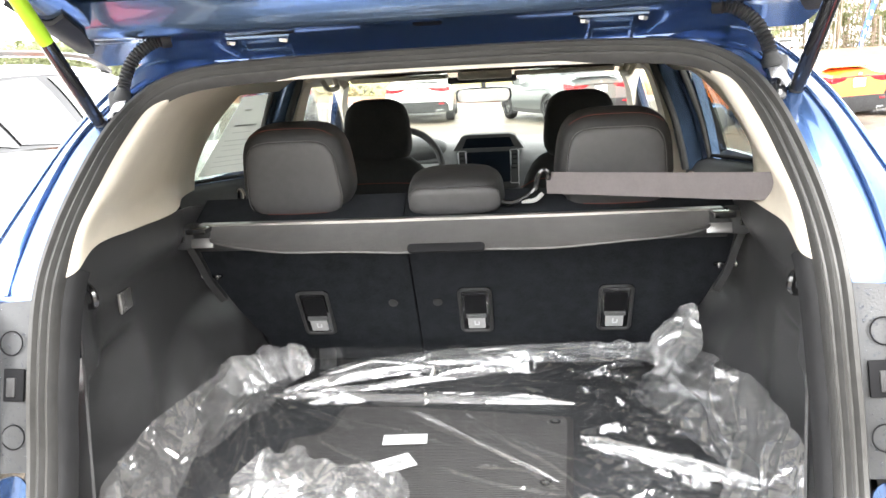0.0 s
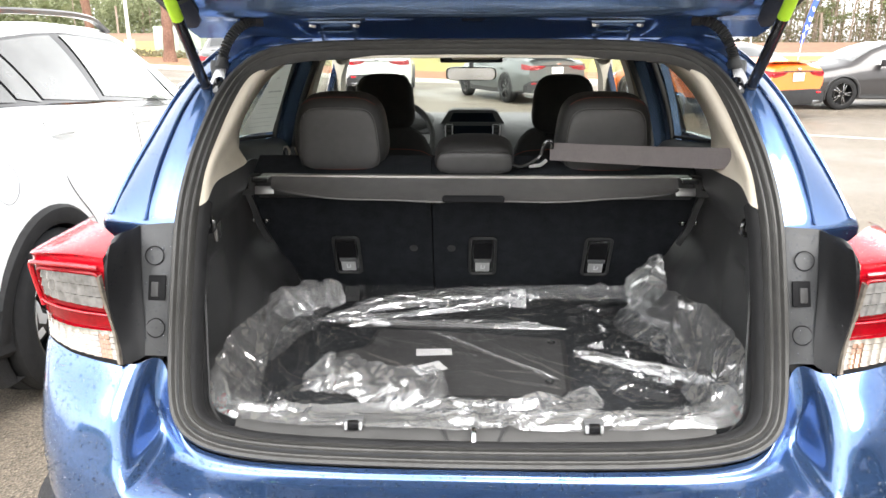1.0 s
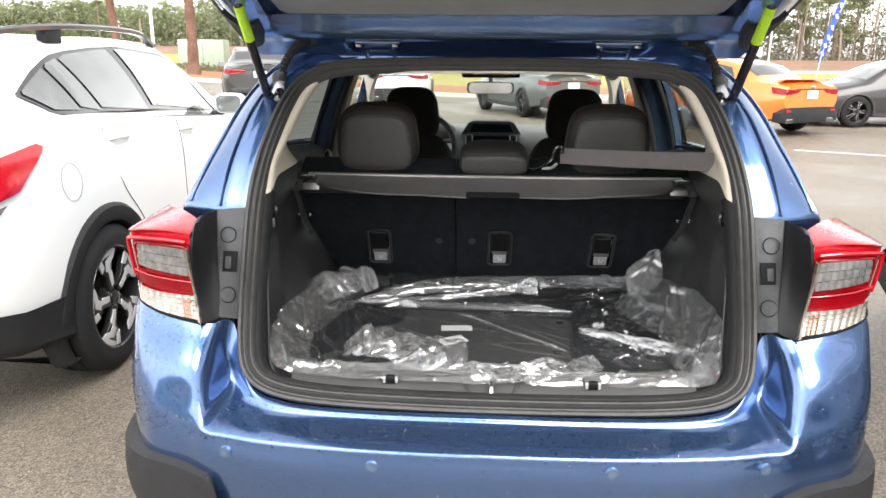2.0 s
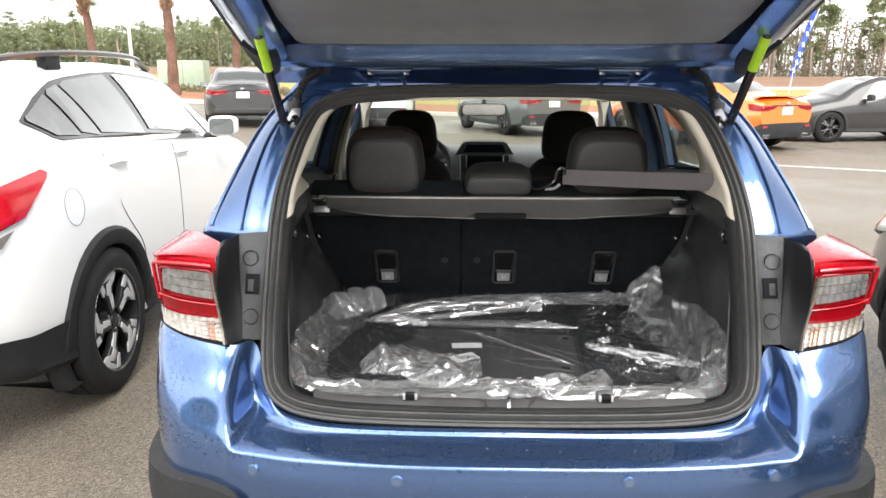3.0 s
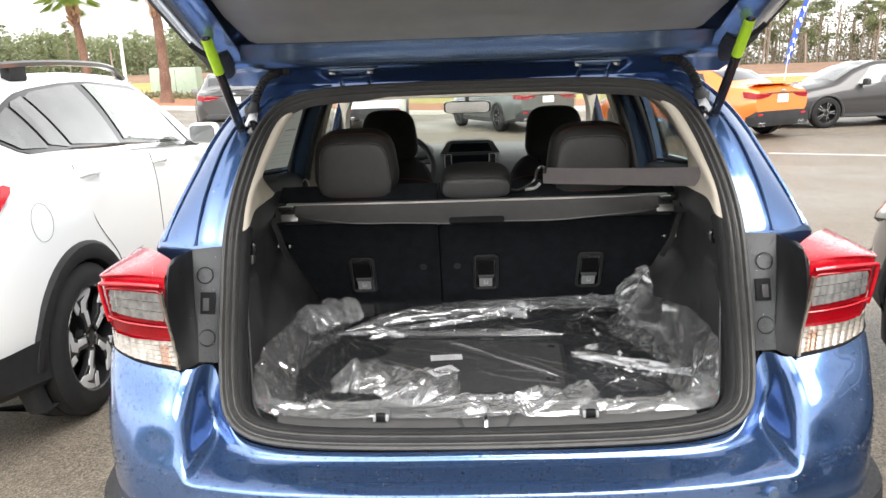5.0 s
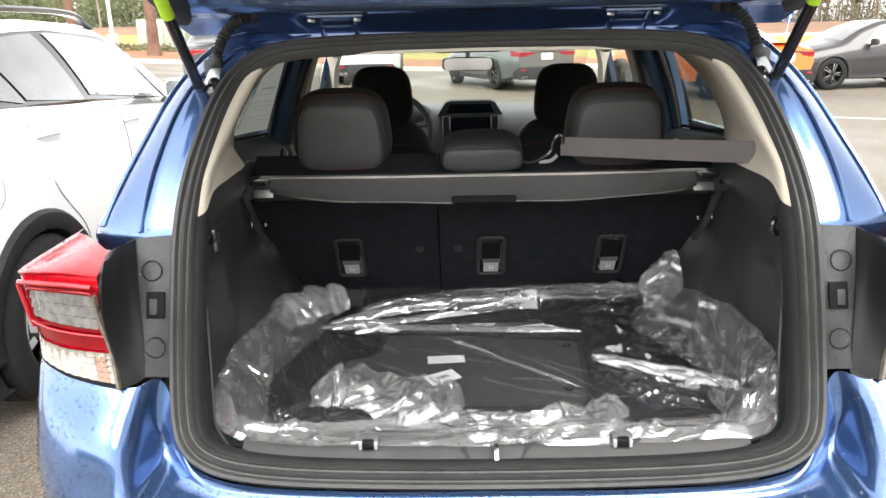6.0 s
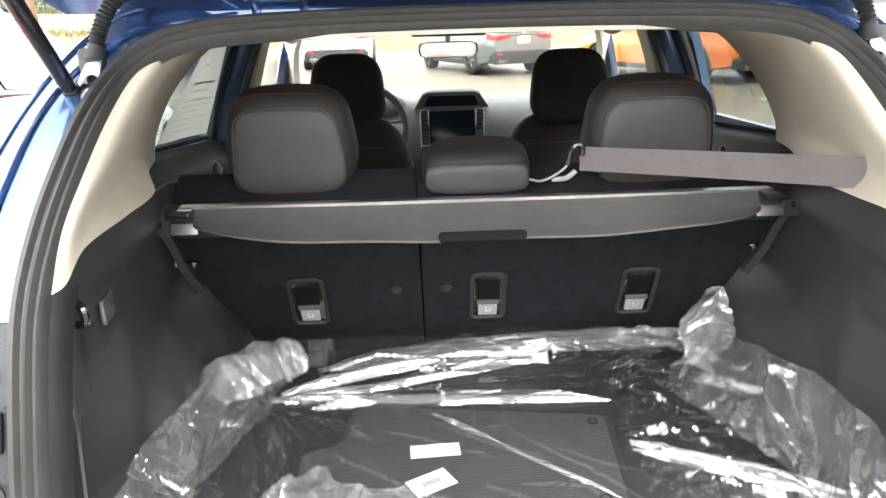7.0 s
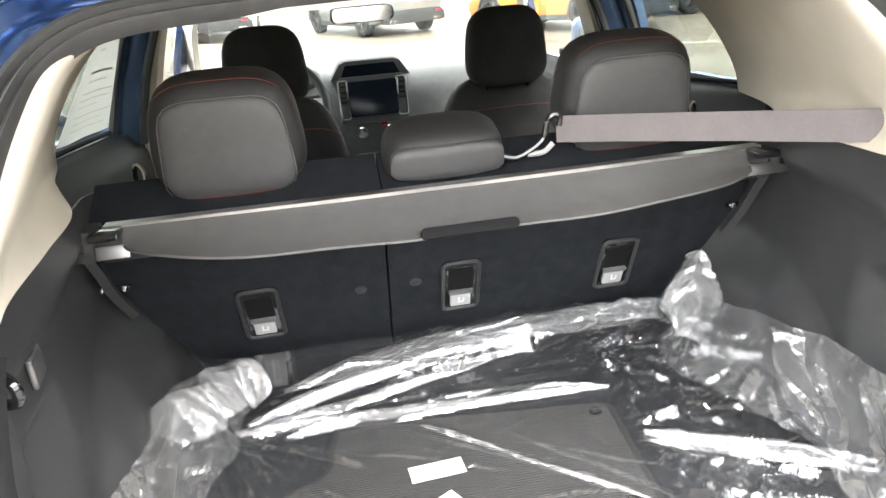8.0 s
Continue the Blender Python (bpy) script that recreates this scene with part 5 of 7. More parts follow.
for side in (1, -1):
    # ribbed wiring boot
    line = spline([(side * 0.478, 0.655, 1.503), (side * 0.500, 0.642, 1.497), (side * 0.532, 0.628, 1.474), (side * 0.553, 0.618, 1.436), (side * 0.562, 0.614, 1.398)], 56)
    bm = bmesh.new()
    rings = []
    for k, p in enumerate(line):
        r = 0.0105 + (0.0020 if k % 2 else -0.0012)
        if k < 10:
            r = 0.015 + 0.002 * (10 - k) / 10
        if k > 47:
            r = 0.0105 + 0.0011 * (k - 47)
        w = line[min(k + 1, 55)] - line[max(k - 1, 0)]
        w /= np.linalg.norm(w)
        a = np.cross(w, (0, 1, 0))
        a /= np.linalg.norm(a)
        b = np.cross(w, a)
        rings.append([bm.verts.new(p + r * (a * math.cos(t) + b * math.sin(t))) for t in np.linspace(0, 2 * math.pi, 12, endpoint=False)])
    for a, b in zip(rings, rings[1:]):
        for j in range(12):
            bm.faces.new((a[j], a[(j + 1) % 12], b[(j + 1) % 12], b[j]))
    bm.faces.new(rings[0]), bm.faces.new(rings[-1])
    boot = part("wiring_boot", bm, BLACK_PLASTIC, hero, "black ribbed rubber wiring boot")
    part("boot_collar", box((0.040, 0.030, 0.045), (side * 0.567, 0.616, 1.392), 0.01, turn=(-20, 0, side * -20)), DASH, boot)
    # gas strut
    a = np.array((side * 0.586, 0.575, 1.356))
    b = np.array((side * 0.602, 0.315, 1.706))
    d = (b - a) / np.linalg.norm(b - a)
    L = np.linalg.norm(b - a)
    strut = part("gas_strut", tube([a + d * 0.01, a + d * 0.03, a + d * 0.20, a + d * 0.40], 0.0115, 14), BLACK_GLOSS, hero, "black gas strut holding up the tailgate")
    part("strut_rod", tube([a + d * 0.395, b], 0.0045, 8), CHROME, strut)
    part("strut_collar", tube([a + d * 0.385, a + d * 0.408], 0.0125, 14), BLACK_PLASTIC, strut)
    part("strut_label", tube([a + d * 0.175, a + d * 0.268], 0.0121, 14), LIME, strut, "lime green printed label")
    part("ball_end", pillow(0.026, 0.026, 0.026, tuple(a), power=2.2, n=8), BLACK_PLASTIC, strut)
    br = slab([(-0.02, -0.03), (0.012, -0.034), (0.022, 0.0), (0.016, 0.034), (-0.012, 0.030)], 0.006, pose(side * 0.563, 0.582, 1.368, 55, 0, side * 20), 0.002)
    mount = part("strut_mount", br, STEEL, hero, "black and steel strut mount")
    part("mount_foot", pillow(0.03, 0.03, 0.05, (side * 0.556, 0.572, 1.357), (-30, 0, 0), 2.6, 8), BLACK_GLOSS, mount)


# ---- the blue crossover: inside ----
for side in (1, -1):
    ivory = [
        [(0.538, 0.314, 1.146), (0.522, 0.334, 1.157), (0.524, 0.402, 1.182), (0.545, 0.576, 1.172), (0.571, 0.759, 1.163), (0.665, 0.98, 1.156), (0.722, 1.17, 1.146)],
        [(0.538, 0.361, 1.212), (0.519, 0.384, 1.22), (0.543, 0.497, 1.225), (0.581, 0.644, 1.212), (0.619, 0.818, 1.202), (0.675, 1.02, 1.195), (0.722, 1.19, 1.19)],
        [(0.526, 0.425, 1.279), (0.504, 0.461, 1.281), (0.534, 0.569, 1.273), (0.577, 0.714, 1.264), (0.621, 0.878, 1.255), (0.662, 1.06, 1.25), (0.705, 1.215, 1.245)],
        [(0.504, 0.493, 1.339), (0.484, 0.525, 1.342), (0.514, 0.631, 1.332), (0.56, 0.786, 1.325), (0.601, 0.948, 1.318), (0.632, 1.11, 1.312), (0.675, 1.25, 1.308)],
        [(0.478, 0.547, 1.387), (0.46, 0.576, 1.39), (0.489, 0.685, 1.381), (0.531, 0.837, 1.375), (0.568, 0.999, 1.369), (0.592, 1.15, 1.364), (0.636, 1.285, 1.362)],
        [(0.426, 0.589, 1.421), (0.411, 0.631, 1.426), (0.435, 0.755, 1.424), (0.472, 0.897, 1.42), (0.508, 1.049, 1.417), (0.535, 1.19, 1.414), (0.59, 1.31, 1.412)],
    ]
    part("pillar_trim", surface(flip(ivory, side), 44, 30, 0.004), IVORY, hero, "ivory moulded rear pillar trim")
    grid = []
    for v in np.linspace(0, 1, 46):
        row = []
        for u in np.linspace(0, 1, 56):
            y0 = 0.268 + 0.09 * (1 - v)
            y = y0 + (1.075 - y0) * u ** 1.15
            top = float(np.interp(y, [0.34, 0.36, 0.42, 0.58, 0.76, 0.90, 1.08], [1.134, 1.146, 1.176, 1.168, 1.162, 1.150, 1.120]))
            z = 0.665 + (top - 0.665) * (1 - v)
            wall = float(np.interp(y, [0.26, 0.34, 0.42, 0.58, 0.76, 0.90, 1.08], [0.532, 0.540, 0.548, 0.560, 0.580, 0.602, 0.615]))
            pocket = 0.095 * ease((0.985 + 0.10 * (y - 0.34) - z) / 0.05) * ease((y - y0 - 0.004) / 0.030) * min(1.0, max(0.0, (0.60 - y) / 0.20))
            arch_in = 0.055 * ease((0.93 - 0.5 * max(0, 0.80 - y) - z) / 0.12) * ease((y - 0.60) / 0.09) + 0.055 * ease((0.96 - z) / 0.26) * ease((y - 0.78) / 0.20)
            sill_in = 0.030 * ease((0.76 - z) / 0.08)
            row.append((side * (wall + pocket - arch_in - sill_in + 0.030 * ease((1.11 - z) / 0.06) * ease((y - 0.36) / 0.10)), y, z))
        grid.append(row)
    trim = part("cargo_side_trim", sheet(grid, 0.004), CARGO_TRIM, hero, "black grained cargo side trim with a moulded recess")
    part("tie_hook", sweep(spline([(side * 0.545, 0.385, 1.122), (side * 0.525, 0.372, 1.112), (side * 0.525, 0.372, 1.092), (side * 0.550, 0.388, 1.082)], 12), circle(0.006, 8)), BLACK_GLOSS, trim, "black tie-down hook")
    part("belt_channel", sweep(spline([(side * 0.612, 0.880, 1.070), (side * 0.604, 0.905, 1.020), (side * 0.600, 0.940, 0.960), (side * 0.585, 0.975, 0.900)], 24), [(-0.012, -0.003), (0.0, 0.006), (0.012, -0.003)], False, (-side, -0.5, 0)), BLACK_PLASTIC, trim, "curved moulding beside the seat")
    # body frame between seal and trim
    order = sorted((k for k in range(len(RING)) if side * RING[k][0] >= -0.001 and RING[k][2] < 1.17), key=lambda k: k if side > 0 else -(k or len(RING)))
    part("jamb_trim", sheet([[inset(RING, d, a)[k] for k in order] for d, a in ((0.028, -0.004), (0.036, -0.006), (0.042, -0.010), (0.046, -0.018), (0.048, -0.028), (0.048, -0.042))], 0.003), CLADDING, hero)
    # door cards, sash and pillar trims
    card = [[(0.735, 1.06, 1.158), (0.745, 1.30, 1.140), (0.755, 1.75, 1.100), (0.765, 2.40, 1.075), (0.77, 3.00, 1.07)],
            [(0.715, 1.06, 1.135), (0.710, 1.30, 1.110), (0.715, 1.75, 1.070), (0.725, 2.40, 1.045), (0.73, 3.00, 1.04)],
            [(0.690, 1.06, 1.00), (0.680, 1.30, 0.98), (0.690, 1.75, 0.96), (0.700, 2.40, 0.94), (0.71, 3.00, 0.94)],
            [(0.720, 1.06, 0.50), (0.720, 1.30, 0.46), (0.730, 1.75, 0.44), (0.730, 2.40, 0.42), (0.73, 3.00, 0.42)]]
    part("door_card", surface(flip(card, side), 40, 20, 0.01), CLADDING, hero, "black door trim")
    part("window_ledge", surface(flip([[(0.74, 1.06, 1.158), (0.75, 1.30, 1.140), (0.76, 1.75, 1.100), (0.77, 2.40, 1.075), (0.775, 3.00, 1.07)],
                                       [(0.835, 1.06, 1.110), (0.838, 1.30, 1.105), (0.84, 1.75, 1.08), (0.83, 2.40, 1.04), (0.82, 3.00, 1.01)]], side), 30, 4, 0.006), BLACK_PLASTIC, hero)
    part("window_channel", sweep([(side * x, y, z) for x, y, z in spline([(0.742, 1.10, 1.165), (0.750, 1.30, 1.149), (0.760, 1.75, 1.106)], 20)], circle(0.006, 6)), BLACK, hero)
    part("door_sash", sweep([(side * x, y, z) for x, y, z in spline([(0.775, 1.735, 1.09), (0.745, 1.735, 1.22), (0.700, 1.730, 1.36), (0.670, 1.725, 1.43)], 14)], [(-0.042, -0.012), (0.042, -0.012), (0.042, 0.012), (-0.042, 0.012)], False, (side * 0.8, 0, 0.6)), BLUE_HIGHLIT, hero, "blue painted door sash")
    jamb = []
    for x, z in ((0.760, 1.06), (0.748, 1.12), (0.722, 1.22), (0.692, 1.30), (0.655, 1.385), (0.635, 1.43)):
        jamb.append([(side * (x + d), y, z) for d, y in ((0.020, 1.700), (0.004, 1.712), (-0.010, 1.742), (-0.040, 1.752), (-0.066, 1.770), (-0.072, 1.80))])
    part("door_jamb", surface(jamb, 20, 16, 0.004), BLUE_HIGHLIT, hero, "dark blue painted door jamb")
    part("jamb_seal", sweep(spline([(p[4][0], p[4][1] - 0.008, p[4][2]) for p in jamb], 20), circle(0.011, 8)), RUBBER, hero, "black rubber door seal")
    part("window_seal", sweep(spline([(p[1][0], p[1][1] - 0.006, p[1][2]) for p in jamb], 20), circle(0.010, 8)), RUBBER, hero)
    part("door_sash_rear", sweep([(side * x, y, z) for x, y, z in spline([(0.755, 1.175, 1.150), (0.725, 1.215, 1.24), (0.680, 1.26, 1.33), (0.645, 1.30, 1.40)], 14)], [(-0.012, -0.008), (0.012, -0.008), (0.012, 0.008), (-0.012, 0.008)], False, (side * 0.8, 0, 0.6)), BLACK, hero)
    part("middle_pillar_trim", sweep([(side * x, y, z) for x, y, z in spline([(0.690, 1.85, 0.95), (0.680, 1.85, 1.10), (0.645, 1.845, 1.25), (0.600, 1.84, 1.38), (0.57, 1.835, 1.42)], 16)], [(-0.065, -0.014), (0.065, -0.014), (0.05, 0.02), (-0.05, 0.02)], False, (-side * 0.8, 0, 0.4)), IVORY, hero, "ivory middle pillar trim")
    part("front_pillar_trim", sweep([(side * x, y, z) for x, y, z in spline([(0.735, 3.05, 1.06), (0.70, 2.84, 1.19), (0.655, 2.62, 1.32), (0.60, 2.45, 1.405)], 16)], [(-0.05, -0.016), (0.05, -0.016), (0.035, 0.02), (-0.035, 0.02)], False, (-side * 0.8, 0, 0.5)), IVORY, hero, "ivory front pillar trim")
    part("grab_handle", sweep([(side * x, y, z) for x, y, z in spline([(0.560, 1.98, 1.405), (0.545, 2.00, 1.375), (0.545, 2.14, 1.375), (0.560, 2.16, 1.405)], 16)], circle(0.010, 8)), IVORY, hero)
    part("roof_rail_trim", sheet([[(side * x, y, z) for y in np.linspace(1.22, 2.50, 16)] for x, z in ((0.56, 1.422), (0.60, 1.415), (0.645, 1.385), (0.655, 1.39))], 0.004), IVORY, hero)
    belt_drop = spline([(side * 0.680, 1.862, 1.330), (side * 0.70, 1.870, 1.10), (side * 0.66, 1.90, 0.70)], 12)
    part("front_belt", sweep(belt_drop, [(-0.0235, -0.001), (0.0235, -0.001), (0.0235, 0.001), (-0.0235, 0.001)], False, (-side, 0, 0)), BELT, hero)

liner = [[(x, y, z + 0.012 * (1 - (x / 0.58) ** 2)) for x in np.linspace(-w, w, 17)] for y, z, w in
         ((0.610, 1.414, 0.42), (0.70, 1.420, 0.47), (1.0, 1.424, 0.55), (1.4, 1.428, 0.60), (1.9, 1.428, 0.61), (2.3, 1.415, 0.60), (2.46, 1.400, 0.58), (2.50, 1.410, 0.58))]
part("headliner", sheet(liner, 0.006), HEADLINER, hero, "ivory cloth headliner")
part("overhead_console", box((0.22, 0.16, 0.035), (0.02, 2.38, 1.392), 0.012), IVORY, hero)
part("camera_cover", box((0.30, 0.10, 0.03), (0.0, 2.55, 1.372), 0.010), BLACK_PLASTIC, hero)
for side in (1, -1):
    part("sun_visor", box((0.40, 0.16, 0.02), (side * 0.34, 2.42, 1.392), 0.009), IVORY, hero)
mirror = part("rear_view_mirror", pillow(0.250, 0.034, 0.068, (0.0, 2.625, 1.302), (6, 0, 0), 5.0, 14), BLACK_GLOSS, hero, "black rear-view mirror")
part("mirror_face", slab(rounded(0.232, 0.056, 0.022), 0.003, pose(0, 2.6065, 1.3005, 89.5, 0, 0)), CHROME, mirror)
part("mirror_stem", tube([(0, 2.635, 1.325), (0, 2.65, 1.37)], 0.011, 8), BLACK_PLASTIC, mirror)

part("cargo_floor", slab([(-0.585, 0.255), (0.585, 0.255), (0.60, 0.50), (0.56, 0.70), (0.535, 1.10), (-0.535, 1.10), (-0.56, 0.70), (-0.60, 0.50)], 0.04, pose(0, 0, 0.650), 0.004), CARPET, hero, "black carpeted cargo floor")
part("cabin_floor", slab([(-0.78, 1.10), (0.78, 1.10), (0.78, 3.2), (-0.78, 3.2)], 0.03, pose(0, 0, 0.335)), CARPET, hero)

# rear bench
SLOPE = math.degrees(math.atan2(0.47, 1.0))
bench = part("rear_bench", box((1.16, 0.46, 0.20), (0, 1.36, 0.66), 0.05), SEAT_CLOTH, hero, "black rear bench seat")


def on_back(x, z, out=0.0):
    """A point on the rear face of the seat back, out towards the tailgate."""
    return np.array((x, 1.071 - 0.47 * (z - 0.73), z)) + out * np.array((0, -0.905, -0.425))


def back_slab(outline, thick, out=0.0, bevel=0.006):
    """An outline [(x, z)] on the seat back, raised towards the tailgate."""
    bm = slab([(x, (z - 0.73) / 0.905) for x, z in outline], thick, None, bevel)
    c, s = 0.905, 0.425
    bm.transform(Matrix(((1, 0, 0, 0), (0, -s, -c, 1.071), (0, c, -s, 0.73), (0, 0, 0, 1))) @ pose(0, 0, out))
    return bm


left = [(-0.500, 0.675), (-0.1150, 0.675), (-0.1150, 1.105), (-0.60, 1.105), (-0.612, 1.06), (-0.605, 0.96), (-0.570, 0.86), (-0.525, 0.77)]
right = [(0.500, 0.675), (0.525, 0.77), (0.570, 0.86), (0.605, 0.96), (0.612, 1.06), (0.60, 1.105), (-0.1125, 1.105), (-0.1125, 0.675)]
for outline, name in ((left, "backrest_narrow"), (right, "backrest_wide")):
    part(name, back_slab(outline, 0.10, -0.10), CARPET, bench, "black carpet-backed folding backrest")
    xs = [p[0] for p in outline]
    part("backrest_top", box((max(xs) - min(xs) - 0.02, 0.095, 0.045), ((max(xs) + min(xs)) / 2, 0.985, 1.094), 0.018), SEAT_CLOTH, bench)
for x in (-0.368, 0.032, 0.366):
    rel = part("release_recess", back_slab([(x + a, 0.848 + b * 0.905) for a, b in rounded(0.080, 0.146, 0.012)], 0.004, 0.0, 0.002), BLACK_GLOSS, bench, "black folding-release bezel")
    part("bezel_rim", sweep([on_back(x + a, 0.848 + b * 0.905, 0.005) for a, b in rounded(0.074, 0.140, 0.012)], circle(0.0045, 6), True, (0, -0.9, -0.4)), BLACK_PLASTIC, rel)
    part("release_well", back_slab([(x + a, 0.866 + b * 0.905) for a, b in rounded(0.052, 0.060, 0.006)], 0.002, 0.004, 0.0), BLACK, rel)
    part("release_bar", back_slab([(x + a, 0.835 + b * 0.905) for a, b in rounded(0.050, 0.010, 0.004)], 0.010, 0.003, 0.002), DASH, rel)
    tab = part("release_tab", back_slab([(x + a, 0.812 + b * 0.905) for a, b in rounded(0.042, 0.036, 0.003)], 0.007, 0.003, 0.002), GREY_TAB, rel, "pale grey release tab with a seat symbol")
    for dx, dz, w, h in ((-0.004, 0.002, 0.003, 0.014), (0.002, -0.003, 0.009, 0.003), (0.006, 0.002, 0.003, 0.009)):
        part("seat_symbol", back_slab([(x + dx + a, 0.812 + dz + b) for a, b in ((-w / 2, -h / 2), (w / 2, -h / 2), (w / 2, h / 2), (-w / 2, h / 2))], 0.0012, 0.0105, 0.0), SILVER_TRIM, tab)
for x in (-0.17, -0.06):
    part("tether_button", back_slab([(x + 0.012 * math.cos(t * 0.5236), 0.872 + 0.011 * math.sin(t * 0.5236)) for t in range(12)], 0.002, 0.0, 0.001), BLACK_PLASTIC, bench)
for side in (1, -1):
    pin = part("latch_pin", tube([(side * 0.575, 0.952, 0.966), (side * 0.625, 0.952, 0.966)], 0.0045, 8), BLACK_GLOSS, bench)
    for x in (0.585, 0.622):
        part("pin_clip", box((0.007, 0.014, 0.012), (side * x, 0.950, 0.966), 0.002), CHROME, pin)
    part("side_buckle", sweep(spline([(side * 0.53, 1.03, 1.118), (side * 0.53, 1.04, 1.150), (side * 0.545, 1.05, 1.160), (side * 0.55, 1.05, 1.118)], 10), circle(0.004, 6)), CHROME, bench)


def headrest(parent, x, y, z, w, d, h, tilt, inset_panel=True, name="headrest"):
    """A stuffed head restraint with a lighter rear panel, its seams and posts."""
    m = pose(x, y, z, tilt, 0, 0)
    b = pillow(w, d, h, power=3.6, n=22, taper=0.16)
    b.transform(m)
    hr = part(name, b, HEADREST if inset_panel else SEAT_CLOTH, parent, "black head restraint with a charcoal rear panel" if inset_panel else "black head restraint")
    if inset_panel:
        p = pillow(w * 0.82, 0.030, h * 0.84, power=5.0, n=18, taper=0.15)
        p.transform(m @ pose(0, -d / 2 + 0.0095, -h * 0.06))
        part("rear_panel", p, SEAT_GREY, hr)
        for wide, mat in ((0.415, COVER),):
            seam = []
            for a in np.linspace(radians(-42), radians(222), 40):
                c, q = math.cos(a), math.sin(a)
                k = 1 / (abs(c) ** 5 + abs(q) ** 5) ** 0.2
                seam.append(tuple(m @ Vector((c * k * w * wide * (1 - 0.15 * (q * k + 1) / 2), -d / 2 + 0.001, -h * 0.06 + q * k * h * 0.425))))
            part("seam", sweep(seam, circle(0.0010, 5)), mat, hr)
        piping = [tuple(m @ Vector((t * w * 0.36, -d * 0.30, h * (0.478 - 0.10 * abs(t) ** 4)))) for t in np.linspace(-1, 1, 24)]
        part("red_piping", sweep(piping, circle(0.0007, 5)), THREAD, hr)
    for s in (-1, 1):
        part("post", tube([tuple(m @ Vector((s * w * 0.24, 0, -h / 2 + 0.02))), tuple(m @ Vector((s * w * 0.24, 0.01, -h / 2 - 0.05)))], 0.006, 8), CHROME, hr)
    return hr


for x in (-0.362, 0.354):
    hr = headrest(bench, x, 0.975, 1.220, 0.275, 0.125, 0.205, 8)
    part("red_stitching", sweep(spline([(x - 0.07, 0.925, 1.119), (x, 0.921, 1.1185), (x + 0.07, 0.925, 1.119)], 10), circle(0.0009, 5)), THREAD, hr)
b = pillow(0.228, 0.13, 0.095, (0.004, 0.945, 1.158), (14, 0, 0), 3.4, 18, 0.12)
mid = part("middle_headrest", b, HEADREST, bench, "low black middle head restraint")
b = pillow(0.205, 0.03, 0.062, (0.004, 0.890, 1.145), (14, 0, 0), 4.5, 14, 0.05)
part("rear_panel", b, SEAT_GREY, mid)

# belt drawn across to its hook
ribbon = spline([(0.205, 0.905, 1.172), (0.30, 0.845, 1.176), (0.42, 0.740, 1.186), (0.530, 0.592, 1.204), (0.585, 0.520, 1.213)], 30)
part("rear_belt", sweep(ribbon, [(-0.0009, -0.0235), (0.0009, -0.0235), (0.0009, 0.0235), (-0.0009, 0.0235)], False, (0.04, 0.0, 1)), BELT, hero, "grey belt webbing pulled across the rear seat")
hook = part("belt_tongue", sweep(spline([(0.105, 0.905, 1.134), (0.130, 0.902, 1.130), (0.158, 0.900, 1.142), (0.180, 0.900, 1.160), (0.186, 0.898, 1.186), (0.196, 0.896, 1.200), (0.208, 0.896, 1.196), (0.208, 0.898, 1.180)], 34), circle(0.0058, 8)), BLACK_GLOSS, hero, "black hooked belt tongue")
part("tongue_plate", sweep(spline([(0.150, 0.899, 1.134), (0.178, 0.897, 1.136), (0.196, 0.897, 1.150)], 12), circle(0.005, 6)), GREY_TAB, hook)

# front seats
for x in (-0.345, 0.352):
    seat = part("front_seat", pillow(0.52, 0.17, 0.66, (x, 1.80, 0.81), (-12, 0, 0), 4.0, 24, 0.28), SEAT_CLOTH, hero, "black front seat with red-orange stitching")
    headrest(seat, x, 1.86 if x < 0 else 1.80, 1.222, 0.255, 0.11, 0.225, -4, False)
    part("seat_cushion", box((0.50, 0.50, 0.18), (x, 2.10, 0.58), 0.06), SEAT_CLOTH, seat)
    part("back_panel", pillow(0.36, 0.05, 0.46, (x, 1.735, 0.80), (-12, 0, 0), 5.0, 16, 0.25), SEAT_CLOTH, seat)
    part("red_seam", sweep(spline([(x - 0.20, 1.762, 1.02), (x - 0.12, 1.742, 1.052), (x + 0.12, 1.742, 1.052), (x + 0.20, 1.762, 1.02)], 16), circle(0.0012, 5)), THREAD, seat)

# dashboard
dash_rows = []
for x in np.linspace(-0.74, 0.74, 33):
    b = 0.045 * math.exp(-((x + 0.37) / 0.22) ** 2)
    dash_rows.append([(x, 2.72, 0.62), (x, 2.66, 0.80), (x, 2.665, 0.93), (x, 2.70, 1.005 + b * 0.5), (x, 2.78, 1.046 + b), (x, 2.95, 1.060 + 0.3 * b), (x, 3.16, 1.062)])
dash = part("dashboard", surface(dash_rows, 30, 66, 0.02), DASH, hero, "charcoal soft-touch dashboard")
part("display_bezel", slab(rounded(0.272, 0.190, 0.016), 0.02, pose(0.010, 2.648, 0.965, 78, 0, 0), 0.005), BLACK_PLASTIC, dash, "black centre panel with silver edges")
part("display", slab(rounded(0.200, 0.140, 0.008), 0.006, pose(0.010, 2.627, 0.975, 78, 0, 0), 0.002), SCREEN, dash, "dark touch display")
part("display_strip", slab(rounded(0.196, 0.030, 0.006), 0.006, pose(0.010, 2.642, 0.897, 78, 0, 0), 0.002), BLACK_GLOSS, dash)
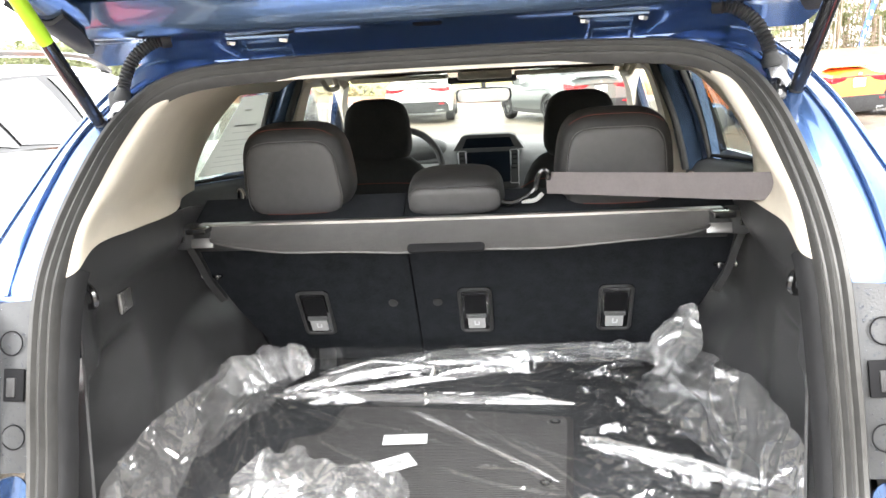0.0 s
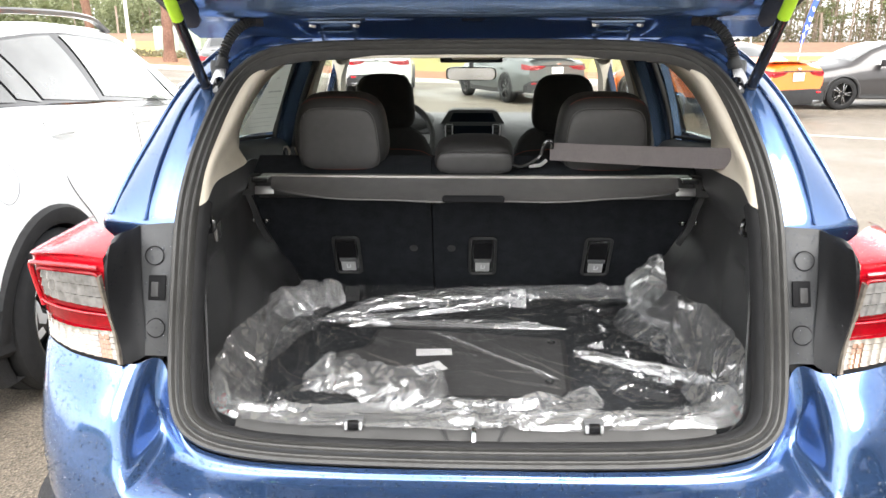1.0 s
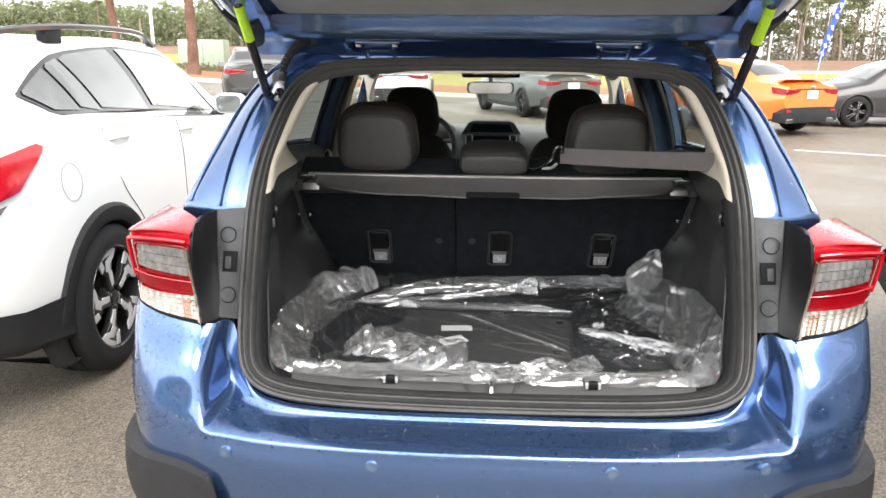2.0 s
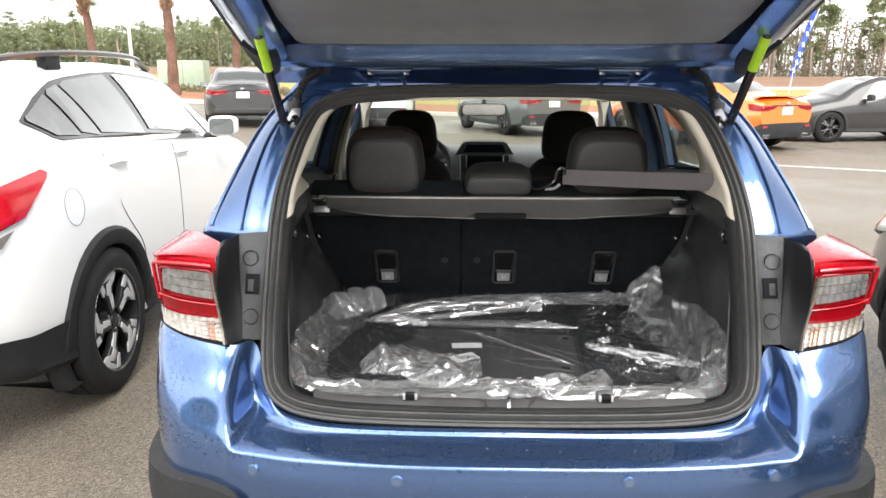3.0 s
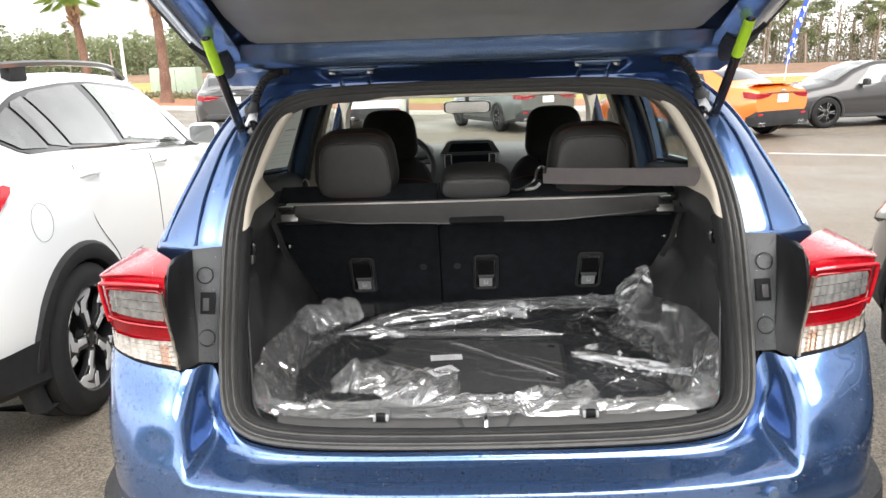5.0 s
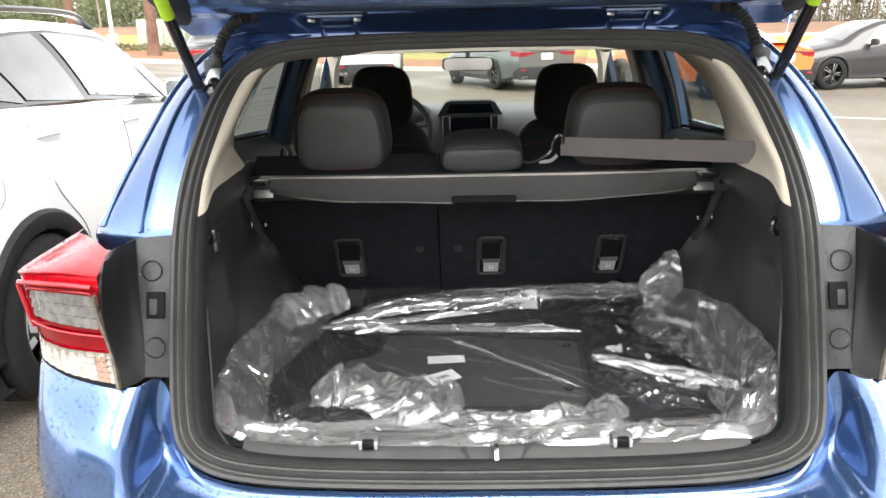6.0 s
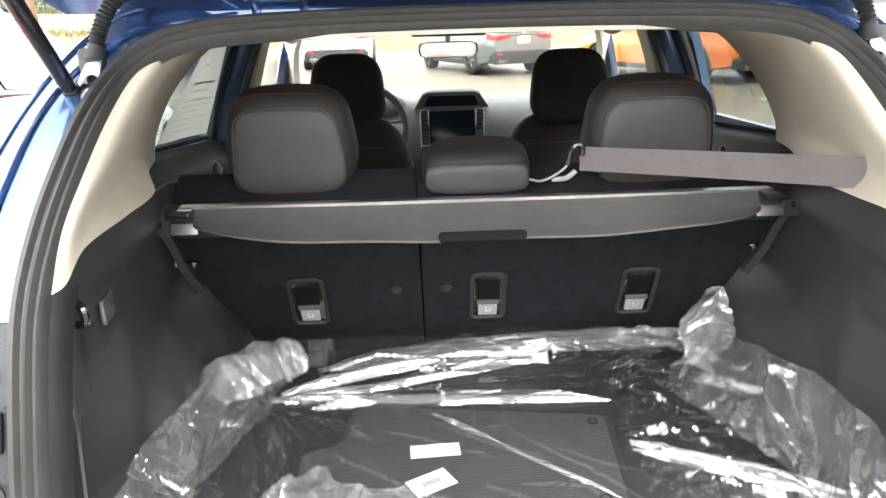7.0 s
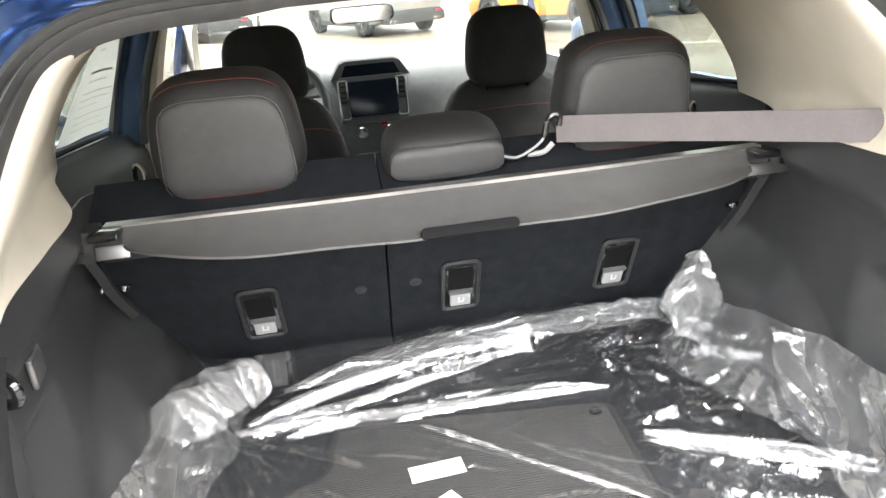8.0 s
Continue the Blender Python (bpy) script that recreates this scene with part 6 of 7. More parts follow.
for s in (-1, 1):
    part("volume_knob", pillow(0.020, 0.02, 0.020, (0.010 + s * 0.082, 2.632, 0.900), power=2.4, n=8), CHROME, dash)
    for k in range(6):
        part("vent_slat", box((0.026, 0.012, 0.006), (0.010 + s * 0.118, 2.630, 0.925 + 0.021 * k), 0.002), BLACK, dash)
    for d in (0.101, 0.136):
        part("silver_edge", sweep([(0.010 + s * d, 2.652, 0.885), (0.010 + s * d, 2.640, 0.945), (0.010 + s * d * 1.02, 2.622, 1.045)], circle(0.0032, 6)), SILVER_TRIM, dash, "slim silver trim")
    part("vent_well", slab(rounded(0.030, 0.145, 0.006), 0.004, pose(0.010 + s * 0.118, 2.634, 0.975, 78, 0, 0)), BLACK_GLOSS, dash)
    part("climate_dial", lathe([(0, 0.026), (0.02, 0.024), (0.022, 0.018)], 20), CHROME, dash).matrix_local = pose(0.010 + s * 0.06, 2.66, 0.835, 0, 0, -90)
hood = [(-0.165, 0.0), (0.165, 0.0), (0.125, 0.062), (0.10, 0.072), (-0.10, 0.072), (-0.125, 0.062)]
part("upper_display_hood", slab(hood, 0.09, pose(0.010, 2.76, 1.050, 90, 0, 0), 0.008), BLACK_PLASTIC, dash, "black hood of the upper display")
part("upper_display", slab([(-0.12, 0.010), (0.12, 0.010), (0.10, 0.055), (-0.10, 0.055)], 0.004, pose(0.010, 2.672, 1.050, 90, 0, 0)), SCREEN, dash)
for side in (-1, 1):
    x = 0.010 + side * 0.118
    part("vent_frame", sweep([(x + a, 2.628 + 0.21 * (b - 0.0), 0.975 + b) for a, b in rounded(0.038, 0.150, 0.008)], circle(0.0018, 6), True, (0, -1, 0.2)), ALU, dash, "silver vent surround")
part("hazard_button", box((0.03, 0.01, 0.012), (0.045, 2.652, 0.862), 0.003), RED_LENS, dash)
part("console", box((0.22, 0.70, 0.26), (0, 2.32, 0.62), 0.04), DASH, hero)
part("instrument_hood", pillow(0.34, 0.18, 0.12, (-0.36, 2.76, 1.055), power=2.6, n=14), DASH, dash)
wheel_m = pose(-0.365, 2.42, 1.005, 68, 0, 0)
ring = [tuple(wheel_m @ Vector((0.182 * math.cos(a), 0.182 * math.sin(a), 0))) for a in np.linspace(0, 2 * math.pi, 40, endpoint=False)]
sw = part("steering_wheel", sweep(ring, circle(0.015, 10), True, tuple(wheel_m.to_3x3() @ Vector((0, 0, 1)))), BLACK_PLASTIC, hero, "black three-spoke steering wheel")
hubm = slab(rounded(0.14, 0.12, 0.04), 0.04, wheel_m @ pose(0, 0, -0.02), 0.012)
part("horn_pad", hubm, BLACK_PLASTIC, sw)
for a in (0, 180, 270):
    part("wheel_spoke", box((0.13, 0.045, 0.018), (0, 0, 0), 0.006, bm=None), SILVER_TRIM, sw).matrix_world = wheel_m @ pose(0, 0, 0, 0, 0, a) @ pose(0.115, 0, 0)
part("column_stalk", tube([(-0.33, 2.48, 1.02), (-0.175, 2.47, 1.03)], 0.007, 8), BLACK_PLASTIC, sw)

# paper sheet inside the rear side window
sheet_m = np.array([[(-0.735, 1.235, 1.170), (-0.752, 1.67, 1.130)], [(-0.655, 1.44, 1.375), (-0.664, 1.675, 1.375)]])
notice = [[sheet_m[0][0] * (1 - v) * (1 - u) + sheet_m[0][1] * (1 - v) * u + sheet_m[1][0] * v * (1 - u) + sheet_m[1][1] * v * u + np.array((0.004 * math.sin(9 * u), 0, 0)) for u in np.linspace(0, 1, 9)] for v in np.linspace(0, 1, 9)]
notice_ob = part("window_notice", sheet(notice, 0.0006), thin_paper("thin_notice_paper", (0.72, 0.72, 0.70)), hero, "printed paper notice taped inside the rear window")


def on_notice(u, v):
    return sheet_m[0][0] * (1 - v) * (1 - u) + sheet_m[0][1] * (1 - v) * u + sheet_m[1][0] * v * (1 - u) + sheet_m[1][1] * v * u + np.array((0.004 * math.sin(9 * u) + 0.0025, 0, 0))


for v, u0, u1, t in ((0.80, 0.25, 0.55, 0.02), (0.60, 0.15, 0.80, 0.022), (0.52, 0.18, 0.70, 0.008), (0.42, 0.10, 0.9, 0.010), (0.36, 0.10, 0.85, 0.007), (0.30, 0.12, 0.6, 0.006), (0.22, 0.10, 0.9, 0.008), (0.16, 0.1, 0.75, 0.006), (0.10, 0.1, 0.82, 0.006)):
    part("print_line", sheet([[on_notice(u, v), on_notice(u, v + t)] for u in np.linspace(u0, u1, 8)], 0.0004), FAINT if v != 0.60 else GREY_TAB, notice_ob)


lens = box((0.008, 0.050, 0.040), (0, 0, 0), 0.006, 3)
lens.transform(pose(-0.578, 0.540, 1.043, 0, 0, 8))
part("cargo_lamp", lens, CLEAR_LENS, hero, "small clear cargo lamp in the side trim")
for side in (1, -1):
    slot = sweep(spline([(side * 0.560, 0.500, 1.285), (side * 0.566, 0.528, 1.262), (side * 0.566, 0.540, 1.235)], 10), [(-0.005, -0.002), (0.005, -0.002), (0.005, 0.004), (-0.005, 0.004)], False, (-side, -0.4, 0.2))
    part("belt_slot", slot, BLACK, hero, "black belt slot in the pillar trim")


# ---- what lies in the cargo bay ----
# roller cover behind the seat back
cover = thing("cargo_cover", "charcoal vinyl roller cargo cover behind the rear seat", "cargo cover")
part("cassette", tube([(-0.565, 0.845, 1.086), (0.565, 0.845, 1.086)], 0.030, 18), BLACK_PLASTIC, cover)
part("rail", sweep([(-0.555, 0.838, 1.117), (-0.2, 0.832, 1.117), (0.2, 0.832, 1.117), (0.555, 0.838, 1.117)], [(-0.011, -0.003), (0.011, -0.003), (0.011, 0.003), (-0.011, 0.003)]), ALU, cover, "bright aluminium edge rail")
flap = []
for x in np.linspace(-0.535, 0.535, 61):
    e = abs(x) / 0.535
    reach = 0.122 * (1 - e ** 4) ** 0.6 + 0.006
    flap.append([(x, 0.830 - reach * v, 1.114 - 0.038 * v * (1 - 0.35 * e ** 2) - 0.010 * math.sin(math.pi * v) + 0.0015 * math.sin(23 * x) * v) for v in np.linspace(0, 1, 11)])
part("flap", sheet(flap, 0.004), COVER, cover, "charcoal vinyl flap with a curved edge")
grip = part("pull_handle", slab(rounded(0.152, 0.018, 0.008), 0.010, pose(0, 0.705, 1.083, 62, 0, 0), 0.003), BLACK, cover, "slim dark pull handle")
part("handle_slot", slab(rounded(0.104, 0.005, 0.0024), 0.002, pose(0, 0.6985, 1.0865, 62, 0, 0)), DASH, grip)
for side in (1, -1):
    cap = part("end_cap", box((0.045, 0.055, 0.052), (side * 0.588, 0.842, 1.092), 0.008), BLACK_PLASTIC, cover, "black end cap")
    part("end_plate", box((0.050, 0.006, 0.021), (side * 0.543, 0.808, 1.083), 0.002, turn=(-20, 0, 0)), ALU, cap)
    part("lock_button", box((0.012, 0.006, 0.012), (side * 0.590, 0.812, 1.092), 0.002), BLACK_GLOSS, cap)
    part("cap_lip", box((0.045, 0.05, 0.012), (side * 0.548, 0.815, 1.112), 0.004), BLACK_GLOSS, cap)

# folded floor mats, ribbed, under the film
mat = thing("floor_mat_pack", "stack of ribbed black carpet floor mats", "floor mat")
outline = [(-0.285, 0.420), (0.175, 0.415), (0.205, 0.42), (0.222, 0.45), (0.243, 0.725), (0.237, 0.738), (0.215, 0.742), (-0.215, 0.797), (-0.240, 0.796), (-0.256, 0.782), (-0.262, 0.755), (-0.266, 0.705), (-0.274, 0.680), (-0.292, 0.662), (-0.325, 0.652), (-0.345, 0.635), (-0.335, 0.45)]
part("mat_body", slab(outline, 0.012, pose(0, 0, 0.691), 0.003), MAT_RUBBER, mat)
ribs = bmesh.new()
edge = np.array(outline)
for k in range(66):
    y = 0.424 + 0.0055 * k
    cuts = [a[0] + (b[0] - a[0]) * (y - a[1]) / (b[1] - a[1]) for a, b in zip(edge, np.roll(edge, -1, 0)) if (a[1] - y) * (b[1] - y) < 0]
    x0, x1 = min(cuts) + 0.012, max(cuts) - 0.012
    join(ribs, box((x1 - x0, 0.0026, 0.0016), ((x0 + x1) / 2, y, 0.7036), 0))
tagged(part("ribbing", ribs, material("mat_ribs", (0.048, 0.047, 0.046), 0.75, spots=0.3, scale=120), mat, smooth=False), kind="stuff")
for x, y in ((0.178, 0.492), (0.206, 0.715)):
    e = lathe([(-0.001, 0.011), (0.002, 0.011), (0.003, 0.007), (0.0005, 0.006)], 18)
    e.transform(pose(x, y, 0.7035, 0, -90, 0))
    part("fixing_eyelet", e, BLACK_GLOSS, mat, "black mat eyelet")
for cx, cy, a, w, h, bars in ((-0.094, 0.626, 4, 0.088, 0.038, False), (-0.101, 0.536, 30, 0.074, 0.048, True)):
    lab = thing("paper_label", "small white printed paper label on the mats" if bars else "small blank white paper label on the mats", "label")
    part("slip", slab([(-w / 2, -h / 2), (w / 2, -h / 2), (w / 2, h / 2), (-w / 2, h / 2)], 0.0008, pose(cx, cy, 0.7128, 0, 0, a)), PAPER, lab)
    if bars:
        for k in range(7):
            part("bar_mark", slab([(-0.0012, -0.007), (0.0012, -0.007), (0.0012, 0.007), (-0.0012, 0.007)], 0.0004, pose(cx, cy, 0.7137, 0, 0, a) @ pose(-0.014 + 0.0046 * k, 0, 0)), INK, lab)

# clear plastic film, creased, spread over the floor and bunched at its edges
film = thing("plastic_film", "crumpled clear plastic protective film over the cargo floor", "plastic film")


def ridges(S, T, folds):
    """Heights of sharp folds, each from (s0, t0) to (s1, t1), with a height, a width and a slack side."""
    H = np.zeros_like(S)
    for s0, t0, s1, t1, h, w, skew in folds:
        dx, dy = s1 - s0, t1 - t0
        L = math.hypot(dx, dy) + 1e-9
        u = ((S - s0) * dx + (T - t0) * dy) / (L * L)
        p = ((T - t0) * dx - (S - s0) * dy) / L + 0.03 * L * np.sin(5 * u + 40 * s0)
        env = np.sqrt(np.clip(4 * u * (1 - u), 0, 1)) * ((u > 0) & (u < 1))
        prof = np.clip(np.where(p < 0, 1 + p / w, 1 - p / (w * skew)), 0, 1)
        H += h * env * prof
    return H


def scatter(seed, count, box4, heading, spread, length, height, width):
    """Folds strewn over a patch, near one heading."""
    r = random.Random(seed)
    out = []
    for k in range(count):
        s, t, a = r.uniform(box4[0], box4[1]), r.uniform(box4[2], box4[3]), heading + r.gauss(0, spread)
        L = length * r.uniform(0.4, 1.5)
        out.append((s, t, s + L * math.cos(a), t + L * math.sin(a), height * r.uniform(0.3, 1.3) * r.choice((1, 1, -0.6)), width * r.uniform(0.5, 1.5), r.uniform(0.6, 3.5)))
    return out


def crumple(P, folds):
    """Push a grid of points out along its normals by folds given in metres along the grid."""
    P = np.array(P, float)
    du, dv = np.gradient(P, axis=0), np.gradient(P, axis=1)
    S = np.cumsum(np.linalg.norm(dv, axis=2), axis=1)
    T = np.cumsum(np.linalg.norm(du, axis=2), axis=0)
    N = np.cross(dv, du)
    N /= np.linalg.norm(N, axis=2, keepdims=True) + 1e-12
    N *= np.sign(N[..., 2:3].mean()) or 1
    return P + N * ridges(S, T, folds)[..., None]


def fan(seed, count, at, angles, lengths, heights, widths):
    """Folds that run out from one gather point."""
    r = random.Random(seed)
    out = []
    for k in range(count):
        a, L = radians(r.uniform(*angles)), r.uniform(*lengths)
        s0, t0 = at[0] + r.gauss(0, 0.012), at[1] + r.gauss(0, 0.012)
        out.append((s0, t0, s0 + L * math.cos(a), t0 + L * math.sin(a), r.uniform(*heights) * r.choice((1, 1, 1, -0.5)), r.uniform(*widths), r.uniform(0.6, 2.6)))
    return out


nx, ny = 360, 260
X, Y = np.meshgrid(np.linspace(-0.560, 0.560, nx), np.linspace(0.248, 1.030, ny))
heap = 0.018 * np.clip((np.abs(X) - 0.36) / 0.18, 0, 1) ** 2 + 0.030 * np.clip((Y - 0.945) / 0.085, 0, 1) ** 1.6
GATHER, CORNER = (-0.43, 0.79), (0.45, 0.93)
big = fan(1, 9, GATHER, (9, 27), (0.55, 0.95), (0.010, 0.022), (0.022, 0.040)) + fan(2, 14, GATHER, (0, 30), (0.25, 0.80), (0.004, 0.010), (0.008, 0.016))
big += fan(3, 7, CORNER, (172, 190), (0.25, 0.50), (0.010, 0.022), (0.018, 0.034)) + fan(4, 14, CORNER, (-150, -35), (0.12, 0.42), (0.004, 0.012), (0.008, 0.020))
big += fan(5, 10, GATHER, (-106, -72), (0.25, 0.46), (0.006, 0.014), (0.012, 0.026)) + fan(6, 8, GATHER, (-62, -25), (0.12, 0.30), (0.003, 0.008), (0.006, 0.014))
big += [
    (-0.43, 0.792, 0.25, 0.772, 0.014, 0.012, 1.2), (-0.30, 0.800, 0.26, 0.756, 0.010, 0.008, 2.0), (0.24, 0.615, 0.54, 0.445, 0.014, 0.014, 1.3), (0.25, 0.590, 0.52, 0.425, 0.010, 0.010, 1.5),
    (-0.12, 0.755, 0.21, 0.44, 0.0050, 0.007, 2.2), (0.02, 0.735, 0.25, 0.43, 0.0035, 0.005, 2.0), (-0.28, 0.64, -0.08, 0.45, 0.0035, 0.005, 2.0), (-0.02, 0.52, 0.20, 0.43, 0.0035, 0.005, 2.0),
    (-0.24, 0.70, 0.02, 0.60, 0.0030, 0.005, 2.0), (0.10, 0.62, 0.24, 0.55, 0.0030, 0.004, 2.0), (0.22, 0.46, 0.25, 0.33, 0.012, 0.012, 1.0), (-0.50, 0.30, -0.34, 0.45, 0.010, 0.012, 1.4),
]
small = scatter(11, 64, (0.22, 0.44, 0.42, 0.92), -0.55, 0.40, 0.13, 0.009, 0.009) + scatter(12, 40, (0.20, 0.48, 0.38, 0.90), 0.9, 0.5, 0.07, 0.008, 0.008)
small += scatter(13, 40, (-0.52, -0.30, 0.36, 0.76), -1.35, 0.4, 0.15, 0.008, 0.009) + scatter(14, 22, (-0.30, 0.20, 0.42, 0.74), -0.6, 0.8, 0.10, 0.006, 0.005)
small += scatter(15, 30, (-0.48, 0.40, 0.25, 0.34), 0.08, 0.25, 0.20, 0.005, 0.009) + scatter(16, 36, (-0.40, 0.34, 0.80, 1.0), 0.3, 0.6, 0.09, 0.009, 0.009)
off_mat = np.clip(np.maximum(np.abs(X + 0.03) - 0.26, np.abs(Y - 0.60) - 0.19) / 0.05, 0, 1)
Z = 0.7165 + heap + ridges(X, Y, big) + ridges(X, Y, small) * (0.35 + 0.65 * off_mat)
Z = np.maximum(Z, 0.7142)
part("spread", sheet(np.dstack([X, Y, Z])), FILM, film, smooth=False)


def bunch(path, width, lift, seed, cols=90, rows=44, along=8, over=8, high=0.010, wide=0.014, name="bunched_edge", mat=None, ragged=0.006, tip=False):
    """A gathered length of film along a path, arched off the floor, with folds along it and across it."""
    line = np.array(spline(path, cols))
    way = np.gradient(line, axis=0)
    out = np.cross(way, (0, 0, 1))
    out /= np.linalg.norm(out, axis=1, keepdims=True) + 1e-9
    u = np.linspace(0, 1, cols)
    taper = np.minimum(1, np.minimum(5 * u + 0.3, 5 * (1 - u) + 0.3))
    if tip:
        taper = np.minimum(1, 1.9 * (1 - u) + 0.04)
    wob = np.array([1 + 0.40 * noise.noise((a * 4, 0.3, seed)) for a in u])
    lump = np.array([1 + 0.35 * noise.noise((a * 5, 2.7, seed)) for a in u])
    g = []
    for v in np.linspace(-0.5, 0.5, rows):
        tear = np.array([ragged * noise.noise((a * 22, v * 3, seed + 4)) for a in u]) * abs(2 * v)
        p = line + out * (v * width * taper * wob + tear)[:, None]
        p[:, 2] += lift * taper * lump * (1 - abs(2 * v) ** 1.5)
        g.append(p)
    length = float(np.linalg.norm(np.diff(line, axis=0), axis=1).sum())
    folds = scatter(seed, along, (-0.2 * length, 0.6 * length, 0, width), 0.0, 0.10, length * 0.7, high, wide)
    folds += scatter(seed + 70, over, (0, length, -0.2 * width, 0.7 * width), 1.0, 0.45, max(0.05, width * 0.9), high * 0.8, wide)
    return part(name, sheet(crumple(g, folds)), mat or FILM_THICK, film, "bunched cloudy film", smooth=False)


def wall_film(side, tops, seed):
    """Film drawn up the side trim: tops are (y, height) along its torn upper edge."""
    g = []
    ty, tz = [t[0] for t in tops], [t[1] for t in tops]
    for v in np.linspace(0, 1, 80):
        row = []
        for y in np.linspace(ty[0], ty[-1], 170):
            top = np.interp(y, ty, tz) + 0.006 * noise.noise((y * 14, seed, 0)) + 0.002 * noise.noise((y * 60, seed, 0))
            wall = float(np.interp(y, [0.26, 0.36, 0.55, 0.75, 0.95], [0.520, 0.565, 0.575, 0.530, 0.490]))
            row.append((side * (wall - (0.11 + 0.05 * noise.noise((y * 7, 1.7, seed))) * (1 - v) ** 1.25 - 0.012 * math.sin(3.1 * v)), y, 0.722 + (top - 0.722) * v ** 1.4))
        g.append(row)
    folds = scatter(seed, 15, (-0.15, 0.60, -0.06, 0.10), 0.42, 0.14, 0.34, 0.012, 0.022) + scatter(seed + 1, 14, (0, 0.66, 0, 0.15), 0.55, 0.25, 0.18, 0.013, 0.014) + scatter(seed + 2, 44, (0, 0.68, 0, 0.15), 0.5, 0.6, 0.09, 0.007, 0.009)
    return part("drawn_up_edge", sheet(crumple(g, folds)), FILM_SIDE, film, "cloudy film drawn up the side trim", smooth=False)


wall_film(-1, [(0.27, 0.760), (0.34, 0.785), (0.50, 0.790), (0.65, 0.795), (0.80, 0.800), (0.94, 0.775)], 3)
wall_film(1, [(0.27, 0.770), (0.34, 0.835), (0.45, 0.850), (0.60, 0.848), (0.75, 0.830), (0.90, 0.800)], 7)
# the heap in one corner, the peak in the other
bunch([(-0.53, 0.78, 0.738), (-0.50, 0.87, 0.742), (-0.44, 0.94, 0.738), (-0.37, 0.96, 0.728)], 0.17, 0.050, 5, 90, 70, 6, 9, 0.014, 0.030, mat=FILM_CLOUDY)
bunch([(0.44, 0.84, 0.735), (0.475, 0.88, 0.775), (0.505, 0.93, 0.818), (0.526, 0.972, 0.852), (0.532, 0.985, 0.862)], 0.085, 0.012, 9, 90, 50, 7, 10, 0.010, 0.012, mat=FILM_CLOUDY, tip=True)
bunch([(0.30, 0.990, 0.740), (0.42, 0.965, 0.748), (0.48, 0.90, 0.750)], 0.07, 0.016, 12, 80, 44, 6, 10, 0.010, 0.014)
# the cloudy crumple on the mats and the rolled front hem
bunch([(-0.365, 0.50, 0.722), (-0.27, 0.44, 0.722), (-0.16, 0.400, 0.722), (-0.06, 0.365, 0.722)], 0.15, 0.024, 13, 120, 70, 6, 34, 0.017, 0.015)
bunch([(-0.12, 0.355, 0.722), (0.05, 0.330, 0.722), (0.21, 0.345, 0.722), (0.25, 0.42, 0.722)], 0.085, 0.014, 14, 130, 40, 8, 26, 0.012, 0.012)
bunch([(-0.545, 0.370, 0.775), (-0.50, 0.290, 0.748), (-0.42, 0.266, 0.740), (-0.25, 0.254, 0.737), (0.0, 0.250, 0.736), (0.25, 0.254, 0.737), (0.42, 0.266, 0.741), (0.50, 0.290, 0.752), (0.555, 0.370, 0.800)], 0.075, 0.014, 15, 320, 36, 18, 34, 0.010, 0.014)
for k, (path, width, lift) in enumerate((
        ([(0.25, 0.615, 0.721), (0.40, 0.525, 0.725), (0.53, 0.440, 0.738)], 0.022, 0.014), ([(0.25, 0.595, 0.721), (0.40, 0.505, 0.725), (0.52, 0.425, 0.736)], 0.016, 0.011),
        ([(-0.42, 0.795, 0.726), (-0.20, 0.792, 0.722), (0.05, 0.775, 0.721), (0.25, 0.762, 0.721)], 0.026, 0.012), ([(-0.42, 0.785, 0.728), (-0.20, 0.835, 0.726), (0.0, 0.890, 0.727), (0.12, 0.930, 0.729)], 0.024, 0.014),
        ([(-0.40, 0.81, 0.730), (-0.18, 0.895, 0.732), (0.08, 0.965, 0.733), (0.22, 0.985, 0.736)], 0.034, 0.018), ([(-0.34, 0.90, 0.732), (-0.05, 0.985, 0.736), (0.20, 1.000, 0.740), (0.42, 0.985, 0.748)], 0.060, 0.020),
        ([(-0.02, 0.965, 0.732), (0.20, 0.975, 0.736), (0.43, 0.945, 0.746)], 0.050, 0.018), ([(-0.10, 0.745, 0.7165), (0.06, 0.60, 0.7165), (0.20, 0.475, 0.7165)], 0.010, 0.005))):
    bunch(path, width, lift, 30 + k, 170, 20, 5, 3, 0.004, 0.009, "rolled_fold", ragged=0.002)


# ---- the car park ----
def ground_z(x, y):
    """The lot climbs gently towards the far left."""
    r = min(1.0, max(0.0, (y - 5.0) / 9.0))
    return 0.05 * min(30.0, max(0.0, -x - 1.0)) * r * r * (3 - 2 * r)


def stand(x, y, yaw, dz=0.0):
    return pose(x, y, ground_z(x, y) + dz, 0, 0, yaw)


def ground_sheet(name, xs, ys, mat, lift, label, climb=0.0):
    rows = [[(x, y, ground_z(x, y) + lift + climb * (y - ys[0]) / (ys[-1] - ys[0])) for x in xs] for y in ys]
    ob = part(name, sheet(rows), mat, None, label)
    return tagged(ob, label, name.replace("_", " "), kind="structure")


